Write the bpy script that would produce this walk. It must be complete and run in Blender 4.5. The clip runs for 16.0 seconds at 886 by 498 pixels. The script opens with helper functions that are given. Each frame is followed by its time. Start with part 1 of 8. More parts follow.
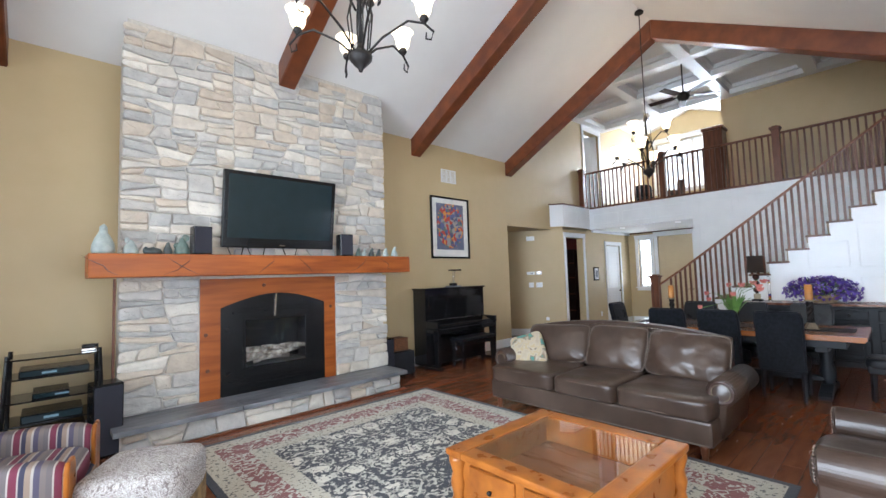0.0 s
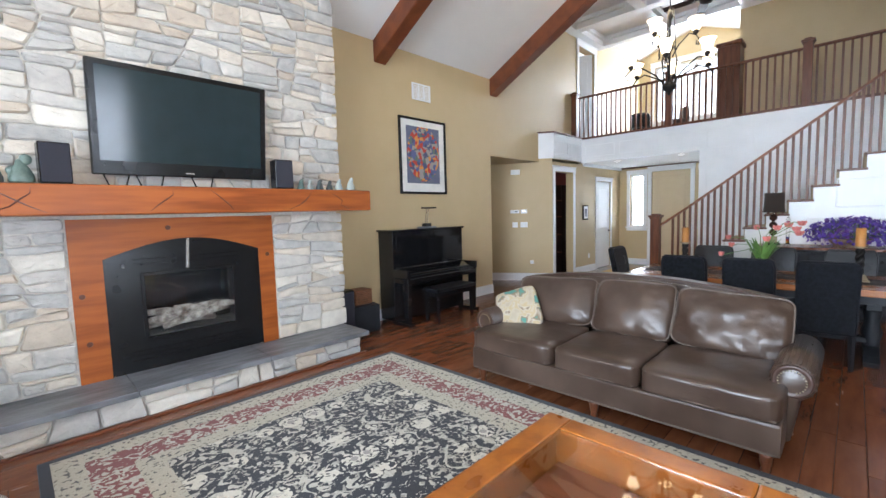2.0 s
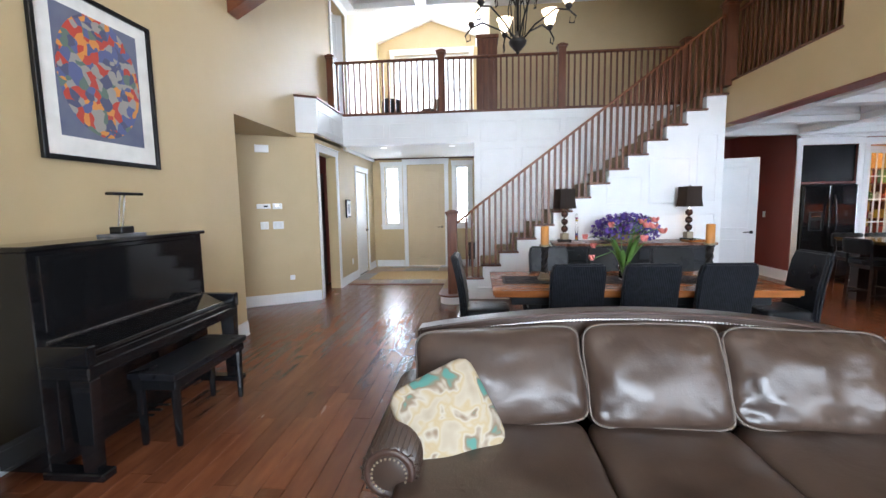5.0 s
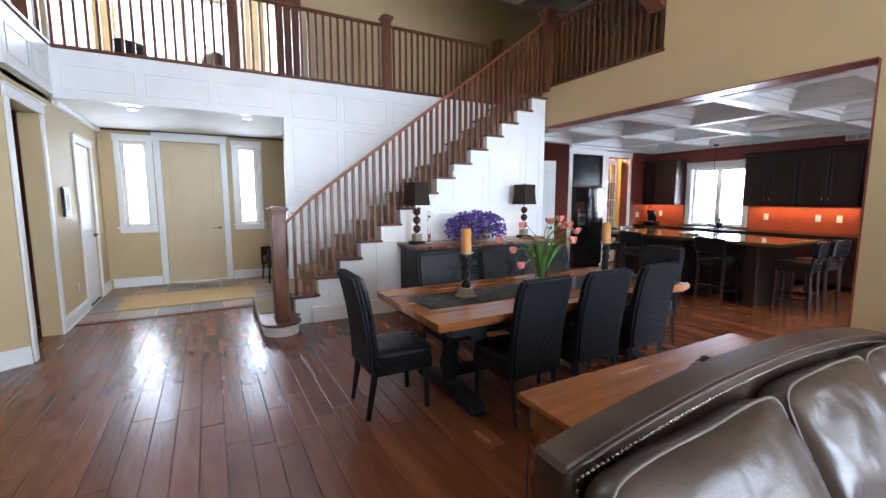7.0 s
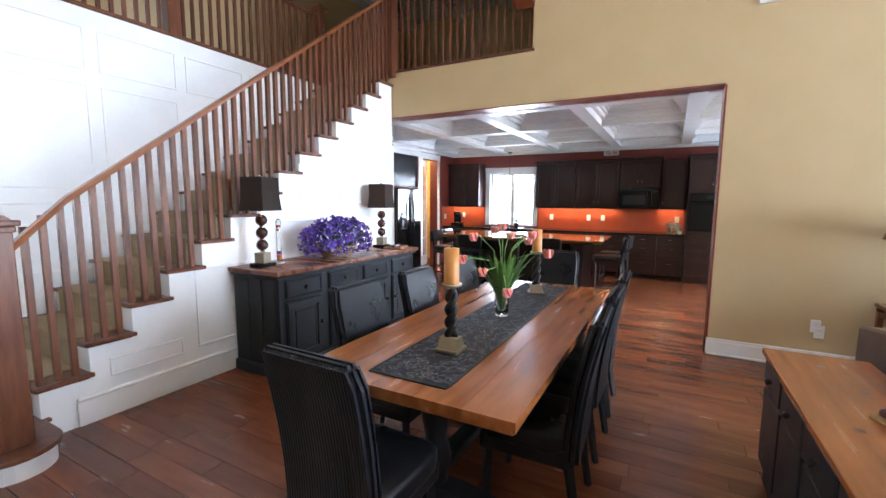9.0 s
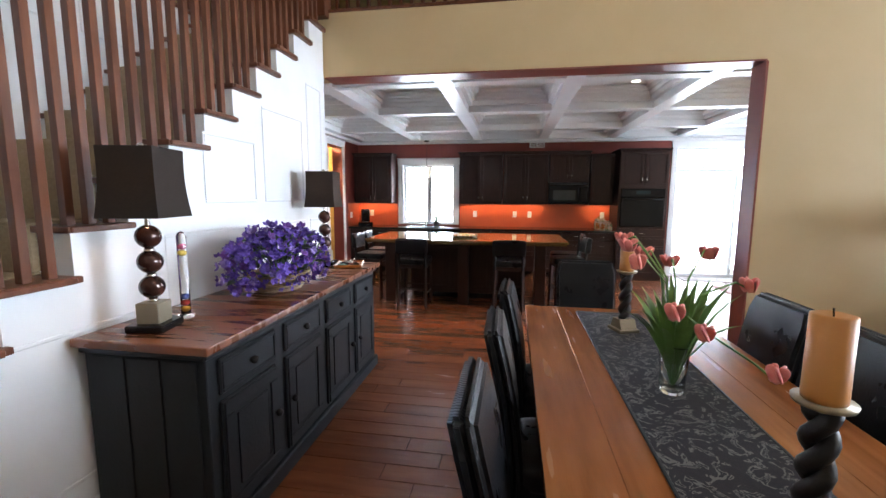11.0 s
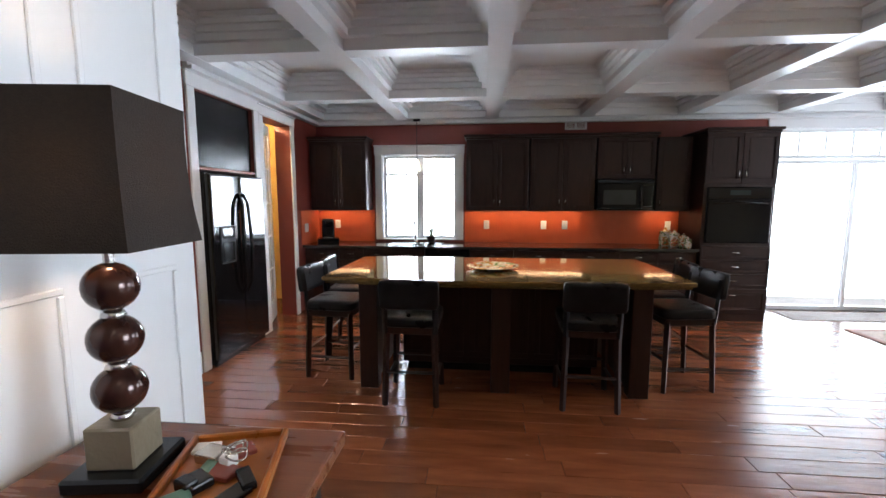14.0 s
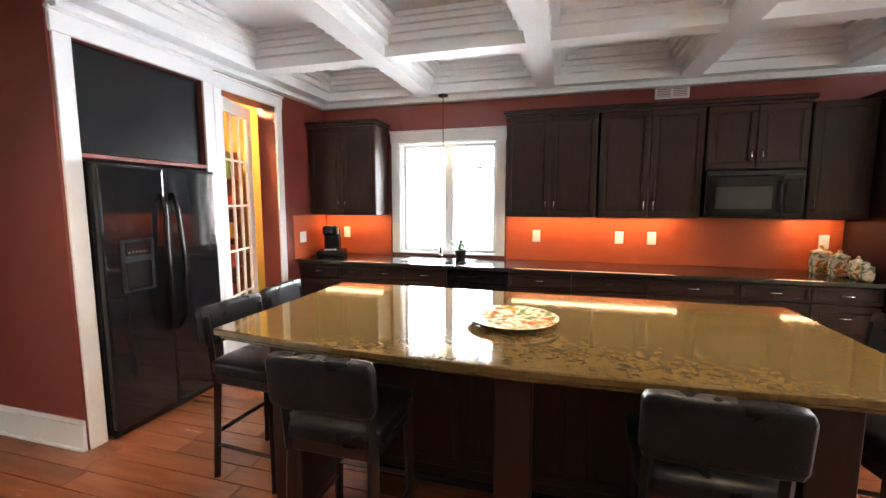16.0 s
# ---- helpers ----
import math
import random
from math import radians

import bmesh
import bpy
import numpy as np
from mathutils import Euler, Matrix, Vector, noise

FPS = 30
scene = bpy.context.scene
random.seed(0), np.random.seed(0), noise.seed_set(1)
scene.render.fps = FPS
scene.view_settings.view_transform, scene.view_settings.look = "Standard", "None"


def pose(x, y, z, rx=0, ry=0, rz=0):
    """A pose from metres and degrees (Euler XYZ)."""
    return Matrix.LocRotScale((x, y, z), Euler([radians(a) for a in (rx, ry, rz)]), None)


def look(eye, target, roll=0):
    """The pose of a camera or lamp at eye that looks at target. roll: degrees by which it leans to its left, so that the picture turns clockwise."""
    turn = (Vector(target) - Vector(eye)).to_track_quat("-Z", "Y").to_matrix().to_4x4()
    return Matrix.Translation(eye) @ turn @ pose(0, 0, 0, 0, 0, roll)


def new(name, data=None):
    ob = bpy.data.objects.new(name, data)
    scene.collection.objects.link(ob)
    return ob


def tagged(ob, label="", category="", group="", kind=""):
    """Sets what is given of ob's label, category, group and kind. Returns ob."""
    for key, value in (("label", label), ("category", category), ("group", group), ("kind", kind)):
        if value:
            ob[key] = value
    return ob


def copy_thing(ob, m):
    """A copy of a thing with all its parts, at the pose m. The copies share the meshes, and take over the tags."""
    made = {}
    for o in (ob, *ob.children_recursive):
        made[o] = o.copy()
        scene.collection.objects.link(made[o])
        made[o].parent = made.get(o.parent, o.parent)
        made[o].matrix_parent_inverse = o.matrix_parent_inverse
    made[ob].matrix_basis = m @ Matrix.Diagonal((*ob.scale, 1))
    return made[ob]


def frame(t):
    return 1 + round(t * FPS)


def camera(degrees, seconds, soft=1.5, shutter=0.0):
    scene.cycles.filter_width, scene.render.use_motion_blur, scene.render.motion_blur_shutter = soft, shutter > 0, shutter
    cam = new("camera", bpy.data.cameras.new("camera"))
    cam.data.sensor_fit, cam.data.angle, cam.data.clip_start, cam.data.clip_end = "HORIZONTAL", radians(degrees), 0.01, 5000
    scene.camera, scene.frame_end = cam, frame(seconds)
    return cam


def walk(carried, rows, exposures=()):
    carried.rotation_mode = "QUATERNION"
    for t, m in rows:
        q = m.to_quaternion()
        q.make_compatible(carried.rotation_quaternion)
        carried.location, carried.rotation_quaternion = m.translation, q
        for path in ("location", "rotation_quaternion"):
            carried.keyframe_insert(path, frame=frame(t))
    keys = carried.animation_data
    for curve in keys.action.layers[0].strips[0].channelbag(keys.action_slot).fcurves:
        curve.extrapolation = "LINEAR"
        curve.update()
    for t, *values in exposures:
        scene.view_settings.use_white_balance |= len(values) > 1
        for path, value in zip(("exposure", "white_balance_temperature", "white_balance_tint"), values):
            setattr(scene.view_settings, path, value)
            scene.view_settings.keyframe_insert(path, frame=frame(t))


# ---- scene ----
cam = camera(92.6, 16.0)
PATH = [
    (0, (0.675, 0.246, 1.555), (2.031, 1.71, 1.685), -1.8),
    (0.5, (0.809, 0.407, 1.562), (2.168, 1.875, 1.564), -1.7),
    (1, (1.016, 0.606, 1.545), (2.373, 2.072, 1.448), -1.6),
    (1.5, (1.28, 0.848, 1.562), (2.645, 2.302, 1.414), -1.5),
    (2, (1.582, 1.104, 1.579), (3.008, 2.497, 1.411), -1.6),
    (2.5, (1.892, 1.379, 1.569), (3.431, 2.644, 1.39), -1.5),
    (3, (2.191, 1.67, 1.564), (3.833, 2.796, 1.377), -1.3),
    (3.2, (2.303, 1.821, 1.55), (3.986, 2.886, 1.36), -1.3),
    (3.7, (2.450, 2.260, 1.55), (4.249, 3.087, 1.345), -1.1),
    (4.2, (2.710, 2.740, 1.55), (4.603, 3.319, 1.345), -1.1),
    (4.8, (3.120, 3.200, 1.55), (5.081, 3.472, 1.345), -1.1),
    (5.5, (3.655, 3.60, 1.547), (5.640, 3.503, 1.327), -0.8),
    (6, (4.013, 3.865, 1.542), (5.962, 3.480, 1.314), -0.5),
    (6.5, (4.385, 4.225, 1.535), (6.240, 3.515, 1.298), 0.1),
    (7, (4.814, 4.421, 1.548), (6.552, 3.459, 1.309), 0.0),
    (7.5, (5.26, 4.591, 1.56), (6.84, 3.387, 1.325), 0.2),
    (8, (5.684, 4.674, 1.546), (7.076, 3.258, 1.312), 0.1),
    (8.5, (6.145, 4.67, 1.554), (7.32, 3.069, 1.318), 0.3),
    (9, (6.632, 4.597, 1.559), (7.571, 2.846, 1.328), 0.3),
    (9.5, (7.091, 4.437, 1.55), (7.813, 2.586, 1.32), 0.3),
    (11.8, (8.761, 3.052, 1.554), (8.985, 1.08, 1.307), 0.3),
    (12, (8.852, 2.887, 1.527), (9.061, 0.913, 1.284), 0.3),
    (12.5, (8.995, 2.408, 1.538), (9.187, 0.432, 1.298), 0.2),
    (13, (9.109, 1.922, 1.53), (9.295, -0.055, 1.296), 0.2),
    (13.5, (9.143, 1.468, 1.535), (9.329, -0.509, 1.301), -0.0),
    (14, (9.108, 1.004, 1.551), (9.296, -0.974, 1.317), 0.0),
    (14.5, (9.066, 0.553, 1.534), (9.284, -1.423, 1.31), -0.0),
    (15, (8.996, 0.132, 1.535), (9.289, -1.835, 1.318), -0.0),
    (15.5, (8.905, -0.263, 1.539), (9.311, -2.209, 1.325), 0.2),
    (16, (8.786, -0.633, 1.544), (9.33, -2.545, 1.321), 0.0),
]
walk(cam, [(t, look(eye, target, roll)) for t, eye, target, roll in PATH], exposures=[(0.0, -0.2, 5950, 10), (1.5, -0.02, 5950, 10), (3.0, 0.1, 5900, 10), (5.5, 0.24, 5950, 10), (8.0, 0.52, 5750, 10), (9.5, 0.95, 5750, 10), (12.0, 0.2, 6100, 10), (13.5, 0.0, 6100, 10), (14.5, 0.15, 6200, 10), (16.0, 1.0, 6800, 10)])


# ==== world and light ====
world = bpy.data.worlds.new("world")
scene.world = world
world.use_nodes = True
wn = world.node_tree.nodes
sky = wn.new("ShaderNodeTexSky")
sky.sky_type = 'NISHITA'
sky.sun_disc = False
sky.sun_elevation, sky.sun_rotation = radians(48), radians(200)
wn["Background"].inputs[1].default_value = 0.15
world.node_tree.links.new(sky.outputs[0], wn["Background"].inputs[0])


def area(name, x, y, z, rx, rz, w, h, power, col=(0.84, 0.92, 1.0), spread=180):
    d = bpy.data.lights.new(name, 'AREA')
    d.shape, d.size, d.size_y, d.energy, d.color, d.spread = 'RECTANGLE', w, h, power, col, radians(spread)
    ob = new(name, d)
    ob.matrix_basis = pose(x, y, z, rx, 0, rz)
    return ob


def spot(name, x, y, z, power, col=(1.0, 0.74, 0.47)):
    d = bpy.data.lights.new(name, 'SPOT')
    d.energy, d.color, d.shadow_soft_size, d.spot_size, d.spot_blend = power, col, 0.05, radians(110), 0.8
    ob = new(name, d)
    ob.location = (x, y, z)
    return ob


def bulb(name, x, y, z, power, col=(1.0, 0.78, 0.5), size=0.04):
    d = bpy.data.lights.new(name, 'POINT')
    d.energy, d.color, d.shadow_soft_size = power, col, size
    ob = new(name, d)
    ob.location = (x, y, z)
    return ob


sun = bpy.data.lights.new("sun", 'SUN')
sun.energy, sun.angle, sun.color = 3.0, radians(0.5), (1.0, 0.95, 0.88)
sun_ob = new("sun", sun)
sun_ob.matrix_basis = look((0, 0, 20), (6, 14, 0))
# daylight in the openings: rx 90 points along +y at rz 0
area("window_light_living_west", -2.15, 1.7, 2.5, 90, -90, 3.6, 4.0, 350, spread=115)
# fill towards the fireplace, from a south window that is only assumed
area("window_light_living_south", 1.6, -0.36, 1.7, 90, 0, 3.4, 2.4, 160)
area("window_light_slider", 4.1, -5.70, 1.4, 90, 0, 2.4, 2.6, 150)
area("window_light_sink", 10.05, -5.65, 1.65, 90, 0, 1.3, 1.4, 150)
area("window_light_loft", 15.85, 4.6, 5.0, 90, 90, 2.2, 1.6, 300)
area("window_light_entry", 13.98, 5.475, 1.78, 90, 90, 0.32, 1.4, 44)
area("window_light_entry", 13.98, 3.72, 1.78, 90, 90, 0.32, 1.4, 44)
area("window_light_breakfast", 2.95, -3.2, 1.5, 90, -90, 1.8, 1.8, 80)

# ==== materials ====


def mat(name, col, rough=0.5, metal=0.0, col2=None, scale=6.0, bump=0.0, bscale=80.0, coat=0.0, stretch=(1, 1, 1),
        rand=0.0, rrand=0.1, edges=(0.35, 0.65), coords="Object", sheen=0.0, spec=0.5, detail=6.0, island=False):
    m = bpy.data.materials.new(name)
    m.use_nodes = True
    n, l = m.node_tree.nodes, m.node_tree.links
    p = n["Principled BSDF"]
    p.inputs["Metallic"].default_value = metal
    p.inputs["Roughness"].default_value = rough
    p.inputs["Coat Weight"].default_value = coat
    p.inputs["Coat Roughness"].default_value = 0.08
    p.inputs["Sheen Weight"].default_value = sheen
    p.inputs["Specular IOR Level"].default_value = spec
    tc = n.new("ShaderNodeTexCoord")
    mp = n.new("ShaderNodeMapping")
    mp.inputs["Scale"].default_value = stretch
    l.new(tc.outputs[coords], mp.inputs[0])
    vec = mp.outputs[0]
    if rand:
        oi = n.new("ShaderNodeNewGeometry" if island else "ShaderNodeObjectInfo")
        rnd = oi.outputs["Random Per Island" if island else "Random"]
        ad = n.new("ShaderNodeVectorMath")
        ad.operation = 'MULTIPLY_ADD'
        ad.inputs[1].default_value = (1, 1, 1)
        sc = n.new("ShaderNodeMath")
        sc.operation = 'MULTIPLY'
        sc.inputs[1].default_value = 37.0
        l.new(rnd, sc.inputs[0])
        l.new(vec, ad.inputs[0])
        l.new(sc.outputs[0], ad.inputs[2])
        vec = ad.outputs[0]
    col2 = col2 or tuple(c * 0.86 for c in col)
    no = n.new("ShaderNodeTexNoise")
    no.inputs["Scale"].default_value = scale
    no.inputs["Detail"].default_value = detail
    l.new(vec, no.inputs["Vector"])
    cr = n.new("ShaderNodeValToRGB")
    cr.color_ramp.elements[0].position, cr.color_ramp.elements[1].position = edges
    cr.color_ramp.elements[0].color, cr.color_ramp.elements[1].color = (*col2, 1), (*col, 1)
    l.new(no.outputs["Fac"], cr.inputs[0])
    out = cr.outputs[0]
    if rand:
        hs = n.new("ShaderNodeHueSaturation")
        ma = n.new("ShaderNodeMapRange")
        ma.inputs["To Min"].default_value, ma.inputs["To Max"].default_value = 1 - rand, 1 + rand
        l.new(rnd, ma.inputs["Value"])
        l.new(ma.outputs[0], hs.inputs["Value"])
        l.new(out, hs.inputs["Color"])
        out = hs.outputs[0]
    l.new(out, p.inputs["Base Color"])
    if rrand and metal < 0.5:
        mr = n.new("ShaderNodeMapRange")
        mr.inputs["To Min"].default_value, mr.inputs["To Max"].default_value = max(rough - rrand, 0.02), min(rough + rrand, 1)
        l.new(no.outputs["Fac"], mr.inputs["Value"])
        l.new(mr.outputs[0], p.inputs["Roughness"])
    if bump:
        nb = n.new("ShaderNodeTexNoise")
        nb.inputs["Scale"].default_value = bscale
        nb.inputs["Detail"].default_value = 5.0
        l.new(vec, nb.inputs["Vector"])
        bu = n.new("ShaderNodeBump")
        bu.inputs["Strength"].default_value = bump
        bu.inputs["Distance"].default_value = 0.01
        l.new(nb.outputs["Fac"], bu.inputs["Height"])
        l.new(bu.outputs[0], p.inputs["Normal"])
    return m


def glow(name, col, strength):
    m = bpy.data.materials.new(name)
    m.use_nodes = True
    p = m.node_tree.nodes["Principled BSDF"]
    p.inputs["Base Color"].default_value = (*col, 1)
    p.inputs["Emission Color"].default_value = (*col, 1)
    p.inputs["Emission Strength"].default_value = strength
    return m


def glassy(name, col=(1, 1, 1), rough=0.02):
    m = bpy.data.materials.new(name)
    m.use_nodes = True
    p = m.node_tree.nodes["Principled BSDF"]
    p.inputs["Base Color"].default_value = (*col, 1)
    p.inputs["Roughness"].default_value = rough
    p.inputs["Transmission Weight"].default_value = 1.0
    p.inputs["IOR"].default_value = 1.45
    return m


M_tan = mat("tan_wall_paint", (0.53, 0.41, 0.23), 0.5, col2=(0.51, 0.392, 0.215), scale=3, bump=0.05, bscale=160)
M_white = mat("white_trim_paint", (0.80, 0.81, 0.82), 0.35, col2=(0.76, 0.77, 0.78), scale=3, bump=0.02, bscale=120)
M_ceil = mat("ceiling_paint", (0.80, 0.79, 0.77), 0.8, col2=(0.77, 0.76, 0.74), scale=2, bump=0.06, bscale=220)
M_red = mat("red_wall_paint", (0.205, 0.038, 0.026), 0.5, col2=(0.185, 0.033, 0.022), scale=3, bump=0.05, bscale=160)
# wall area over the counter: the red above, brighter and more orange
M_orange = mat("backsplash_orange", (0.50, 0.095, 0.03), 0.4, col2=(0.45, 0.08, 0.025), scale=4, bump=0.05, bscale=160)
M_beam = mat("stained_beam_wood", (0.17, 0.047, 0.014), 0.4, col2=(0.10, 0.025, 0.008), scale=5, stretch=(1, 1, 1), bump=0.25, bscale=25, rand=0.1)
M_mantel = mat("pine_mantel_wood", (0.37, 0.098, 0.016), 0.42, spec=0.3, col2=(0.21, 0.045, 0.008), scale=3, stretch=(0.5, 5, 5), bump=0.15, bscale=12, edges=(0.3, 0.6))
M_rail = mat("oak_rail_wood", (0.150, 0.054, 0.025), 0.36, spec=0.35, col2=(0.085, 0.027, 0.012), scale=18, stretch=(1, 1, 0.15), bump=0.15, bscale=40, rand=0.12)
M_handrail = mat("handrail_wood", (0.22, 0.075, 0.025), 0.3, col2=(0.15, 0.045, 0.015), scale=10, stretch=(1, 0.3, 1))
FLOOR_LOOK = dict(col2=(0.115, 0.036, 0.016), scale=3, stretch=(0.8, 4, 1), bump=0.30, bscale=8, rand=0.24, rrand=0.08, edges=(0.25, 0.75))
M_floor = mat("hardwood_plank", (0.215, 0.074, 0.032), 0.24, **FLOOR_LOOK)
M_floor_far = mat("hardwood_plank_far", (0.215, 0.074, 0.032), 0.24, island=True, **FLOOR_LOOK)
M_gap = mat("plank_joint", (0.02, 0.008, 0.005), 0.6)
M_stone = mat("ledge_stone", (0.62, 0.585, 0.52), 0.85, col2=(0.40, 0.385, 0.36), scale=5, bump=0.9, bscale=22, rand=0.22, edges=(0.3, 0.7))
M_mortar = mat("mortar", (0.66, 0.62, 0.55), 0.95, col2=(0.52, 0.49, 0.44), scale=30, bump=0.6, bscale=90)
M_slab = mat("slate_slab", (0.22, 0.225, 0.24), 0.38, col2=(0.115, 0.12, 0.13), scale=4, stretch=(0.7, 2.5, 1), bump=0.5, bscale=14, edges=(0.4, 0.6))
M_leather = mat("brown_leather", (0.080, 0.053, 0.039), 0.33, col2=(0.032, 0.018, 0.012), scale=2.6, bump=0.10, bscale=110, rrand=0.14, detail=9, edges=(0.3, 0.7), coat=0.1)
leather = M_leather.node_tree
wrinkle = leather.nodes.new("ShaderNodeTexNoise")
wrinkle.inputs["Scale"].default_value = 4.5
wrinkle.inputs["Detail"].default_value = 3.0
wrinkle.inputs["Distortion"].default_value = 0.5
crease = leather.nodes.new("ShaderNodeBump")
crease.inputs["Strength"].default_value = 0.2
crease.inputs["Distance"].default_value = 0.03
leather.links.new(leather.nodes["Texture Coordinate"].outputs["Object"], wrinkle.inputs["Vector"])
leather.links.new(wrinkle.outputs["Fac"], crease.inputs["Height"])
leather.links.new(leather.nodes["Bump"].outputs[0], crease.inputs["Normal"])
leather.links.new(crease.outputs[0], leather.nodes["Principled BSDF"].inputs["Normal"])
M_leather2 = mat("dark_leather", (0.058, 0.030, 0.021), 0.33, col2=(0.04, 0.02, 0.014), scale=5, bump=0.2, bscale=110)
M_black = mat("black_leather", (0.013, 0.014, 0.016), 0.30, col2=(0.008, 0.008, 0.010), scale=6, bump=0.2, bscale=140, spec=0.2)
M_lacquer = mat("black_piano_lacquer", (0.008, 0.008, 0.009), 0.06, rrand=0.02, coat=0.2, spec=0.4)
M_bpaint = mat("black_furniture_paint", (0.018, 0.020, 0.024), 0.45, spec=0.25, col2=(0.014, 0.015, 0.017), scale=7, bump=0.1, bscale=60)
M_ovenblack = mat("black_oven_glass", (0.006, 0.006, 0.007), 0.10, rrand=0.02, spec=0.16)
M_plastic = mat("black_plastic", (0.008, 0.008, 0.009), 0.25, rrand=0.05, spec=0.3)
M_screen = mat("tv_glass", (0.016, 0.030, 0.036), 0.12, rrand=0.01)
M_iron = mat("wrought_iron", (0.022, 0.019, 0.018), 0.5, metal=0.6, bump=0.2, bscale=60)
M_pewter = mat("aged_pewter", (0.30, 0.25, 0.17), 0.45, metal=0.5, bump=0.3, bscale=50)
M_chrome = mat("brushed_nickel", (0.62, 0.60, 0.57), 0.25, metal=1.0)
M_table = mat("dining_table_wood", (0.36, 0.135, 0.040), 0.24, col2=(0.22, 0.068, 0.017), scale=3, stretch=(6, 0.7, 4), bump=0.08, bscale=20, edges=(0.3, 0.7))
M_sidetop = mat("sideboard_top_wood", (0.21, 0.072, 0.028), 0.28, col2=(0.12, 0.036, 0.013), scale=3, stretch=(6, 0.7, 4), bump=0.08, bscale=20)
M_coffee = mat("honey_pine", (0.36, 0.118, 0.018), 0.30, spec=0.35, col2=(0.21, 0.060, 0.009), scale=4, stretch=(2, 2, 2), bump=0.08, bscale=20)
M_cab = mat("espresso_cabinet_wood", (0.030, 0.0115, 0.008), 0.42, spec=0.3, col2=(0.020, 0.008, 0.006), scale=6, stretch=(5, 5, 0.8), bump=0.08, bscale=30)
M_granite_b = mat("black_granite", (0.02, 0.019, 0.018), 0.08, col2=(0.05, 0.04, 0.035), scale=120, rrand=0.02, edges=(0.3, 0.4))
M_glass = glassy("clear_glass")
M_backdrop = glow("bright_outdoors", (0.95, 0.98, 1.0), 1.7)

# ==== building helpers ====


def add_box(bm, x0, x1, y0, y1, z0, z1, bev=0.0, m=None, seg=1):
    b = bmesh.new()
    bmesh.ops.create_cube(b, size=1.0)
    for v in b.verts:
        v.co = Vector(((x0 + x1) / 2 + v.co.x * (x1 - x0), (y0 + y1) / 2 + v.co.y * (y1 - y0), (z0 + z1) / 2 + v.co.z * (z1 - z0)))
    if bev:
        bmesh.ops.bevel(b, geom=list(b.edges), offset=bev, segments=seg, affect='EDGES', profile=0.6)
    join(bm, b, m)
    return bm


def join(bm, b, m=None):
    if m is not None:
        b.transform(m)
    me = bpy.data.meshes.new("tmp")
    b.to_mesh(me)
    b.free()
    bm.from_mesh(me)
    bpy.data.meshes.remove(me)


def box(x0, x1, y0, y1, z0, z1, bev=0.0, m=None, seg=1):
    return add_box(bmesh.new(), x0, x1, y0, y1, z0, z1, bev, m, seg)


def lathe(profile, n=16, m=None, bm=None):
    """profile: (radius, z) pairs from below up."""
    b = bmesh.new()
    rings = []
    for r, z in profile:
        rings.append([b.verts.new((r * math.cos(2 * math.pi * i / n), r * math.sin(2 * math.pi * i / n), z)) for i in range(n)])
    for a, c in zip(rings, rings[1:]):
        for i in range(n):
            b.faces.new((a[i], a[(i + 1) % n], c[(i + 1) % n], c[i]))
    b.faces.new(list(reversed(rings[0])))
    b.faces.new(rings[-1])
    if bm is None:
        if m is not None:
            b.transform(m)
        return b
    join(bm, b, m)
    return bm


def tube(points, r, n=8, bm=None, m=None):
    """A round bar along points; r: radius or one for each point."""
    b = bmesh.new()
    pts = [Vector(p) for p in points]
    rs = r if isinstance(r, (list, tuple)) else [r] * len(pts)
    rings = []
    up = Vector((0, 0, 1))
    for i, p in enumerate(pts):
        d = (pts[min(i + 1, len(pts) - 1)] - pts[max(i - 1, 0)]).normalized()
        ref = up if abs(d.z) < 0.95 else Vector((1, 0, 0))
        s = d.cross(ref).normalized()
        u = s.cross(d)
        rings.append([b.verts.new(p + rs[i] * (math.cos(2 * math.pi * k / n) * s + math.sin(2 * math.pi * k / n) * u)) for k in range(n)])
    for a, c in zip(rings, rings[1:]):
        for k in range(n):
            b.faces.new((a[k], a[(k + 1) % n], c[(k + 1) % n], c[k]))
    b.faces.new(list(reversed(rings[0])))
    b.faces.new(rings[-1])
    bmesh.ops.recalc_face_normals(b, faces=b.faces)
    if bm is None:
        if m is not None:
            b.transform(m)
        return b
    join(bm, b, m)
    return bm


def prism(poly, axis, a, b_, bev=0.0, m=None):
    """A closed outline pushed along an axis from a to b_. poly holds the two other coordinates."""
    b = bmesh.new()

    def co(p, q):
        return {"x": (q, p[0], p[1]), "y": (p[0], q, p[1]), "z": (p[0], p[1], q)}[axis]
    lo = [b.verts.new(co(p, a)) for p in poly]
    hi = [b.verts.new(co(p, b_)) for p in poly]
    n = len(poly)
    b.faces.new(lo)
    b.faces.new(list(reversed(hi)))
    for i in range(n):
        b.faces.new((lo[i], hi[i], hi[(i + 1) % n], lo[(i + 1) % n]))
    bmesh.ops.recalc_face_normals(b, faces=b.faces)
    if bev:
        bmesh.ops.bevel(b, geom=list(b.edges), offset=bev, segments=1, affect='EDGES')
    if m is not None:
        b.transform(m)
    return b


def part(name, bm, material, parent=None, label="", smooth=False):
    me = bpy.data.meshes.new(name)
    bm.to_mesh(me)
    bm.free()
    me.materials.append(material)
    if smooth:
        for f in me.polygons:
            f.use_smooth = True
    ob = new(name, me)
    if parent is not None:
        ob.parent = parent
    if label:
        ob["label"] = label
    return ob


def again(ob, name, m, parent):
    """Another object on the same mesh."""
    o = new(name, ob.data)
    o.parent = parent
    o.matrix_basis = m
    return o


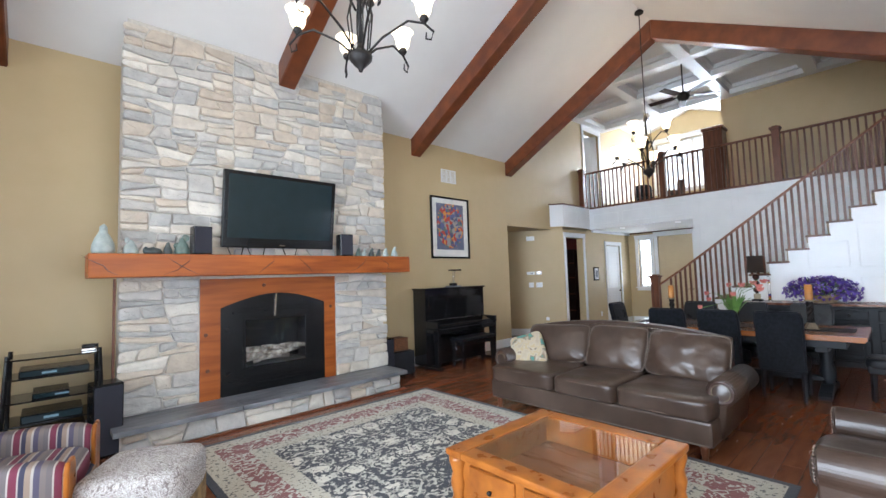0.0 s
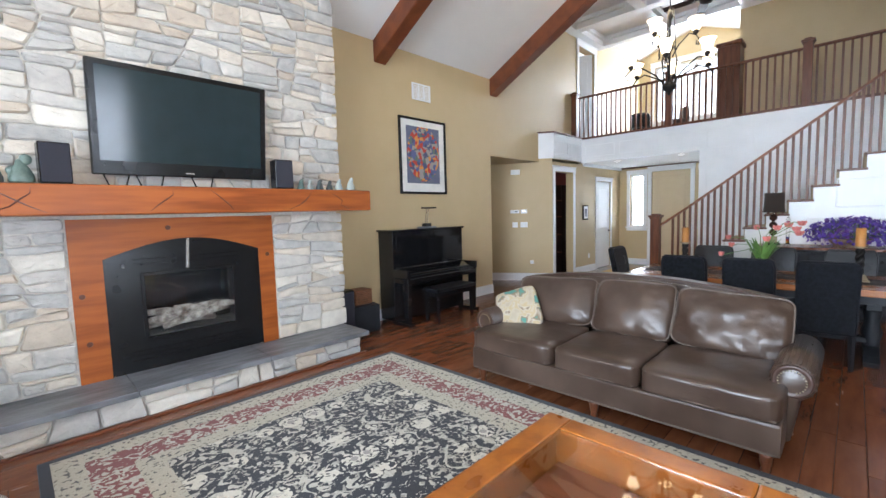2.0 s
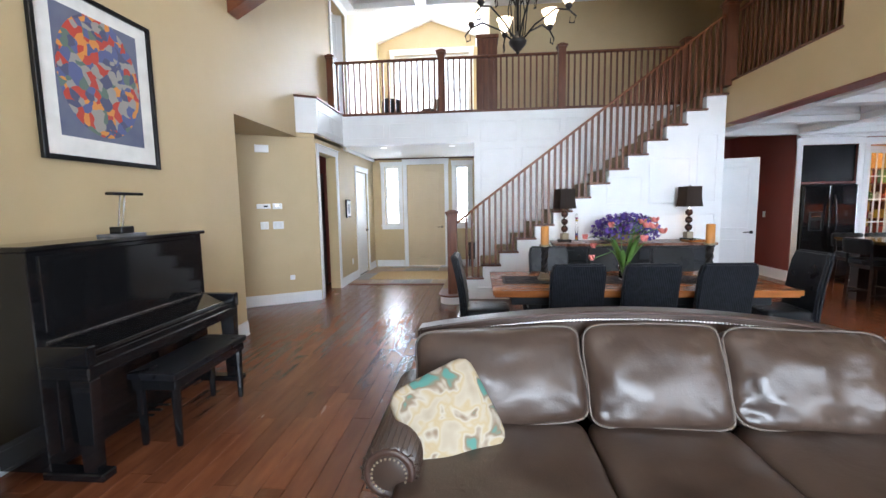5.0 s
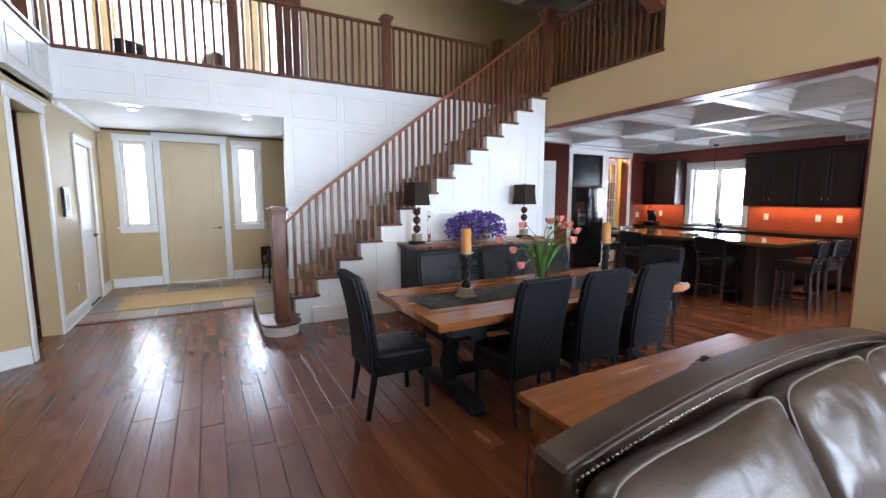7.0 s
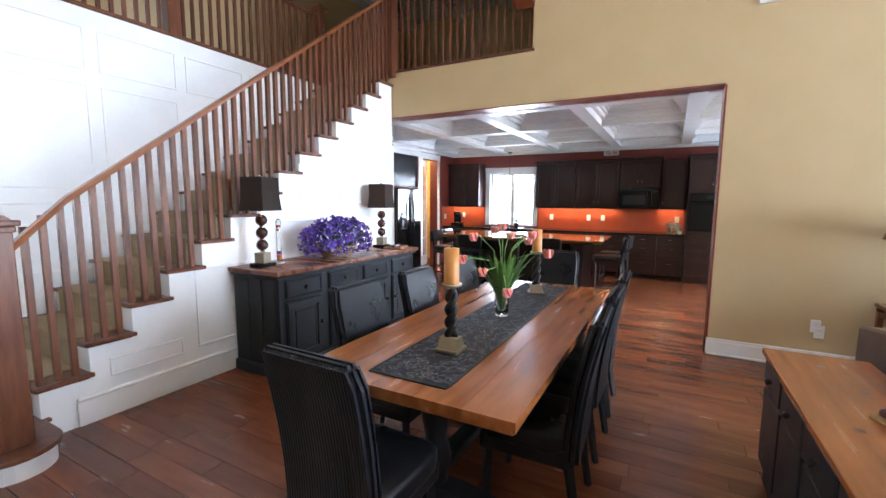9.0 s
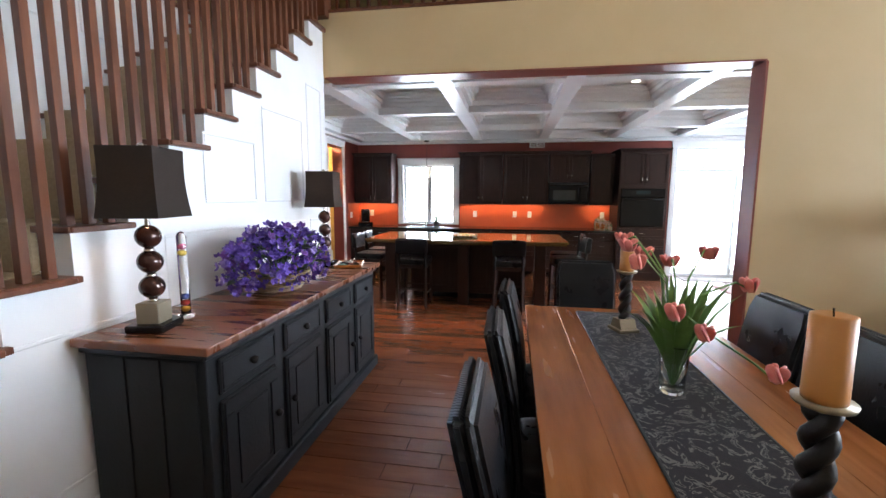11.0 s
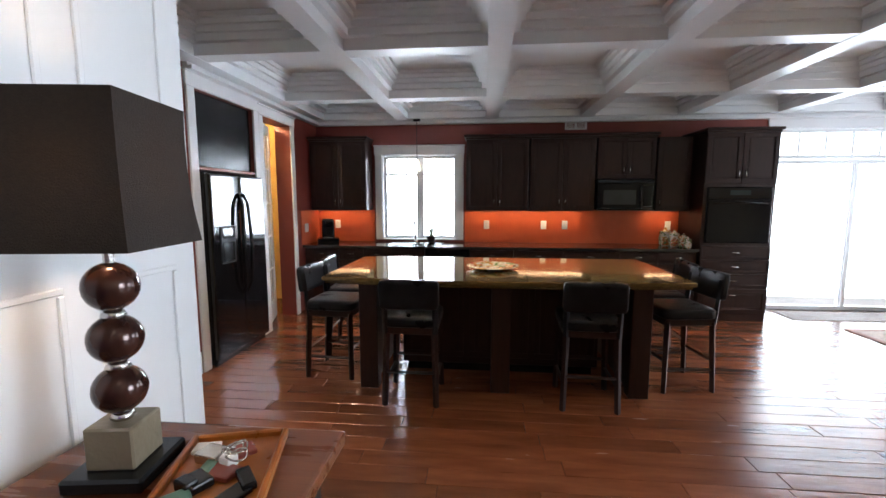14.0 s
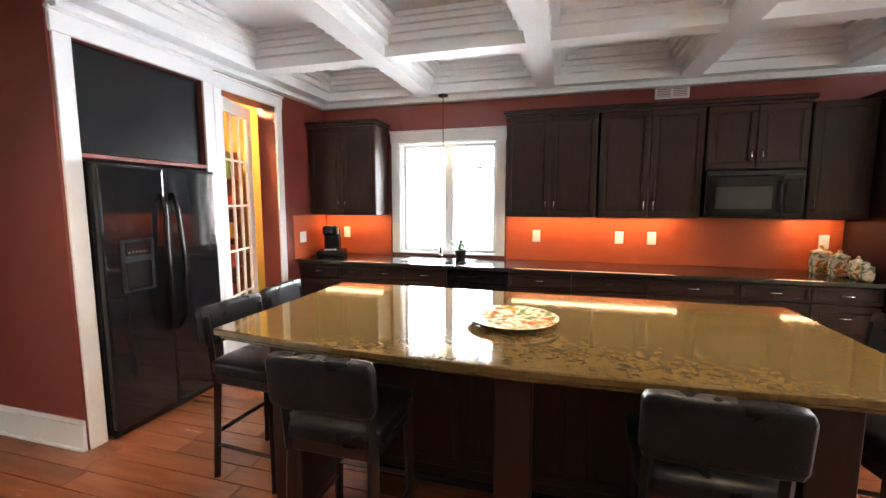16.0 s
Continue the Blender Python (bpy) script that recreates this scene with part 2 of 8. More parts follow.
def thing(name, label, category, m=None, group=""):
    ob = new(name)
    ob.empty_display_size = 0.1
    if m is not None:
        ob.matrix_basis = m
    return tagged(ob, label, category, group)


def structure(name, bm, material, label="", category=""):
    return tagged(part(name, bm, material), label, category, kind="structure")


def wall(name, axis, pos, depth, u0, u1, z0, z1, material, holes=(), label=""):
    """A wall whose face lies at pos on the axis and which is depth thick (signed); holes: (u0, u1, z0, z1)."""
    us = sorted({u0, u1, *[min(max(h[i], u0), u1) for h in holes for i in (0, 1)]})
    zs = sorted({z0, z1, *[min(max(h[i], z0), z1) for h in holes for i in (2, 3)]})
    b = bmesh.new()
    vs = {}

    def v(i, j, k):
        if (i, j, k) not in vs:
            d = pos + (depth if k else 0)
            vs[i, j, k] = b.verts.new((d, us[i], zs[j]) if axis == "x" else (us[i], d, zs[j]))
        return vs[i, j, k]

    def solid(i, j):
        if not (0 <= i < len(us) - 1 and 0 <= j < len(zs) - 1):
            return False
        cu, cz = (us[i] + us[i + 1]) / 2, (zs[j] + zs[j + 1]) / 2
        return not any(h[0] < cu < h[1] and h[2] < cz < h[3] for h in holes)
    for i in range(len(us) - 1):
        for j in range(len(zs) - 1):
            if not solid(i, j):
                continue
            for k in (0, 1):
                b.faces.new((v(i, j, k), v(i + 1, j, k), v(i + 1, j + 1, k), v(i, j + 1, k)))
            if not solid(i - 1, j):
                b.faces.new((v(i, j, 0), v(i, j + 1, 0), v(i, j + 1, 1), v(i, j, 1)))
            if not solid(i + 1, j):
                b.faces.new((v(i + 1, j, 0), v(i + 1, j + 1, 0), v(i + 1, j + 1, 1), v(i + 1, j, 1)))
            if not solid(i, j - 1):
                b.faces.new((v(i, j, 0), v(i + 1, j, 0), v(i + 1, j, 1), v(i, j, 1)))
            if not solid(i, j + 1):
                b.faces.new((v(i, j + 1, 0), v(i + 1, j + 1, 0), v(i + 1, j + 1, 1), v(i, j + 1, 1)))
    bmesh.ops.recalc_face_normals(b, faces=b.faces)
    return structure(name, b, material, label)


# ==== plan ====
YF, YR, YK = 6.17, -0.41, -5.25      # fireplace wall, wall over the kitchen opening, kitchen back wall
XB, XS, XD, XW = 11.35, 10.12, 13.8, -2.3   # balcony front, stair side, front door wall, wall behind the start
UP = 3.24                             # upper floor
EAVE, RIDGE, YM = 4.08, 5.86, 2.9
COFF = 5.95                          # flat coffered ceiling of the upper level


# ==== large structure ====
wall("wall_west", "x", XW, -0.2, YR - 0.2, YF + 0.2, 0, 6.2, M_tan, [(-0.1, 3.5, 0.4, 4.6)])
wall("wall_fireplace", "y", YF, 0.2, XW - 0.2, 8.14, 0, EAVE + 0.3, M_tan)
wall("wall_fireplace_upper", "y", YF, 0.2, 8.14, XB + 2.2, 2.65, 6.2, M_tan, [(11.75, 12.62, 3.2, 5.6)])
wall("wall_kitchen_side", "y", YR, -0.22, XW - 0.2, 14.0, 0, 6.2, M_tan,
     [(6.24, XS, 0, 2.69), (XS, 14.0, 0, 2.69), (8.15, 14.0, UP + 0.06, 6.2), (-0.2, 3.4, 0.5, 2.9)])
wall("wall_front", "x", XD, 0.25, 1.2, 6.6, 0, 2.72, M_tan, [(3.55, 3.89, 1.06, 2.5), (5.29, 5.66, 1.06, 2.5), (4.16, 5.09, 0, 2.54)])
wall("wall_hall", "y", 5.95, 0.18, 10.05, XD, 0, 2.7, M_tan, [(10.17, 11.02, 0, 2.45), (12.3, 13.15, 0, 2.3)])
wall("wall_stair_back", "x", XB, 0.15, YR, 3.40, 0, UP + 0.02, M_white)
wall("balcony_front", "x", XB, 0.15, 3.40, 5.9, 2.69, UP + 0.02, M_white)
wall("wall_loft", "x", 12.9, 0.15, -5.0, 3.05, UP, COFF, M_tan)
wall("wall_foyer_side", "y", 1.4, -0.15, XB + 0.15, XD, 0, 2.72, M_tan)
structure("wall_hall_angled", prism([(10.05, 5.95), (9.0, 7.75), (9.15, 7.84), (10.2, 6.05)], "z", 0, 2.65), M_tan)
wall("wall_hall_end", "y", 7.75, 0.15, 7.9, 9.1, 0, 2.65, M_tan)
wall("wall_hall_return", "x", 8.14, -0.15, YF + 0.2, 7.75, 0, 2.65, M_tan)
structure("soffit_hall", prism([(8.0, YF + 0.2), (9.87, YF + 0.2), (9.87, YF + 0.001), (10.05, 5.95), (11.35, 5.95), (11.35, 7.9), (8.0, 7.9)], "z", 2.651, 2.8), M_tan)
structure("balcony_corner_box", prism([(9.85, YF - 0.002), (10.03, 5.89), (XB + 0.15, 5.89), (XB + 0.15, YF - 0.002)], "z", 2.72, UP + 0.02), M_white)
structure("balcony_corner_cap", prism([(9.82, YF - 0.002), (10.01, 5.865), (XB - 0.03, 5.865), (XB - 0.03, YF - 0.002)], "z", UP + 0.024, UP + 0.05), M_rail)
# room behind the cased opening: dark study
wall("wall_study_back", "y", 7.9, 0.1, 9.2, 11.6, 0, 2.65, M_red)
wall("wall_study_side", "x", 11.6, 0.1, 6.13, 7.9, 0, 2.65, M_red)
wall("wall_closet", "y", 6.9, 0.1, 11.7, 13.8, 0, 2.7, M_white)
# kitchen walls
wall("wall_kitchen_back", "y", YK, -0.25, 2.9, 11.8, 0, 2.95, M_red, [(3.05, 5.2, 0, 2.50), (9.50, 10.61, 0.95, 2.2)])
wall("wall_kitchen_fridge", "x", 11.6, 0.2, YK, -2.515, 0, 2.95, M_red, [(-3.47, -2.531, 0, 2.5), (-4.36, -3.66, 0, 2.48)])
wall("wall_kitchen_return", "y", -2.415, -0.1, 11.6, 13.6, 0, 2.95, M_red)
wall("wall_kitchen_far", "x", 2.9, -0.2, YK, YR - 0.2, 0, 2.95, M_red, [(-4.3, -2.2, 0.6, 2.4)])
wall("wall_pantry_back", "x", 13.0, 0.1, YK, -2.52, 0, 2.95, mat("pantry_paint", (0.66, 0.44, 0.13), 0.6))
wall("wall_back_hall", "x", 13.6, 0.1, -2.515, YR, 0, 2.95, M_red)
M_pantry = bpy.data.materials["pantry_paint"]
wall("wall_pantry_end", "y", YK, -0.1, 11.8, 13.1, 0, 2.95, M_pantry)
wall("wall_pantry_side", "y", -3.56, -0.06, 11.84, 13.0, 0, 2.95, M_pantry)
structure("floor_slab", box(-2.6, 14.2, -5.6, 8.1, -0.2, -0.012), M_gap)
structure("floor_upper_balcony", box(XB + 0.15, 16.2, -5.0, 6.6, 2.9, UP), M_rail)
structure("floor_upper_kitchen", box(XW, 14.0, -5.2, YR - 0.22, 3.05, UP), M_rail)
structure("ceiling_foyer", box(XB + 0.15, XD + 0.2, 1.25, 6.5, 2.70, 2.88), M_ceil)
for s, nm in ((1, "ceiling_vault_fireplace_slope"), (-1, "ceiling_vault_kitchen_slope")):
    ye = YF + 0.2 if s > 0 else YR - 0.2
    k = (RIDGE - EAVE) / (YF - YM)
    ze = RIDGE - k * abs(ye - YM)
    structure(nm, prism([(YM, RIDGE), (ye, ze), (ye, ze + 0.2), (YM, RIDGE + 0.2)], "x", XW - 0.2, 8.5), M_ceil)
structure("gable_over_beam", prism([(YF, EAVE), (YM, RIDGE), (YR, EAVE), (YR, 6.2), (YF, 6.2)], "x", 8.36, 8.5), M_ceil)
# upper flat coffered ceiling
bm = bmesh.new()
add_box(bm, 8.5, 12.95, -5.2, 6.4, COFF, COFF + 0.2)
for x in (8.62, 9.95, 11.3, 12.78):
    add_box(bm, x - 0.12, x + 0.12, -5.2, 6.17, COFF - 0.2, COFF)
    for s in (-1, 1):
        add_box(bm, x + s * 0.16 - 0.04, x + s * 0.16 + 0.04, -5.2, 6.17, COFF - 0.08, COFF - 0.001)
for y in (6.06, 4.5, 2.9, 1.3, -0.3, -1.9, -3.5):
    add_box(bm, 8.5, 12.9, y - 0.11, y + 0.11, COFF - 0.197, COFF)
    for s in (-1, 1):
        add_box(bm, 8.5, 12.9, y + s * 0.15 - 0.04, y + s * 0.15 + 0.04, COFF - 0.077, COFF - 0.002)
add_box(bm, 7.85, 8.499, -5.2, YR - 0.2, COFF, COFF + 0.2)
structure("ceiling_upper", bm, M_white)
wall("wall_upper_north", "y", YF, 0.2, XB + 2.2, 16.2, UP, 6.9, M_tan)
wall("wall_upper_loft_front", "x", 15.9, 0.2, 2.9, 6.4, UP, 7.2, M_tan, [(3.55, 5.72, 4.2, 5.85)])
wall("wall_upper_far", "y", -5.0, -0.2, 8.0, 13.0, UP, 6.2, M_tan)
wall("wall_upper_close", "x", 8.1, -0.2, -5.2, YR - 0.22, UP, 6.2, M_tan)
wall("wall_loft_side", "y", 3.05, -0.15, 13.05, 15.9, UP, 6.9, M_tan)
structure("ceiling_loft", prism([(2.9, 6.1), (4.62, 6.75), (6.4, 6.1), (6.4, 6.3), (4.62, 6.95), (2.9, 6.3)], "x", 12.95, 16.2), M_ceil)
structure("wall_loft_gable", prism([(2.9, 6.05), (6.4, 6.05), (6.4, 6.4), (4.62, 7.0), (2.9, 6.4)], "x", 12.96, 13.0), M_white)
# kitchen coffered ceiling
bm = bmesh.new()
add_box(bm, 2.7, 13.7, YK - 0.1, YR - 0.22, 2.95, 3.04)
for x in (3.95, 5.2, 6.45, 7.72, 9.0, 10.28, 11.5):
    add_box(bm, x - 0.088, x + 0.088, YK, YR - 0.22, 2.68, 2.95)
    for s in (-1, 1):
        for o, h in ((0.112, 0.18), (0.146, 0.125), (0.178, 0.08), (0.21, 0.04)):
            add_box(bm, x + s * o - 0.03, x + s * o + 0.03, YK, YR - 0.22, 2.95 - h, 2.949)
for y in (-0.83, -2.40, -3.97, -5.17):
    add_box(bm, 2.9, 11.6, y - 0.086, y + 0.086, 2.683, 2.95)
    for s in (-1, 1):
        for o, h in ((0.11, 0.177), (0.144, 0.122), (0.176, 0.077), (0.208, 0.037)):
            add_box(bm, 2.9, 11.6, y + s * o - 0.03, y + s * o + 0.03, 2.95 - h, 2.948)
for o, z0, z1 in ((0.05, 2.655, 2.69), (0.09, 2.64, 2.655)):
    add_box(bm, 2.9, 11.6, YK + 0.001, YK + o, z0 - 0.02, z1, 0.004)
    add_box(bm, 11.6 - o, 11.599, YK, -2.42, z0 - 0.02, z1 - 0.002, 0.004)
structure("ceiling_kitchen", bm, M_white)
M_soffit = mat("red_brown_soffit", (0.20, 0.045, 0.03), 0.35)
structure("opening_soffit", box(6.24, XS, YR - 0.225, YR + 0.004, 2.675, 2.688), M_soffit)
structure("opening_jamb", box(6.226, 6.243, YR - 0.225, YR + 0.002, 0, 2.675), M_soffit)
# outdoors: ground and a bright overcast distance
M_ground = mat("lawn", (0.10, 0.14, 0.05), 0.9, col2=(0.07, 0.10, 0.035), scale=2, coords="Object")
structure("ground", box(-400, 400, -400, 400, -0.6, -0.45), M_ground)
for nm, a in (("backdrop_south", (-20, 30, -12, -11.9, -0.5, 14)), ("backdrop_east", (24, 24.1, -12, 20, -0.5, 18)), ("backdrop_west", (-16, -15.9, -12, 20, -0.5, 14))):
    structure(nm, box(*a), M_backdrop)
structure("deck_outside", box(-2.0, 14.5, -11.8, YK - 0.25, -0.45, -0.06), mat("deck_boards", (0.62, 0.58, 0.53), 0.7, stretch=(1, 12, 1)))

# baseboards and casings


def baseboard(name, x0, y0, x1, y1, h=0.17, d=0.018):
    v = Vector((x1 - x0, y1 - y0, 0))
    a = math.degrees(math.atan2(v.y, v.x))
    b = bmesh.new()
    add_box(b, 0, v.length, -d, 0.001, 0, h - 0.03, 0.003)
    add_box(b, 0, v.length, -d * 0.65, 0.001, h - 0.03, h, 0.003)
    add_box(b, 0, v.length, -d - 0.012, 0.001, 0, 0.02, 0.004)
    ob = structure(name, b, M_white)
    ob.matrix_basis = pose(x0, y0, 0, 0, 0, a)


baseboard("baseboard", 4.4, YF, 8.14, YF)
baseboard("baseboard", XW, YF, 1.2, YF)
baseboard("baseboard", 9.0, 7.75, 10.05, 5.95)
baseboard("baseboard", 11.1, 5.95, 12.2, 5.95)
baseboard("baseboard", 13.25, 5.95, XD, 5.95)
baseboard("baseboard", XD, 5.9, XD, 5.2)
baseboard("baseboard", XD, 4.05, XD, 1.4)
baseboard("baseboard", 6.22, YR, 3.6, YR)
baseboard("baseboard", 8.14, YF, 8.14, 7.7)
b = bmesh.new()
add_box(b, 6.20, 6.243, YR - 0.24, YR + 0.018, 0, 0.17, 0.004)
structure("baseboard", b, M_white)
baseboard("baseboard", 13.6, -2.415, 11.59, -2.415, 0.2)


def casing(name, axis, pos, out, u0, u1, z1, w=0.09, d=0.022, z0=0.0, sill=False):
    """Trim round an opening; out: +1 or -1, the side of the plane on which it stands proud."""
    def bx(b, a0, a1, c0, c1, dd, bev=0.004):
        lo, hi = sorted((pos, pos + out * dd))
        if axis == "x":
            add_box(b, lo, hi, a0, a1, c0, c1, bev)
        else:
            add_box(b, a0, a1, lo, hi, c0, c1, bev)
    b = bmesh.new()
    bx(b, u0 - w, u0, z0, z1, d)
    bx(b, u1, u1 + w, z0, z1, d)
    bx(b, u0 - w - 0.01, u1 + w + 0.01, z1, z1 + w * 1.15, d * 1.2)
    bx(b, u0 - w - 0.02, u1 + w + 0.02, z1 + w * 1.15, z1 + w * 1.35, d * 1.9)
    if sill:
        bx(b, u0 - w - 0.03, u1 + w + 0.03, z0 - 0.03, z0, d * 2.4)
        bx(b, u0 - w, u1 + w, z0 - 0.11, z0 - 0.03, d)
    return structure(name, b, M_white)


casing("trim_front_door", "x", XD, -1, 4.16, 5.09, 2.54, 0.10)
casing("trim_sidelight", "x", XD, -1, 3.55, 3.89, 2.5, 0.085, z0=1.06, sill=True)
casing("trim_sidelight", "x", XD, -1, 5.29, 5.66, 2.5, 0.085, z0=1.06, sill=True)
casing("trim_study", "y", 5.95, -1, 10.17, 11.02, 2.45, 0.09)
casing("trim_hall_door", "y", 5.95, -1, 12.3, 13.15, 2.3, 0.08)
casing("trim_upper_door", "y", YF, -1, 11.75, 12.62, 5.6, 0.11, z0=UP)
casing("trim_sink_window", "y", YK, 1, 9.50, 10.61, 2.2, 0.10, z0=0.95)
casing("trim_slider", "y", YK, 1, 3.05, 5.2, 2.50, 0.09)
casing("trim_breakfast_window", "x", 2.9, 1, -4.3, -2.2, 2.4, 0.09, z0=0.6, sill=True)
casing("trim_fridge", "x", 11.6, -1, -3.47, -2.53, 2.5, 0.10)
casing("trim_pantry", "x", 11.6, -1, -4.36, -3.66, 2.48, 0.09)
casing("trim_loft_window", "x", 15.9, -1, 3.55, 5.72, 5.85, 0.12, z0=4.2, sill=True)
for nm, u0, u1, z0, z1 in (("trim_sink_reveal", 9.50, 10.61, 0.95, 2.2), ("trim_slider_reveal", 3.05, 5.2, 0.0, 2.50)):
    bm = bmesh.new()
    add_box(bm, u0 - 0.001, u0 + 0.012, YK - 0.09, YK + 0.003, z0, z1)
    add_box(bm, u1 - 0.012, u1 + 0.001, YK - 0.09, YK + 0.003, z0, z1)
    add_box(bm, u0 + 0.012, u1 - 0.012, YK - 0.09, YK + 0.003, z1 - 0.012, z1 + 0.001)
    if z0:
        add_box(bm, u0 + 0.012, u1 - 0.012, YK - 0.09, YK + 0.02, z0 - 0.001, z0 + 0.012)
    structure(nm, bm, M_white)
bm = bmesh.new()
add_box(bm, XB + 0.15, XD, 5.89, 5.95, 2.63, 2.70, 0.01)
structure("crown_foyer", bm, M_white)
bm = bmesh.new()
add_box(bm, XD - 0.03, XD + 0.001, 1.4, 5.95, 2.665, 2.70)
structure("dark_band_foyer", bm, M_rail)


def window(name, axis, pos, u0, u1, z0, z1, cols, rows, label, top=None):
    """A window unit set in an opening: frame, panes, glazing bars."""
    th = tagged(new(name), label, "window", kind="structure")

    def bx(b, a0, a1, c0, c1, d=0.02):
        if axis == "x":
            add_box(b, pos - d, pos + d, a0, a1, c0, c1, 0.003)
        else:
            add_box(b, a0, a1, pos - d, pos + d, c0, c1, 0.003)
    b = bmesh.new()
    f = 0.05
    bx(b, u0, u0 + f, z0, z1, 0.03)
    bx(b, u1 - f, u1, z0, z1, 0.03)
    bx(b, u0 + f, u1 - f, z0, z0 + f, 0.03)
    bx(b, u0 + f, u1 - f, z1 - f, z1, 0.03)
    part("window_frame", b, M_white, th)
    zt = top if top else z0
    for i in range(1, cols):
        u = u0 + f + (u1 - u0 - 2 * f) * i / cols
        b = bmesh.new()
        bx(b, u - 0.012, u + 0.012, zt, z1 - f, 0.014)
        part("glazing_bar", b, M_white, th)
    for j in range(1, rows):
        z = z0 + f + (z1 - z0 - 2 * f) * j / rows
        b = bmesh.new()
        bx(b, u0 + f, u1 - f, z - 0.012, z + 0.012, 0.012)
        part("glazing_bar", b, M_white, th)
    if top:
        b = bmesh.new()
        bx(b, u0 + f, u1 - f, top - 0.012, top + 0.012, 0.012)
        part("glazing_bar", b, M_white, th)
    b = bmesh.new()
    bx(b, u0 + f, u1 - f, z0 + f, z1 - f, 0.003)
    g = part("pane", b, M_glass, th)
    g.visible_shadow = False
    return th


window("window_1", "x", XD + 0.1, 3.55, 3.89, 1.06, 2.5, 2, 5, "narrow white sidelight window with small panes by the entry door")
window("window_2", "x", XD + 0.1, 5.29, 5.66, 1.06, 2.5, 2, 5, "narrow white sidelight window with small panes by the entry door")
window("window_3", "x", 16.0, 3.55, 4.63, 4.2, 5.85, 4, 5, "white gridded loft window with many small panes")
window("window_3", "x", 16.0, 4.63, 5.72, 4.2, 5.85, 4, 5, "white gridded loft window with many small panes")
window("window_4", "y", YK - 0.12, 9.50, 10.055, 0.95, 2.2, 3, 1, "white casement window over the kitchen sink", top=1.92)
window("window_4", "y", YK - 0.12, 10.055, 10.61, 0.95, 2.2, 3, 1, "white casement window over the kitchen sink", top=1.92)
window("window_5", "y", YK - 0.12, 3.05, 4.12, 0.0, 2.08, 1, 1, "white framed sliding patio door with clear glass")
window("window_5", "y", YK - 0.09, 4.06, 5.2, 0.0, 2.08, 1, 1, "white framed sliding patio door with clear glass")
window("window_6", "y", YK - 0.12, 3.05, 5.2, 2.1, 2.50, 6, 1, "white transom window with six panes above the patio door")
window("window_7", "x", 2.8, -4.3, -2.2, 0.6, 2.4, 2, 1, "white framed window in the red breakfast wall")
window("window_8", "x", XW - 0.1, -0.1, 1.7, 0.4, 4.6, 2, 3, "tall white living room window")
window("window_8", "x", XW - 0.1, 1.7, 3.5, 0.4, 4.6, 2, 3, "tall white living room window")
# assumed opening, never in view; stands before the added south fill lamp
window("window_9", "y", YR - 0.11, -0.2, 3.4, 0.5, 2.9, 3, 2, "assumed wide white living room side window, out of view")

# ==== ceiling beams ====
for n, x in enumerate((8.25, 5.55, 2.9, 0.2)):
    th = tagged(new("ceiling_beam"), "reddish-brown stained wooden beam under the vaulted ceiling", "beam", "ceiling beams")
    th.location = (x, YM, EAVE - 0.31)
    for s in (1, -1):
        ye = YF if s > 0 else YR
        if n == 2 and s > 0:
            ye = 5.58
        zc = RIDGE - (RIDGE - EAVE) * abs(ye - YM) / abs(YF - YM)
        p = prism([(0, RIDGE), (ye - YM, zc), (ye - YM, zc - 0.31), (0, RIDGE - 0.33)], "x", -0.11, 0.11, 0.012)
        p.transform(Matrix.Translation((0, 0, -(EAVE - 0.31))))
        part("rafter", p, M_beam, th)


# ==== fireplace ====
fp = tagged(new("fireplace"), "tall ledge-stone fireplace chimney with slate hearth and gas firebox", "fireplace")
fp.location = (2.8, 5.6, 0)
CX = 2.8


def ceil_at(y):
    return RIDGE - (RIDGE - EAVE) * abs(y - YM) / (YF - YM)


part("chimney_core", prism([(0, 0), (0, ceil_at(5.6) - 0.01), (YF - 5.6 - 0.005, EAVE - 0.005), (YF - 5.6 - 0.005, 0)], "x", 1.21 - CX, 1.9 - CX), M_mortar, fp)
part("chimney_core", prism([(0, 0), (0, ceil_at(5.6) - 0.01), (YF - 5.6 - 0.005, EAVE - 0.005), (YF - 5.6 - 0.005, 0)], "x", 3.56 - CX, 4.36 - CX), M_mortar, fp)
part("chimney_core", prism([(0, 1.6), (0, ceil_at(5.6) - 0.01), (YF - 5.6 - 0.005, EAVE - 0.005), (YF - 5.6 - 0.005, 1.6)], "x", 1.9 - CX, 3.56 - CX), M_mortar, fp)
M_knot = mat("pine_knot", (0.10, 0.022, 0.006), 0.4)
rk = random.Random(4)
# mantel with knots and cracks
bm = box(0.91 - CX, 4.55 - CX, 5.16 - 5.6, 0.0, 1.64, 1.865, 0.012, seg=2)
part("mantel", bm, M_mantel, fp, "thick knotty pine mantel beam")
for k in range(7):
    x = (1.15, 1.5, 1.78, 2.35, 3.05, 3.6, 4.25)[k] - CX
    pts = [(x + rk.uniform(-0.05, 0.05) + 0.06 * j * (1 if k % 2 else -1), 5.16 - 5.6 - 0.0005, 1.66 + 0.045 * j) for j in range(5)]
    part("crack", tube(pts, [0.002, 0.005, 0.006, 0.004, 0.001], 5), M_knot, fp)
part("side_board", box(1.135 - CX, 1.155 - CX, 0.04, 0.10, 0.256, 1.635, 0.003), M_beam, fp, "dark wooden edge board beside the stone")
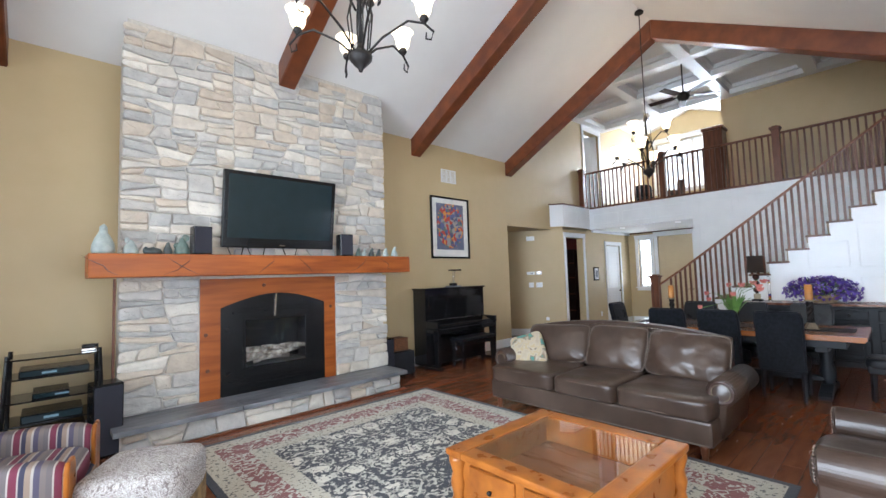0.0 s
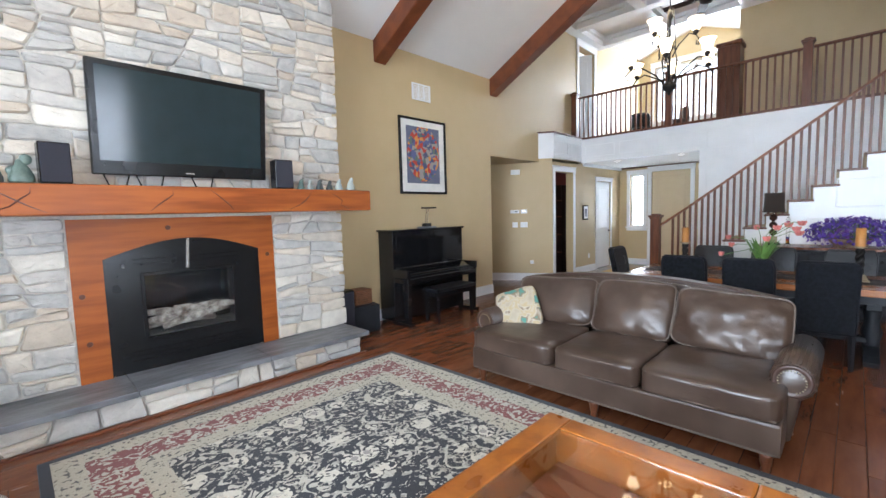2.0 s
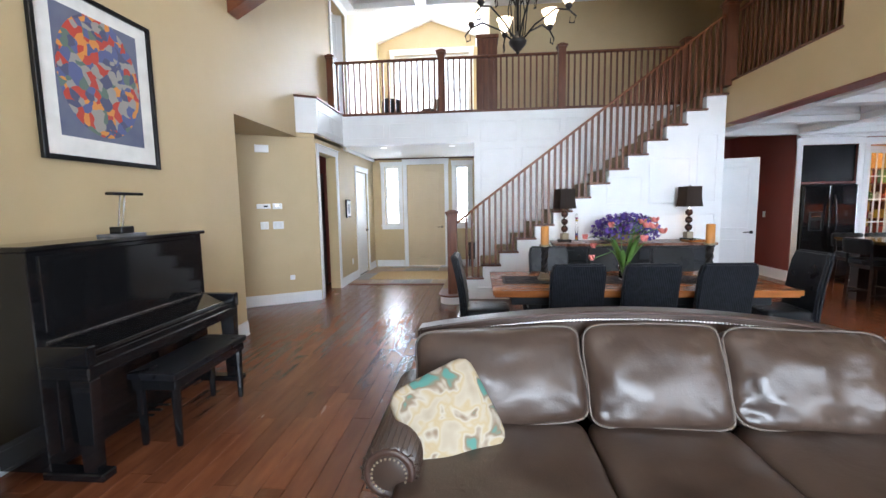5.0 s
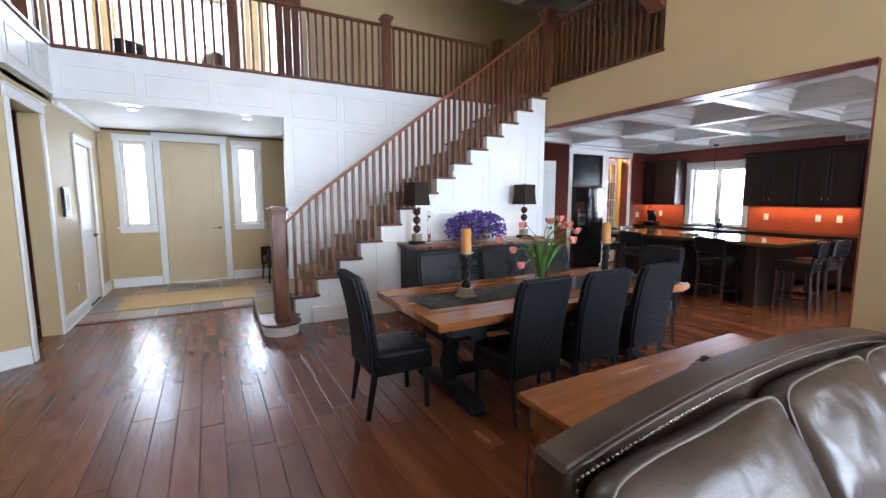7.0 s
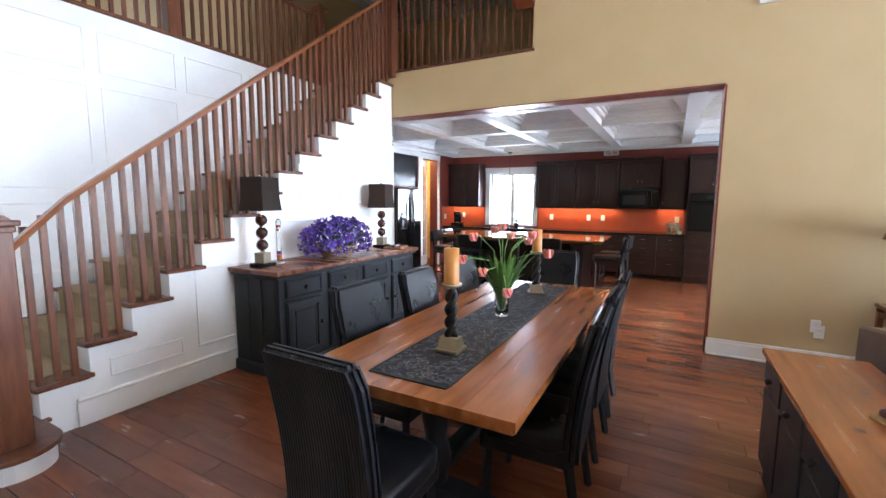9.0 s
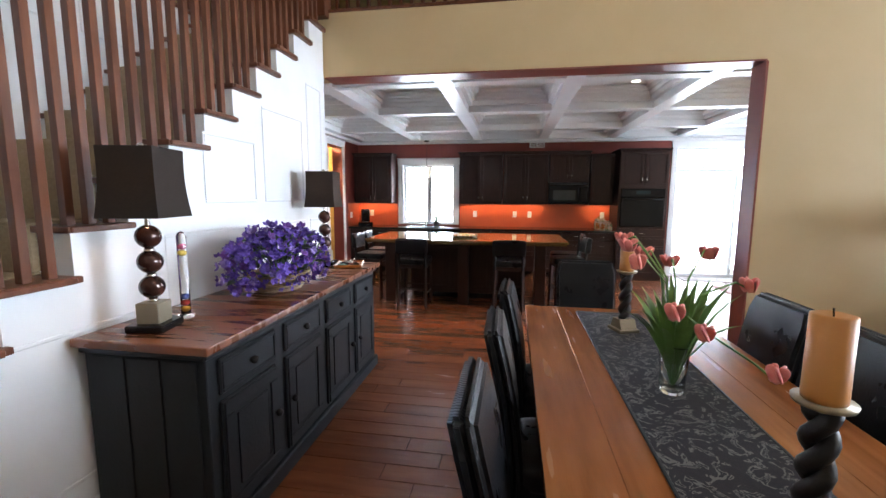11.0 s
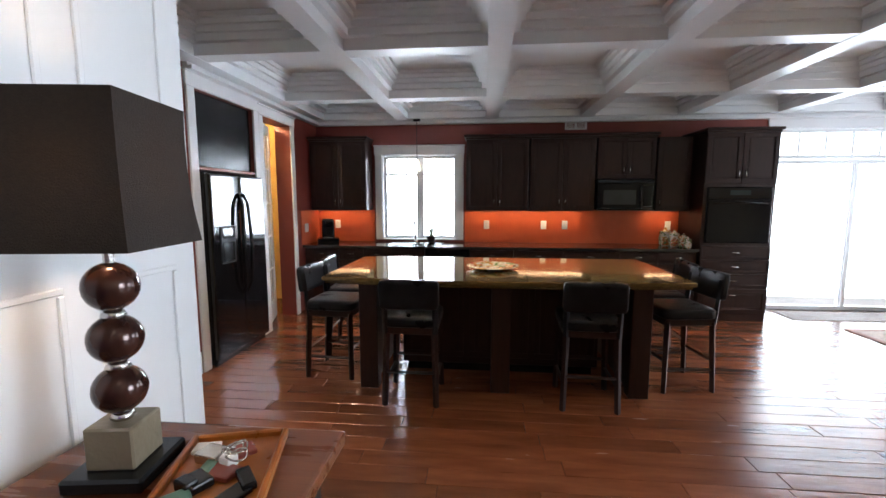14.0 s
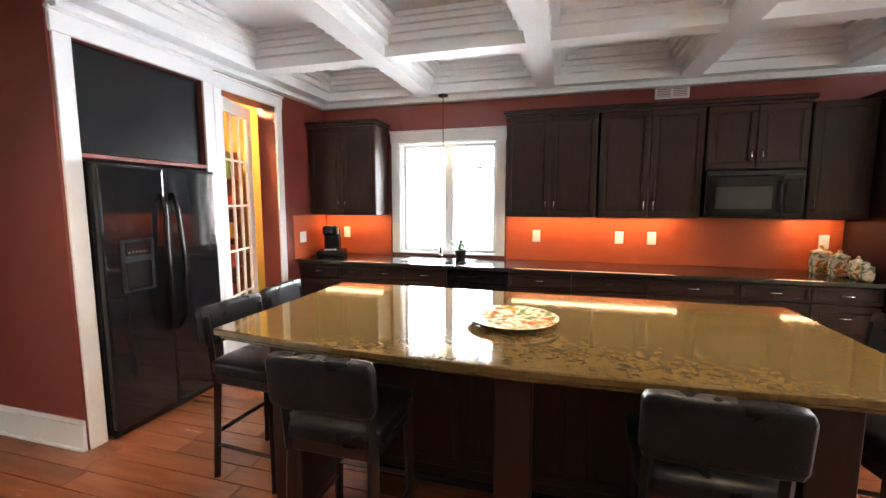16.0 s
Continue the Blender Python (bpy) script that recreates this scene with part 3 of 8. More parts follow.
# wooden surround with arched firebox
FB = bmesh.new()
zt = 1.61
outer = [(1.9 - CX, 0.25), (1.9 - CX, zt), (3.56 - CX, zt), (3.56 - CX, 0.25)]
arch = [(3.4 - CX, 0.25), (3.4 - CX, 1.27)]
for i in range(1, 12):
    u = i / 12
    arch.append((3.4 - CX - u * 1.29, 1.27 + 0.15 * math.sin(math.pi * u)))
arch += [(2.11 - CX, 1.27), (2.11 - CX, 0.25)]
poly = outer + arch
part("wood_surround", prism([(x, z) for x, z in poly], "y", -0.012, 0.10), M_mantel, fp, "orange pine surround panel")
for kx, kz in ((1.96, 0.98), (1.98, 0.58), (3.49, 1.2), (2.6, 1.52)):
    part("knot", lathe([(0.0001, 0), (0.022, 0), (0.02, 0.004), (0.0001, 0.005)], 12, pose(kx - CX, -0.012, kz, 90)), M_knot, fp)
arch_in = [(3.16 - CX, 0.52), (3.16 - CX, 1.13), (2.36 - CX, 1.13), (2.36 - CX, 0.52)]
part("firebox_front", prism(list(reversed(arch)) + arch_in, "y", 0.0, 0.05), M_plastic, fp, "matt black metal arched firebox front")
part("lower_grille", box(2.13 - CX, 3.38 - CX, 0.004, 0.05, 0.256, 0.53, 0.004), M_plastic, fp, "black slotted grille under the firebox glass")
part("firebox_mullion", prism([(2.72 - CX, 1.14), (2.74 - CX, 1.41), (2.76 - CX, 1.41), (2.745 - CX, 1.14)], "y", -0.012, 0.0), M_chrome, fp)
for z in (0.34, 0.38, 0.42):
    part("louvre", box(2.25 - CX, 3.27 - CX, -0.008, 0.0, z, z + 0.018, 0.003), M_plastic, fp)
for z in (1.2, 1.24):
    part("louvre", box(2.3 - CX, 3.2 - CX, -0.006, 0.0, z, z + 0.014, 0.003), M_plastic, fp)
bm = bmesh.new()
add_box(bm, 2.3 - CX, 3.22 - CX, 0.42, 0.44, 0.25, 1.3)
add_box(bm, 2.28 - CX, 2.3 - CX, 0.05, 0.44, 0.25, 1.3)
add_box(bm, 3.22 - CX, 3.24 - CX, 0.05, 0.44, 0.25, 1.3)
add_box(bm, 2.28 - CX, 3.24 - CX, 0.05, 0.44, 1.3, 1.32)
add_box(bm, 2.28 - CX, 3.24 - CX, 0.05, 0.44, 0.5, 0.55)
part("firebox_inside", bm, M_bpaint, fp)
for i in range(4):
    b0 = bmesh.new()
    fr = [(2.36, 2.39, 0.52, 1.13), (3.13, 3.16, 0.52, 1.13), (2.39, 3.13, 0.52, 0.55), (2.39, 3.13, 1.10, 1.13)][i]
    add_box(b0, fr[0] - CX, fr[1] - CX, -0.015, 0.0, fr[2], fr[3], 0.004)
    part("frame_bar", b0, M_plastic, fp)
M_log = mat("ceramic_log", (0.50, 0.46, 0.40), 0.9, col2=(0.14, 0.11, 0.09), scale=14, bump=0.8, bscale=40)
for i in range(9):
    x = 2.48 + 0.065 * i + rk.uniform(-0.03, 0.03) - CX
    a = rk.uniform(-0.35, 0.35)
    z = 0.60 + 0.055 * (i % 3)
    L = rk.uniform(0.12, 0.2)
    pts = [(x - L * math.cos(a), 0.2 + rk.uniform(-0.06, 0.06), z - L * math.sin(a) * 0.5), (x, 0.2 + rk.uniform(-0.04, 0.04), z + 0.012), (x + L * math.cos(a), 0.2 + rk.uniform(-0.06, 0.06), z + L * math.sin(a) * 0.5)]
    part("gas_log", tube(pts, [0.03, 0.038, 0.028], 8), M_log, fp, smooth=True)
g = part("firebox_glass", box(2.39 - CX, 3.13 - CX, 0.0, 0.004, 0.55, 1.10), M_glass, fp)
g.visible_shadow = False
# hearth
slab_cuts = [1.10, 2.2, 3.25, 4.40]
for a, c in zip(slab_cuts, slab_cuts[1:]):
    part("hearth_slab", box(a - CX + 0.002, c - CX - 0.002, 5.08 - 5.6, 0.02, 0.205, 0.255, 0.008, seg=2), M_slab, fp, "grey cleft slate hearth slab")
part("hearth_base", box(1.17 - CX, 4.33 - CX, 5.19 - 5.6, 0.0, 0.0, 0.205), M_mortar, fp)
part("hearth_strip", box(1.13 - CX, 4.37 - CX, 5.10 - 5.6, 5.14 - 5.6, 0.0, 0.018, 0.003), M_beam, fp, "dark wooden strip along the hearth foot")


def halves(poly, p, n):
    """Cut a convex outline along the line through p with normal n."""
    a, b = [], []
    for i, q in enumerate(poly):
        q2 = poly[(i + 1) % len(poly)]
        d1 = (q[0] - p[0]) * n[0] + (q[1] - p[1]) * n[1]
        d2 = (q2[0] - p[0]) * n[0] + (q2[1] - p[1]) * n[1]
        (a if d1 >= 0 else b).append(q)
        if d1 * d2 < 0:
            k = d1 / (d1 - d2)
            c = (q[0] + (q2[0] - q[0]) * k, q[1] + (q2[1] - q[1]) * k)
            a.append(c)
            b.append(c)
    return a, b


def split(poly, r, out):
    """Cut a field into uneven ledge stones with slanting joints."""
    xs, zs = [p[0] for p in poly], [p[1] for p in poly]
    w, h = max(xs) - min(xs), max(zs) - min(zs)
    if w * h > r.uniform(0.026, 0.085) or w > 0.62 or h > 0.25:
        upright = w / h > r.uniform(1.5, 3.4)
        ang = r.gauss(0, 0.26) if upright else math.pi / 2 + r.gauss(0, 0.09)
        p = (min(xs) + w * r.uniform(0.36, 0.64), min(zs) + h * r.uniform(0.36, 0.64))
        for q in halves(poly, p, (math.cos(ang), math.sin(ang))):
            if len(q) > 2:
                split(q, r, out)
        return
    out.append(poly)


def inset(poly, g):
    """Move the sides of a convex outline inwards by g."""
    n = len(poly)
    area2 = sum(poly[i][0] * poly[(i + 1) % n][1] - poly[(i + 1) % n][0] * poly[i][1] for i in range(n))
    if area2 < 0:
        poly = poly[::-1]
    cx, cz = sum(p[0] for p in poly) / n, sum(p[1] for p in poly) / n
    res = list(poly)
    for i in range(n):
        a, b = poly[i], poly[(i + 1) % n]
        L = math.hypot(b[0] - a[0], b[1] - a[1])
        if L < 1e-5:
            continue
        nx, nz = -(b[1] - a[1]) / L, (b[0] - a[0]) / L
        keep = halves(res, (a[0] + nx * g, a[1] + nz * g), (nx, nz))[0]
        if len(keep) > 2:
            res = keep
    return res


def stone_outline(poly, r):
    """Rounded, slightly ragged outline of a stone."""
    poly = inset(poly, 0.0045)
    pts = []
    n = len(poly)
    for i in range(n):
        p, a, b = Vector(poly[i]), Vector(poly[i - 1]), Vector(poly[(i + 1) % n])
        la, lb = (a - p).length, (b - p).length
        if min(la, lb) < 0.006:
            continue
        c = r.uniform(0.008, 0.038)
        u, v = p + (a - p) * min(0.42, c / la), p + (b - p) * min(0.42, c / lb)
        pts += [u, (u + v) * 0.25 + p * 0.5, v]
        if lb > 0.16:
            m = p.lerp(b, r.uniform(0.42, 0.58))
            pts.append(m + (b - p).orthogonal().normalized() * r.uniform(-0.006, 0.004))
    res = []
    for p in pts:
        q = Vector((p.x * 3.1, 0.7, p.y * 4.3))
        f = noise.noise_vector(q)
        res.append((p.x + 0.020 * f.x, p.y + 0.022 * f.z))
    return res


def stone_mesh(base, d, r):
    """A rough split stone: rounded outline, worn edge, uneven face."""
    n = len(base)
    cx, cz = sum(p[0] for p in base) / n, sum(p[1] for p in base) / n
    hw = max(abs(p[0] - cx) for p in base)
    hh = max(abs(p[1] - cz) for p in base)
    b = bmesh.new()
    kx, kz = max(0.5, 1 - 0.013 / hw), max(0.5, 1 - 0.013 / hh)
    tilt, lean = r.uniform(-0.012, 0.012), r.uniform(-0.009, 0.009)

    def ring(fx, fz, y, rough=0.0):
        res = []
        for x, z in base:
            dx, dz = (x - cx) * fx, (z - cz) * fz
            yy = y + (tilt * dx / hw + lean * dz / hh + r.uniform(-rough, rough) if rough else 0)
            res.append(b.verts.new((dx, yy, dz)))
        return res
    rings = [ring(1, 1, 0.012), ring(1, 1, -d * 0.6), ring(kx, kz, -d, 0.003), ring(kx * 0.55, kz * 0.55, -d - 0.004, 0.004)]
    for a, q in zip(rings, rings[1:]):
        for i in range(n):
            j = (i + 1) % n
            b.faces.new((a[i], a[j], q[j], q[i]))
    c = b.verts.new((r.uniform(-0.15, 0.15) * hw, -d - 0.005, r.uniform(-0.15, 0.15) * hh))
    for i in range(n):
        b.faces.new((rings[-1][i], rings[-1][(i + 1) % n], c))
    bmesh.ops.recalc_face_normals(b, faces=b.faces)
    return b, cx, cz


def stone_mat(name, col, col2):
    return mat(name, col, 0.85, col2=col2, scale=9, bump=0.8, bscale=30, rand=0.10, edges=(0.3, 0.7), detail=10)


STONES = [stone_mat("stone_cream", (0.69, 0.62, 0.52), (0.55, 0.49, 0.41)), stone_mat("stone_pale", (0.74, 0.69, 0.60), (0.60, 0.555, 0.485)),
          stone_mat("stone_tan", (0.62, 0.535, 0.43), (0.49, 0.42, 0.34)), stone_mat("stone_grey", (0.55, 0.53, 0.49), (0.41, 0.40, 0.375)),
          stone_mat("stone_ash", (0.62, 0.585, 0.53), (0.47, 0.445, 0.41)), stone_mat("stone_dusk", (0.52, 0.505, 0.475), (0.39, 0.38, 0.36))]
rs = random.Random(11)


def lay(x0, x1, z0, z1, y, d=(0.020, 0.038)):
    cells = []
    split([(x0, z0), (x1, z0), (x1, z1), (x0, z1)], rs, cells)
    for poly in cells:
        base = stone_outline(poly, rs)
        if len(base) < 5:
            continue
        bm_, cx, cz = stone_mesh(base, rs.uniform(*d), rs)
        part("stone", bm_, rs.choice(STONES), fp).location = (cx - CX, y - 5.6, cz)


for a_, c_ in zip((1.17, 2.25, 3.36), (2.25, 3.36, 4.42)):
    lay(a_, c_, 1.87, 4.33, 5.6)
lay(1.17, 1.89, 0.265, 1.62, 5.6)
lay(3.57, 4.42, 0.265, 1.62, 5.6)
for i in range(4):
    lay(1.17 + 0.79 * i, 1.96 + 0.79 * i, 0.0, 0.2, 5.19, (0.03, 0.045))

# ==== television and what stands on the mantel ====
tv = thing("television", "large black flat-screen television tilted forward above the mantel", "television", pose(2.78, 5.50, 1.97, 7))
part("bezel", box(-0.695, 0.695, -0.03, 0.03, 0.0, 0.895, 0.012, seg=2), M_plastic, tv)
part("screen", box(-0.64, 0.64, -0.034, -0.031, 0.115, 0.85), M_screen, tv, "dark blue-grey switched-off glass screen")
part("badge", box(-0.035, 0.035, -0.033, -0.0305, 0.03, 0.042), M_chrome, tv)
part("wall_mount", box(-0.2, 0.2, 0.03, 0.09, 0.3, 0.6, 0.01), M_plastic, tv)
for i, (x0, x1) in enumerate(((-0.62, -0.45), (-0.4, -0.2), (0.02, 0.2))):
    part("cable", tube([(x0, 0.0, 0.0), (x0 + 0.03, -0.03, -0.09), ((x0 + x1) / 2, -0.04, -0.14), (x1 - 0.03, -0.03, -0.1), (x1, 0.0, 0.0)], 0.006), M_plastic, tv)
M_cloth = mat("speaker_cloth", (0.030, 0.030, 0.042), 0.85, bump=0.5, bscale=500)
spk = None
for x, s in ((1.86, 1.0), (3.60, 0.97)):
    spk = thing("bookshelf_speaker", "small dark grey bookshelf speaker on the mantel", "speaker", pose(x, 5.36, 1.865, 0, 0, 3 if x < 3 else -4), "mantel speakers")
    part("cabinet", box(-0.09, 0.09, -0.06, 0.09, 0.012, 0.31 * s, 0.006), M_plastic, spk)
    part("grille", box(-0.085, 0.085, -0.072, -0.061, 0.02, 0.30 * s, 0.005), M_cloth, spk)
    part("foot", box(-0.1, 0.1, -0.07, 0.095, 0.0, 0.012, 0.003), M_plastic, spk)


def carving(name, label, x, y, z, prof, mt, sx=1.0, sy=0.7, knobs=()):
    b = lathe(prof, 14, Matrix.Diagonal((sx, sy, 1, 1)))
    for kx, kz, kr in knobs:
        s = bmesh.new()
        bmesh.ops.create_icosphere(s, subdivisions=2, radius=kr)
        join(b, s, Matrix.Translation((kx, 0, kz)) @ Matrix.Diagonal((1, 0.8, 1.15, 1)))
    for v in b.verts:
        v.co += 0.006 * noise.noise_vector(v.co * 30 + Vector((x, 0, 0)))
    ob = part(name, b, mt, None, "", True)
    tagged(ob, label, "sculpture", "soapstone carvings")
    ob.location = (x, y, z)


M_soap = mat("pale_soapstone", (0.42, 0.47, 0.44), 0.4, col2=(0.30, 0.35, 0.33), scale=16, bump=0.2)
M_soapd = mat("dark_soapstone", (0.07, 0.085, 0.08), 0.35, col2=(0.03, 0.04, 0.04), scale=20, bump=0.2)
M_soapg = mat("green_soapstone", (0.16, 0.22, 0.19), 0.35, col2=(0.08, 0.12, 0.10), scale=18, bump=0.2)
bird = [(0.0001, 0), (0.07, 0.0), (0.085, 0.04), (0.08, 0.1), (0.06, 0.16), (0.035, 0.21), (0.03, 0.24), (0.0001, 0.27)]
low = [(0.0001, 0), (0.06, 0.0), (0.065, 0.03), (0.05, 0.06), (0.0001, 0.08)]
carving("stone_carving", "tall pale green soapstone bird carving on the mantel", 1.03, 5.40, 1.865, bird, M_soap, 1.1, 0.8, [(0.0, 0.25, 0.035)])
carving("stone_carving", "pale soapstone seated figure carving on the mantel", 1.24, 5.36, 1.865, [(r * 0.75, z * 0.55) for r, z in bird], M_soap, 1.0, 0.7, [(-0.03, 0.14, 0.025)])
carving("stone_carving", "low dark soapstone walrus carving on the mantel", 1.42, 5.34, 1.865, low, M_soapd, 1.3, 0.7, [(-0.06, 0.05, 0.025)])
carving("stone_carving", "dark soapstone owl carving on the mantel", 1.55, 5.36, 1.865, [(r * 0.5, z * 0.5) for r, z in bird], M_soapd)
carving("stone_carving", "green soapstone bear carving on the mantel", 1.68, 5.37, 1.865, [(r * 0.85, z * 0.7) for r, z in bird], M_soapg, 1.0, 0.8, [(0.03, 0.18, 0.035), (-0.05, 0.1, 0.03)])
for i, (x, s, mt, lab) in enumerate(((3.80, 0.42, M_soapg, "small green soapstone carving on the mantel"), (3.90, 0.38, M_soap, "small pale soapstone carving on the mantel"),
                                     (4.02, 0.45, M_soapd, "small dark soapstone carving on the mantel"), (4.14, 0.4, M_soapd, "small dark soapstone seal carving on the mantel"),
                                     (4.26, 0.48, M_soap, "small pale soapstone bird carving on the mantel"), (4.42, 0.55, M_soap, "pale soapstone bird carving with a bent neck"))):
    carving("stone_carving", lab, x, 5.36, 1.865, [(r * s * 1.1, z * s) for r, z in bird], mt, 1.0, 0.8, [(0.03 * s, 0.24 * s, 0.045 * s)])

# ==== wall picture, vent, switches ====


def art_mat():
    m = bpy.data.materials.new("floral_print")
    m.use_nodes = True
    n, l = m.node_tree.nodes, m.node_tree.links
    p = n["Principled BSDF"]
    p.inputs["Roughness"].default_value = 0.5
    tc = n.new("ShaderNodeTexCoord")
    vo = n.new("ShaderNodeTexVoronoi")
    vo.inputs["Scale"].default_value = 20.0
    no = n.new("ShaderNodeTexNoise")
    no.inputs["Scale"].default_value = 6.0
    mx = n.new("ShaderNodeMixRGB")
    mx.inputs[0].default_value = 0.12
    l.new(tc.outputs["Object"], no.inputs["Vector"])
    l.new(tc.outputs["Object"], mx.inputs[1])
    l.new(no.outputs["Color"], mx.inputs[2])
    l.new(mx.outputs[0], vo.inputs["Vector"])
    cr = n.new("ShaderNodeValToRGB")
    cr.color_ramp.interpolation = 'CONSTANT'
    e = cr.color_ramp.elements
    e[0].position, e[0].color = 0.0, (0.06, 0.07, 0.14, 1)
    e[1].position, e[1].color = 0.22, (0.45, 0.04, 0.02, 1)
    for ps, c in ((0.42, (0.10, 0.15, 0.12, 1)), (0.50, (0.62, 0.24, 0.04, 1)), (0.64, (0.08, 0.10, 0.24, 1)), (0.8, (0.30, 0.28, 0.25, 1))):
        k = e.new(ps)
        k.color = c
    sp = n.new("ShaderNodeSeparateColor")
    l.new(vo.outputs["Color"], sp.inputs[0])
    l.new(sp.outputs[0], cr.inputs[0])
    gr = n.new("ShaderNodeTexGradient")
    gr.gradient_type = 'SPHERICAL'
    mp = n.new("ShaderNodeMapping")
    mp.inputs["Scale"].default_value = (2.5, 1, 2.0)
    mp.inputs["Location"].default_value = (0, 0, -1.28)
    l.new(tc.outputs["Object"], mp.inputs[0])
    l.new(mp.outputs[0], gr.inputs[0])
    blue = n.new("ShaderNodeValToRGB")
    blue.color_ramp.elements[0].color, blue.color_ramp.elements[1].color = (0.055, 0.07, 0.16, 1), (0.16, 0.17, 0.22, 1)
    l.new(no.outputs["Fac"], blue.inputs[0])
    st = n.new("ShaderNodeMath")
    st.operation = 'GREATER_THAN'
    st.inputs[1].default_value = 0.12
    l.new(gr.outputs["Fac"], st.inputs[0])
    m2 = n.new("ShaderNodeMixRGB")
    l.new(st.outputs[0], m2.inputs[0])
    l.new(blue.outputs[0], m2.inputs[1])
    l.new(cr.outputs[0], m2.inputs[2])
    l.new(m2.outputs[0], p.inputs["Base Color"])
    return m


pic = thing("framed_picture", "large black-framed colourful floral print with white mat", "picture", pose(6.36, YF - 0.004, 1.90))
for a in ((-0.51, -0.475, 0, 1.19), (0.475, 0.51, 0, 1.19), (-0.475, 0.475, 0, 0.035), (-0.475, 0.475, 1.155, 1.19)):
    part("frame", box(a[0], a[1], -0.035, 0, a[2], a[3], 0.004), M_plastic, pic)
M_paper = mat("white_mat_board", (0.82, 0.81, 0.77), 0.8)
part("mat_board", box(-0.475, 0.475, -0.012, -0.002, 0.035, 1.155), M_paper, pic)
part("print", box(-0.36, 0.36, -0.015, -0.0125, 0.17, 1.06), art_mat(), pic, "red, orange and blue flower print")
vent = thing("wall_vent", "white louvred return-air vent on the tan wall", "vent", pose(6.36, YF - 0.002, 3.38))
for a in ((-0.2, 0.2, 0, 0.025), (-0.2, 0.2, 0.235, 0.26), (-0.2, -0.17, 0.025, 0.235), (0.17, 0.2, 0.025, 0.235), (-0.07, -0.045, 0.025, 0.235), (0.045, 0.07, 0.025, 0.235)):
    part("frame", box(a[0], a[1], -0.014, 0, a[2], a[3], 0.003), M_white, vent)
for i in range(9):
    part("slat", box(-0.17, 0.17, -0.009, -0.002, 0.034 + i * 0.022, 0.047 + i * 0.022), M_white, vent)

# angled hall wall: local x runs along the wall
HA = pose(10.05, 5.95, 0, 0, 0, math.degrees(math.atan2(1.8, -1.05)))


def wall_plate(name, label, cat, m, w, h, d=0.02, extra=None, mt=None):
    th = thing(name, label, cat, m)
    part("plate", box(-w / 2, w / 2, -d, 0, -h / 2, h / 2, 0.004), mt or M_white, th)
    for x, z, ew, eh, em in extra or ():
        part("rocker", box(x - ew / 2, x + ew / 2, -d - 0.006, -d, z - eh / 2, z + eh / 2, 0.002), em, th)
    return th


M_ivory = mat("white_plastic", (0.8, 0.8, 0.78), 0.35)


def on_angled(u, z):
    return HA @ pose(u, 0.0, z) @ pose(0, 0, 0, 0, 0, 180) @ pose(0, -0.002, 0)


wall_plate("thermostat", "white wall thermostat panel on the tan hall wall", "thermostat", on_angled(0.62, 1.57), 0.14, 0.09, 0.025, [(0, 0.01, 0.06, 0.03, M_chrome)])
wall_plate("intercom", "white wall keypad beside the thermostat", "keypad", on_angled(0.82, 1.57), 0.2, 0.075, 0.02, [(0.03, 0, 0.06, 0.025, M_plastic)])
wall_plate("light_switch", "white double light switch on the tan wall", "switch", on_angled(0.62, 1.27), 0.16, 0.12, 0.01, [(-0.04, 0, 0.03, 0.06, M_ivory), (0.04, 0, 0.03, 0.06, M_ivory)])
wall_plate("light_switch", "white double light switch on the tan wall", "switch", on_angled(0.82, 1.27), 0.12, 0.12, 0.01, [(-0.03, 0, 0.03, 0.06, M_ivory), (0.03, 0, 0.03, 0.06, M_ivory)])
wall_plate("door_chime", "white door chime box high on the hall wall", "chime", on_angled(0.80, 2.45), 0.2, 0.11, 0.05)
wall_plate("wall_outlet", "white wall outlet low on the hall wall", "outlet", on_angled(0.45, 0.42), 0.075, 0.075, 0.03)
wall_plate("wall_outlet", "white double wall outlet on the tan wall", "outlet", pose(5.36, YR + 0.002, 0.36, 0, 0, 180), 0.075, 0.12, 0.008, [(0, 0.025, 0.03, 0.025, M_ivory), (0, -0.025, 0.03, 0.025, M_ivory)])

# ==== piano corner ====
pn = thing("upright_piano", "glossy black lacquered upright piano against the wall", "piano", pose(6.11, 5.80, 0))
part("case", box(-0.74, 0.74, 0.0, 0.33, 0.04, 1.33, 0.006), M_lacquer, pn)
part("top_lid", box(-0.76, 0.76, -0.03, 0.35, 1.33, 1.36, 0.006), M_lacquer, pn)
part("key_bed", box(-0.74, 0.74, -0.30, 0.0, 0.60, 0.68, 0.008), M_lacquer, pn)
part("key_slip", box(-0.70, 0.70, -0.29, -0.27, 0.68, 0.72, 0.004), M_lacquer, pn)
part("fallboard", prism([(-0.26, 0.72), (-0.25, 0.745), (-0.03, 0.80), (-0.002, 0.80), (-0.002, 0.70)], "x", -0.69, 0.69, 0.004), M_lacquer, pn)
part("brass_strip", box(-0.69, 0.69, -0.012, -0.002, 0.802, 0.812), M_chrome, pn)
part("lower_panel", box(-0.66, 0.66, -0.014, 0.0, 0.12, 0.56, 0.004), M_lacquer, pn)
part("upper_panel", box(-0.68, 0.68, -0.012, 0.0, 0.86, 1.30, 0.004), M_lacquer, pn)
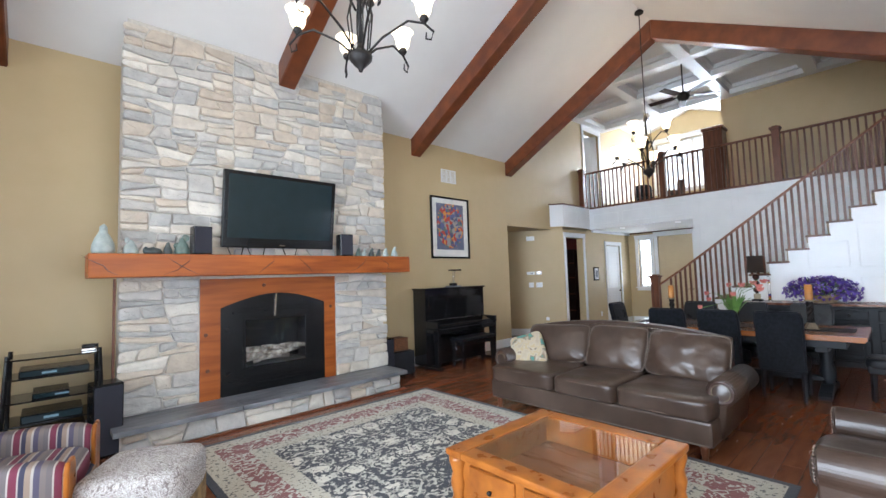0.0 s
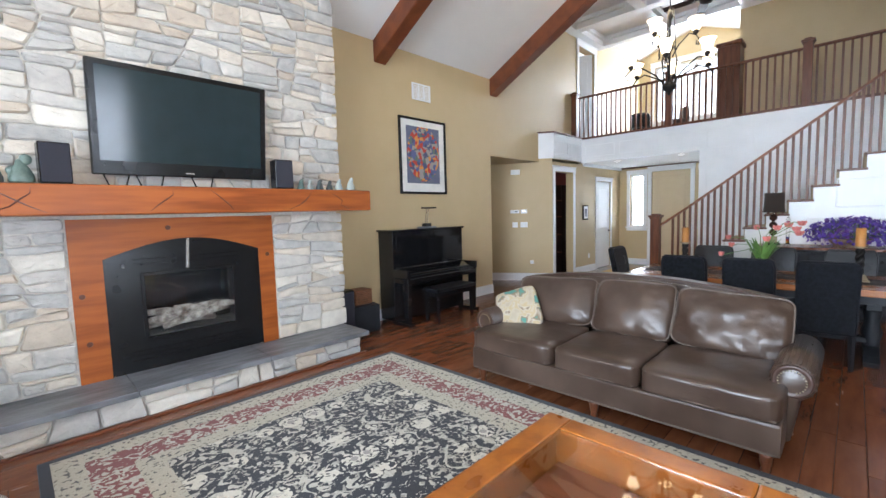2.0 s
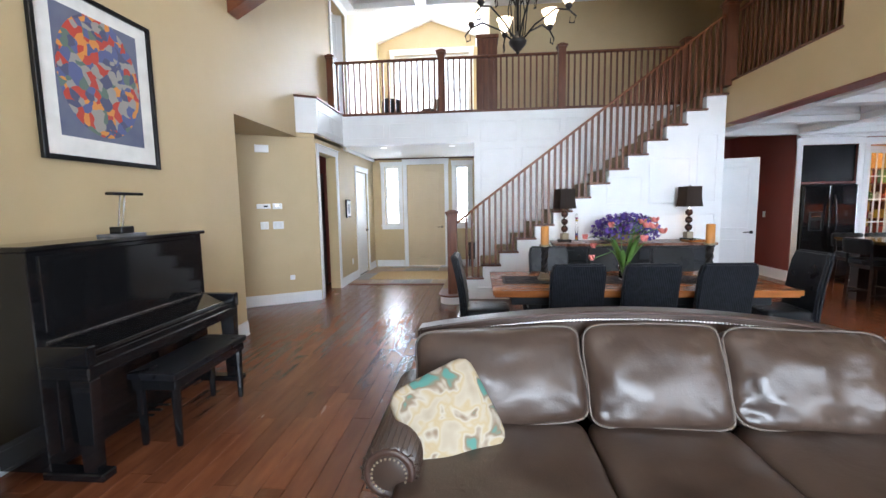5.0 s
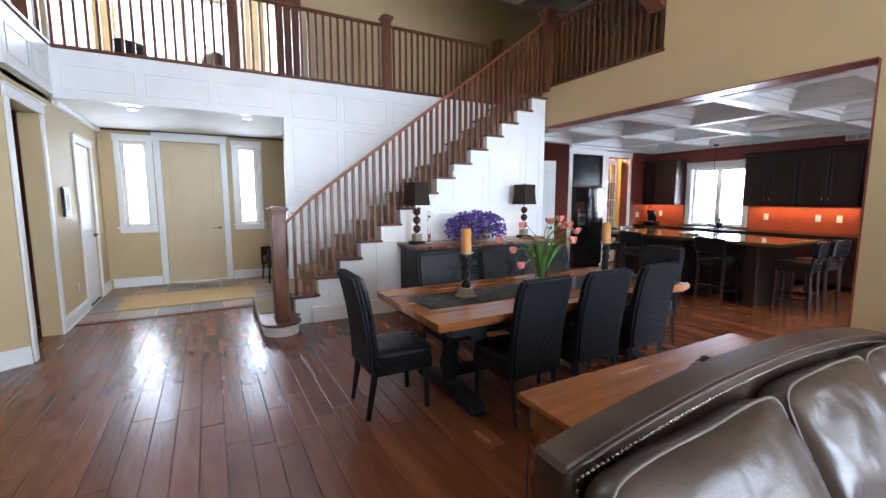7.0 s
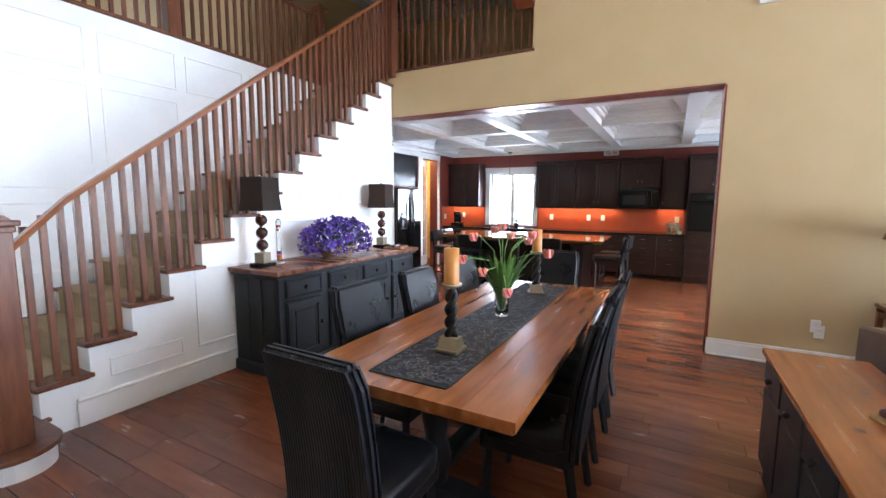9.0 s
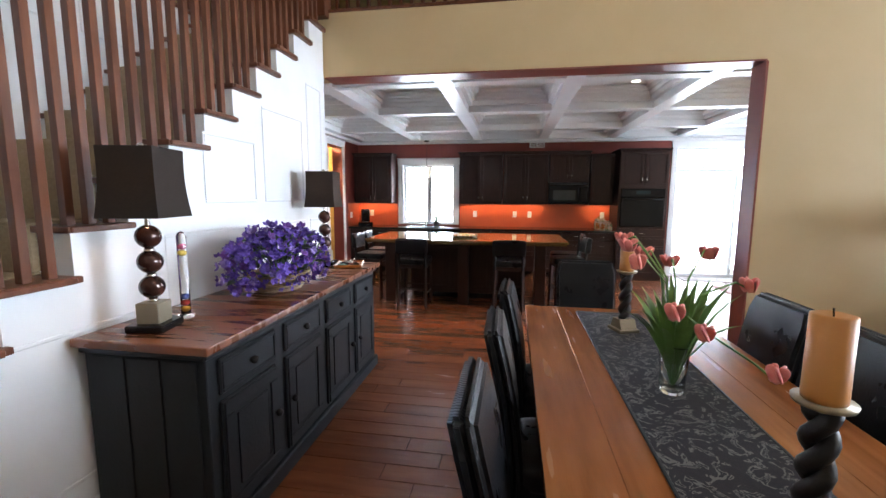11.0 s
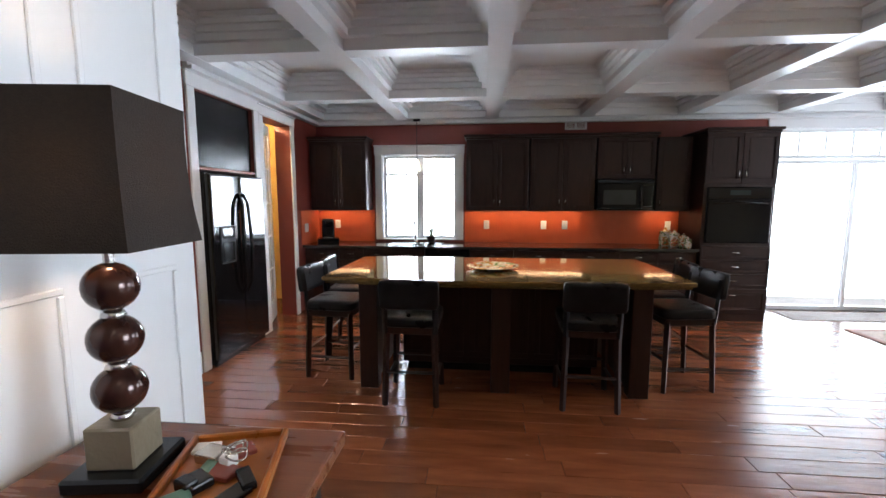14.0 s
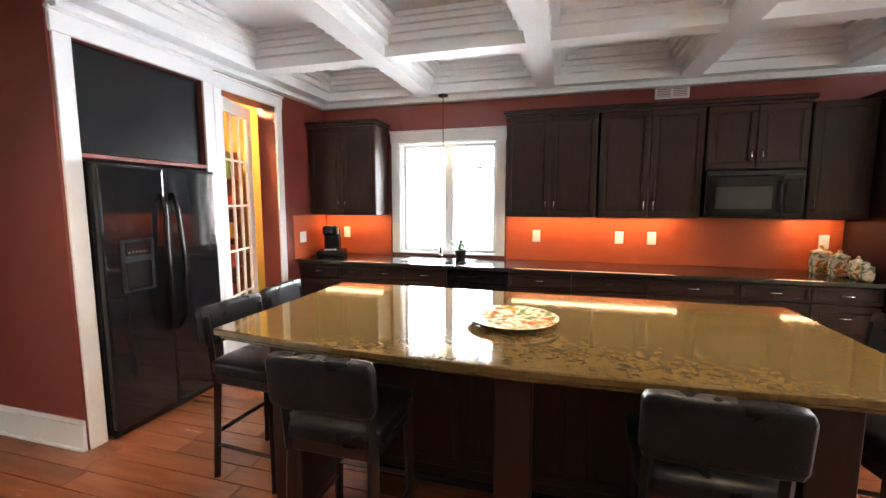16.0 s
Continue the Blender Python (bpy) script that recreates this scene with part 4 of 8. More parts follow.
for s in (-1, 1):
    part("cheek", box(s * 0.715 - 0.03, s * 0.715 + 0.03, -0.31, 0.0, 0.68, 0.80, 0.012, seg=2), M_lacquer, pn)
    part("leg", prism([(-0.28, 0.03), (-0.20, 0.03), (-0.17, 0.60), (-0.30, 0.60)], "x", s * 0.70 - 0.035, s * 0.70 + 0.035, 0.005), M_lacquer, pn)
    part("toe_block", box(s * 0.70 - 0.05, s * 0.70 + 0.05, -0.33, 0.05, 0.0, 0.05, 0.008), M_lacquer, pn)
for x in (-0.08, 0.0, 0.08):
    part("pedal", box(x - 0.015, x + 0.015, -0.10, 0.0, 0.05, 0.065, 0.005), M_chrome, pn)
bn = thing("piano_bench", "black lacquered piano bench with padded seat", "bench", pose(6.12, 5.42, 0))
part("seat", box(-0.42, 0.42, -0.17, 0.17, 0.46, 0.51, 0.015, seg=2), M_black, bn)
part("apron", box(-0.40, 0.40, -0.15, 0.15, 0.39, 0.46, 0.005), M_lacquer, bn)
for x in (-0.36, 0.36):
    for y in (-0.12, 0.12):
        part("leg", lathe([(0.018, 0), (0.022, 0.02), (0.026, 0.2), (0.03, 0.39)], 8, pose(x, y, 0)), M_lacquer, bn)
ml = thing("piano_lamp", "slim black and chrome piano lamp", "lamp", pose(6.22, 5.98, 1.36))
part("base", box(-0.13, 0.13, -0.09, 0.09, 0, 0.018, 0.005), M_slab, ml)
part("switch_block", box(-0.06, 0.06, -0.05, 0.05, 0.018, 0.07, 0.006), M_plastic, ml)
for dx in (-0.03, 0.01):
    part("stem", tube([(dx, 0, 0.07), (dx + 0.03, -0.01, 0.3)], 0.006), M_chrome, ml)
part("shade", box(-0.10, 0.18, -0.05, 0.02, 0.30, 0.322, 0.006), M_plastic, ml)
sw = thing("subwoofer", "black cube subwoofer on the floor", "speaker", pose(4.86, 5.92, 0, 0, 0, -12))
part("cabinet", box(-0.2, 0.2, -0.2, 0.2, 0.015, 0.38, 0.008), M_bpaint, sw)
for x in (-0.17, 0.17):
    for y in (-0.17, 0.17):
        part("foot", lathe([(0.02, 0), (0.02, 0.015)], 10, pose(x, y, 0)), M_plastic, sw)
M_wick = mat("brown_wicker", (0.24, 0.10, 0.045), 0.6, col2=(0.12, 0.045, 0.02), scale=40, bump=0.6, bscale=120)
bk = thing("wicker_basket", "woven reddish-brown wicker basket on the subwoofer", "basket", pose(4.86, 5.93, 0.38))
for j in range(8):
    r0 = 0.135 + 0.004 * (j % 2)
    part("weave_course", box(-r0, r0, -r0 * 0.8, r0 * 0.8, j * 0.025, j * 0.025 + 0.026, 0.011, seg=2), M_wick, bk, smooth=True)
sp2 = thing("tower_speaker", "slim black floor-standing speaker beside the chimney", "speaker", pose(4.56, 5.85, 0))
part("cabinet", box(-0.09, 0.09, -0.12, 0.12, 0.0, 0.62, 0.012, seg=2), M_plastic, sp2)
part("grille", box(-0.08, 0.08, -0.13, -0.121, 0.03, 0.60, 0.006), M_cloth, sp2)
sp3 = thing("tower_speaker", "wide black floor-standing speaker beside the chimney", "speaker", pose(1.09, 5.42, 0, 0, 0, 6))
part("cabinet", box(-0.13, 0.10, -0.12, 0.14, 0.0, 0.66, 0.008), M_plastic, sp3)
part("grille", box(-0.12, 0.09, -0.13, -0.121, 0.02, 0.64, 0.006), M_cloth, sp3)

# ==== audio rack ====
rk_ = thing("audio_rack", "black glass-shelved audio rack with electronic boxes", "media rack", pose(0.72, 5.75, 0))
for s in (-1, 1):
    for y in (-0.2, 0.2):
        part("post", tube([(s * (0.36 if y < 0 else 0.33), y, 0), (s * 0.31, y, 0.98)], 0.018), M_plastic, rk_)
for z in (0.14, 0.36, 0.56, 0.76, 0.93):
    part("shelf", box(-0.33, 0.33, -0.22, 0.22, z, z + 0.014, 0.003), M_lacquer, rk_)
for nm, lab, x0, x1, z, h in (("receiver", "black audio receiver on a rack shelf", -0.24, 0.22, 0.155, 0.13), ("disc_player", "black disc player on a rack shelf", -0.22, 0.20, 0.375, 0.07),
                              ("cable_box", "black set-top box on a rack shelf", -0.15, 0.1, 0.575, 0.05), ("disc_player", "black and silver disc player on the upper rack shelf", -0.24, 0.24, 0.775, 0.06)):
    t2 = thing(nm, lab, "electronics", pose(0.72, 5.75, z))
    part("case", box(x0, x1, -0.19, 0.17, 0, h, 0.004), M_plastic, t2)
    part("front_plate", box(x0 + 0.01, x1 - 0.01, -0.195, -0.19, 0.008, h - 0.008), M_screen, t2)
    part("display", box(x0 + 0.15, x0 + 0.25, -0.197, -0.195, h * 0.35, h * 0.65), mat("display_glass", (0.25, 0.4, 0.5), 0.2), t2)
t2 = thing("remote_dock", "small black and silver remote dock on the rack", "electronics", pose(0.96, 5.72, 0.944))
part("base", box(-0.06, 0.06, -0.05, 0.05, 0, 0.025, 0.006), M_chrome, t2)
part("top", box(-0.055, 0.055, -0.045, 0.045, 0.025, 0.06, 0.01), M_plastic, t2)


# ==== soft shapes ====


def cushion(w, d, h, p=4.5, n=9, puff=0.0, seed=0, wr=0.0):
    """A stuffed cushion centred on the origin with its underside at z = 0."""
    b = bmesh.new()
    bmesh.ops.create_cube(b, size=2.0)
    bmesh.ops.subdivide_edges(b, edges=list(b.edges), cuts=n, use_grid_fill=True)
    for v in b.verts:
        c = v.co
        s = (abs(c.x) ** p + abs(c.y) ** p + abs(c.z) ** p) ** (-1 / p)
        c = c * s
        f = 1 + puff * (1 - min(1, c.x * c.x)) * (1 - min(1, c.y * c.y))
        v.co = Vector((c.x * w / 2, c.y * d / 2, (c.z * f + 1) * h / 2))
        if wr:
            v.co.z += wr * noise.noise(Vector((v.co.x * 7 + seed, v.co.y * 7, v.co.z * 7)))
            v.co.x += wr * 0.6 * noise.noise(Vector((v.co.y * 6 + seed, v.co.x * 6, 3)))
    return b


def scroll_arm(L, r, z0):
    """Rolled sofa arm along x."""
    pts = []
    for i in range(14):
        a = math.radians(-40 + i * 20)
        pts.append((r * math.cos(a), z0 + r * math.sin(a)))
    pts += [(-r * 0.75, 0.14), (r * 0.55, 0.14)]
    return prism(pts, "x", 0, L, 0.01)


M_piping = mat("taupe_piping", (0.115, 0.088, 0.070), 0.45)


def sofa(m, label, W=2.36, seats=3, mt=M_leather, dark=M_leather2, high=0.98, pipe=None):
    """Faces -x; origin on the floor at the middle of its front edge."""
    th = thing("leather_sofa" if seats > 1 else "leather_armchair", label, "sofa" if seats > 1 else "armchair", m)
    D = 0.92
    hw = W / 2
    part("base", box(0.03, D - 0.04, -hw + 0.05, hw - 0.05, 0.11, 0.32, 0.02, seg=2), mt, th, smooth=True)
    back = bmesh.new()
    n = 16
    for i in range(n):
        y0, y1 = -hw + 0.06 + (W - 0.12) * i / n, -hw + 0.06 + (W - 0.12) * (i + 1) / n

        def top(y):
            u = abs(y) / (hw - 0.06)
            return high - 0.075 * max(0, (u - 0.15)) ** 1.6
        join(back, prism([(y0, 0.15), (y1, 0.15), (y1, top(y1)), (y0, top(y0))], "x", D - 0.2, D - 0.05))
    bmesh.ops.remove_doubles(back, verts=back.verts, dist=0.001)
    inner = [f for f in back.faces if abs(f.normal.y) > 0.9 and abs(f.calc_center_median().y) < hw - 0.1]
    bmesh.ops.delete(back, geom=inner, context='FACES')
    part("back", back, mt, th)
    roll = tube([(D - 0.125, -hw + 0.06 + (W - 0.12) * i / 20, high - 0.03 - 0.075 * max(0, abs(i / 10 - 1) - 0.15) ** 1.6) for i in range(21)], 0.045, 12)
    part("top_roll", roll, mt, th, smooth=True)
    studs = bmesh.new()
    N = 70 if seats > 1 else 24
    for i in range(N):
        y = -hw + 0.08 + (W - 0.16) * i / (N - 1)
        u = abs(y) / (hw - 0.06)
        z = high - 0.055 - 0.075 * max(0, u - 0.15) ** 1.6
        s = bmesh.new()
        bmesh.ops.create_icosphere(s, subdivisions=1, radius=0.0085)
        join(studs, s, Matrix.Translation((D - 0.165, y, z + 0.035)))
    tagged(part("nail_trim", studs, M_chrome, th, "row of small nickel nail heads"), kind="stuff")
    sw_ = (W - 0.42) / seats
    for i in range(seats):
        y = -hw + 0.21 + sw_ * (i + 0.5)
        c = cushion(0.70, sw_ * 0.995 + (0.12 if i in (0, seats - 1) else 0), 0.17, 5, 9, 0.12, i, 0.006)
        s = 0.05 * (-1 if i == 0 else 1 if i == seats - 1 else 0) if seats > 1 else 0
        part("seat_cushion", c, mt, th, smooth=True).matrix_basis = pose(0.34, y + s, 0.31)
        bw = (W - 0.16) / seats
        yb = -hw + 0.08 + bw * (i + 0.5)
        c = cushion(0.24, bw * 1.01, 0.55, 5.5, 13, 0.1, i + 5, 0.026)
        ob = part("back_cushion", c, mt, th, smooth=True)
        ob.matrix_basis = pose(0.57, yb, 0.455, 0, 14, 0)
        z0, z1 = 0.50, 0.95
        pts = []
        for k in range(25):
            a = 2 * math.pi * k / 24
            ca, sa = math.cos(a), math.sin(a)
            q = (abs(ca) ** 5 + abs(sa) ** 5) ** (-1 / 5)
            pts.append((-0.075, ca * q * bw * 0.475, 0.275 + sa * q * 0.252))
        pp = part("piping", tube(pts, 0.006, 6), M_piping, th, smooth=True)
        pp.matrix_basis = pose(0.57, yb, 0.455, 0, 14, 0)
    for s in (-1, 1):
        ar = scroll_arm(D - 0.16, 0.105, 0.505)
        ob = part("arm", ar, mt, th)
        ob.matrix_basis = pose(0.06, s * (hw - 0.09), 0, 0, 0, 0) @ Matrix.Diagonal((1, s, 1, 1))
        part("arm_disc", lathe([(0.0001, 0), (0.08, 0), (0.085, 0.012), (0.06, 0.02), (0.0001, 0.022)], 20, pose(0.065, s * (hw - 0.09), 0.505, 0, -90)), mt, th, smooth=True)
        nb = bmesh.new()
        for k in range(20):
            a = math.radians(-50 + k * 14)
            q = bmesh.new()
            bmesh.ops.create_icosphere(q, subdivisions=1, radius=0.008)
            join(nb, q, Matrix.Translation((0.052, s * (hw - 0.09) + 0.088 * math.cos(a) * s, 0.505 + 0.088 * math.sin(a))))
        tagged(part("nail_trim", nb, M_chrome, th), kind="stuff")
    M_foot = M_rail
    feet = (-1, 0, 1) if seats > 1 else (-1, 1)
    for x in (0.1, D - 0.12):
        for y in feet:
            part("foot", lathe([(0.022, 0), (0.03, 0.02), (0.034, 0.05), (0.026, 0.075), (0.04, 0.10), (0.04, 0.115)], 12, pose(x, y * (hw - 0.1), 0)), M_foot, th, smooth=True)
    return th




def loose_cushion(w, h, t, seed, wrinkle=0.01):
    """A stuffed back cushion: front towards -x, width along y, height along z, with a boxed edge."""
    b = bmesh.new()
    nu, nv, e = 26, 20, 0.045

    def outline(u, v):
        k = (abs(u) ** 9 + abs(v) ** 9) ** (1 / 9) if (u or v) else 1.0
        m = max(abs(u), abs(v))
        f = m / k if k > 1e-6 else 1.0
        sag = 0.012 * noise.noise(Vector((u * 1.5 + seed, v * 1.5, 0.3))) * m
        return u * f * w / 2 + sag, v * f * h / 2 + sag * 0.8

    def side(s):
        rows = []
        for j in range(nv + 1):
            row_ = []
            for i in range(nu + 1):
                u, v = -1 + 2 * i / nu, -1 + 2 * j / nv
                y, z = outline(u, v)
                dome = (max(0, 1 - abs(u) ** 2.6) * max(0, 1 - abs(v) ** 2.6)) ** 0.45
                x = s * (e + (t / 2 - e) * dome)
                if s < 0:
                    near = min(1.0, 2.2 * max(abs(u), abs(v)) ** 3)
                    fold = abs(noise.noise(Vector((u * 7 + v * 2.5 + seed, v * 3.0 - u * 1.5, seed * 1.7))))
                    x += wrinkle * (1.6 * fold * (0.35 + near) + 1.2 * noise.noise(Vector((u * 2.2, v * 2.2, seed + 9)))) * min(1, dome * 3)
                row_.append(b.verts.new((x, y, z)))
            rows.append(row_)
        for j in range(nv):
            for i in range(nu):
                b.faces.new((rows[j][i], rows[j][i + 1], rows[j + 1][i + 1], rows[j + 1][i]))
        return [rows[0][i] for i in range(nu)] + [rows[j][nu] for j in range(nv)] + [rows[nv][i] for i in range(nu, 0, -1)] + [rows[j][0] for j in range(nv, 0, -1)]
    fa, fb = side(-1), side(1)
    for i in range(len(fa)):
        j = (i + 1) % len(fa)
        b.faces.new((fa[i], fa[j], fb[j], fb[i]))
    edge = [v.co.copy() for v in fa]
    bmesh.ops.recalc_face_normals(b, faces=b.faces)
    return b, edge + edge[:1]


def nail_row(points, r=0.0075):
    b = bmesh.new()
    for p in points:
        q = bmesh.new()
        bmesh.ops.create_icosphere(q, subdivisions=1, radius=r)
        join(b, q, Matrix.Translation(p))
    return b


def camelback_sofa(m, label):
    """Faces -x; origin on the floor at the middle of its front edge."""
    th = thing("leather_sofa", label, "sofa", m)
    hw, D = 1.15, 1.13

    def back_top(y):
        return 0.865 + 0.105 * max(0.0, 1 - (abs(y - 0.04) / 1.12) ** 2)
    part("base", box(0.03, D - 0.06, -hw, hw, 0.115, 0.315, 0.02, seg=2), M_leather, th)
    part("base_welt", tube([(0.03, -hw + 0.02, 0.128), (0.028, 0, 0.128), (0.03, hw - 0.02, 0.128)], 0.007, 6), M_piping, th, smooth=True)
    ys = [-1.08 + 2.24 * i / 28 for i in range(29)]
    poly = [(-1.08, 0.2)] + [(y, back_top(y)) for y in ys] + [(1.16, 0.2)]
    part("back_frame", prism(poly, "x", D - 0.13, D, 0.014), M_leather, th, "arched leather sofa back")
    rim = [(D - 0.128, -1.068, 0.62)] + [(D - 0.128, y * 0.99, back_top(y) - 0.008) for y in ys] + [(D - 0.128, 1.148, 0.62)]
    part("back_welt", tube(rim, 0.008, 6), M_leather2, th, smooth=True)
    nails = [(D - 0.134, -1.045, 0.62 + 0.018 * k) for k in range(11)] + [(D - 0.134, -1.045 + 2.17 * k / 118, back_top(-1.045 + 2.17 * k / 118) - 0.04) for k in range(119)] + [(D - 0.134, 1.125, 0.62 + 0.018 * k) for k in range(11)]
    tagged(part("nail_trim", nail_row(nails), M_chrome, th, "row of small nickel nail heads"), kind="stuff")
    cuts = [-1.13, -0.37, 0.30, 1.14]
    for i in range(3):
        a, c = cuts[i], cuts[i + 1]
        w, y = c - a, (a + c) / 2
        cb, edge = loose_cushion(w - 0.012, 0.49 if i == 1 else 0.465, 0.26, 3.1 * i + 1, (0.020, 0.011, 0.010)[i])
        tilt = pose(0.84, y, 0.69 if i == 1 else 0.675, 0, 27, 0) @ pose(0, 0, 0, (2.5, 0, -3.5)[i])
        ob = part("back_cushion", cb, M_leather, th, smooth=True)
        ob.matrix_basis = tilt
        pp = part("piping", tube(edge, 0.0065, 6), M_piping, ob, smooth=True)
    seats = [-hw - 0.005, -0.36, 0.31, hw + 0.005]
    for i in range(3):
        a, c = seats[i], seats[i + 1]
        w, y = c - a, (a + c) / 2
        sc = cushion(0.80, w - 0.006, 0.185, 9, 13, 0.16, i + 2, 0.008)
        ob = part("seat_cushion", sc, M_leather, th, smooth=True)
        ob.matrix_basis = pose(0.40, y, 0.305)
        for z in (0.028, 0.155):
            part("piping", tube([(-0.376, -w / 2 + 0.03, z), (-0.392, -w / 4, z), (-0.394, 0, z), (-0.392, w / 4, z), (-0.376, w / 2 - 0.03, z)], 0.0055, 6), M_piping, ob, smooth=True)
    for s in (-1, 1):
        yc = s * 1.17 + 0.0
        pts = []
        for k in range(25):
            a = math.radians(-50 + k * 11.5)
            pts.append((0.115 * math.cos(a), 0.515 + 0.115 * math.sin(a)))
        pts += [(-0.10, 0.13), (0.0, 0.13), (0.035, 0.40)]
        ar = prism(pts, "x", 0, 0.78, 0.012)
        ob = part("arm", ar, M_leather, th, "rolled leather arm", True)
        ob.matrix_basis = pose(0.26, yc, 0) @ Matrix.Diagonal((1, s, 1, 1))
        part("arm_front", lathe([(0.0001, 0), (0.070, 0), (0.082, 0.010), (0.095, 0.012), (0.105, 0.0)], 24, pose(0.262, yc, 0.515, 0, -90)), M_leather2, ob.parent, "dark leather scroll front", True)
        tagged(part("nail_trim", nail_row([(0.245, yc + s * 0.068 * math.cos(math.radians(-70 + 15 * k)), 0.515 + 0.068 * math.sin(math.radians(-70 + 15 * k))) for k in range(20)], 0.0055), M_pewter, th), kind="stuff")
        pleats = bmesh.new()
        for k in range(11):
            a = math.radians(-40 + 22 * k)
            tube([(0.258, yc + s * 0.085 * math.cos(a), 0.515 + 0.085 * math.sin(a)), (0.268, yc + s * 0.117 * math.cos(a + 0.08), 0.515 + 0.117 * math.sin(a + 0.08))], 0.006, 5, bm=pleats)
        part("pleats", pleats, M_leather, th, smooth=True)
    for x in (0.06, D - 0.12):
        for y in (-1.08, -0.03, 1.05):
            part("foot", lathe([(0.020, 0), (0.027, 0.012), (0.022, 0.03), (0.030, 0.05), (0.034, 0.10), (0.040, 0.118)], 12, pose(x, y, 0.003)), M_rail, th, "turned wooden foot", True)
    return th


camelback_sofa(pose(4.53, 2.51, 0), "three-seat brown leather sofa with rolled arms and nail-head trim")
sofa(pose(4.10, 0.68, 0, 0, 0, -90), "brown leather armchair with rolled arms by the rug", W=1.05, seats=1, high=0.92)


def pattern_mat(name, cols, scale, bump=0.3, warp=0.3, rough=0.9):
    """Woven blotches in several colours."""
    m = bpy.data.materials.new(name)
    m.use_nodes = True
    n, l = m.node_tree.nodes, m.node_tree.links
    p = n["Principled BSDF"]
    p.inputs["Roughness"].default_value = rough
    tc = n.new("ShaderNodeTexCoord")
    no = n.new("ShaderNodeTexNoise")
    no.inputs["Scale"].default_value = scale
    no.inputs["Detail"].default_value = 2.0
    no.inputs["Distortion"].default_value = warp * 6
    l.new(tc.outputs["Object"], no.inputs["Vector"])
    cr = n.new("ShaderNodeValToRGB")
    cr.color_ramp.interpolation = 'CONSTANT'
    e = cr.color_ramp.elements
    e[0].position, e[0].color = 0.0, (*cols[0], 1)
    e[1].position, e[1].color = 0.42, (*cols[1], 1)
    for i, c in enumerate(cols[2:]):
        k = e.new(0.48 + 0.06 * i)
        k.color = (*c, 1)
    l.new(no.outputs["Fac"], cr.inputs[0])
    l.new(cr.outputs[0], p.inputs["Base Color"])
    nb = n.new("ShaderNodeTexNoise")
    nb.inputs["Scale"].default_value = 300
    bu = n.new("ShaderNodeBump")
    bu.inputs["Strength"].default_value = bump
    bu.inputs["Distance"].default_value = 0.004
    l.new(nb.outputs["Fac"], bu.inputs["Height"])
    l.new(bu.outputs[0], p.inputs["Normal"])
    return m


M_kilim = pattern_mat("kilim_pillow_fabric", [(0.20, 0.15, 0.10), (0.40, 0.34, 0.25), (0.38, 0.29, 0.16), (0.42, 0.37, 0.29), (0.20, 0.14, 0.09), (0.08, 0.22, 0.18)], 9, warp=0.06)
for nd in M_kilim.node_tree.nodes:
    if nd.type == 'VALTORGB':
        nd.color_ramp.interpolation = 'LINEAR'
pl = thing("throw_pillow", "cream woven throw pillow with brown and green motifs", "pillow",
           pose(4.98, 3.37, 0.44, 0, 0, 0) @ pose(0, 0, 0, 62, 0, -72) @ pose(0, 0.0, 0, 0, 0, 20))
part("cover", cushion(0.42, 0.42, 0.09, 7.0, 9, 0.9, 3, 0.006), M_kilim, pl, smooth=True).location = (0, 0.21, -0.07)

# ==== coffee table ====
ct = thing("coffee_table", "square honey-pine coffee table with inset glass top and turned legs", "coffee table", pose(3.04, 1.735, 0.01))
w = 0.53
for a in ((-w, w, -w, -w + 0.13), (-w, w, w - 0.13, w), (-w, -w + 0.13, -w + 0.13, w - 0.13), (w - 0.13, w, -w + 0.13, w - 0.13)):
    part("top_rail", box(a[0], a[1], a[2], a[3], 0.435, 0.475, 0.012, seg=2), M_coffee, ct)
g = part("glass_top", box(-w + 0.13, w - 0.13, -w + 0.13, w - 0.13, 0.462, 0.470), M_glass, ct, "clear bevelled glass inset")
g.visible_shadow = False
part("display_tray", box(-w + 0.12, w - 0.12, -w + 0.12, w - 0.12, 0.27, 0.285), M_sidetop, ct, "brown display tray under the glass")
for a in ((-w + 0.06, w - 0.06, -w + 0.06, -w + 0.085), (-w + 0.06, w - 0.06, w - 0.085, w - 0.06), (-w + 0.06, -w + 0.085, -w + 0.06, w - 0.06), (w - 0.085, w - 0.06, -w + 0.06, w - 0.06)):
    part("apron", box(a[0], a[1], a[2], a[3], 0.17, 0.435, 0.004), M_coffee, ct)
for s in (-1, 1):
    part("drawer_front", box(-w + 0.04, -w + 0.062, s * 0.2 - 0.17, s * 0.2 + 0.17, 0.20, 0.40, 0.006), M_coffee, ct)
    part("knob", lathe([(0.008, 0), (0.014, 0.012), (0.011, 0.022), (0.0001, 0.025)], 10, pose(-w + 0.04, s * 0.2, 0.3, 0, -90)), M_iron, ct, smooth=True)
for x in (-1, 1):
    for y in (-1, 1):
        part("leg", lathe([(0.03, 0), (0.045, 0.03), (0.03, 0.07), (0.045, 0.11), (0.05, 0.15), (0.035, 0.20), (0.05, 0.27), (0.035, 0.33), (0.055, 0.40), (0.055, 0.435)], 14, pose(x * (w - 0.055), y * (w - 0.055), 0)), M_coffee, ct, "turned pine leg", True)


# ==== rug ====


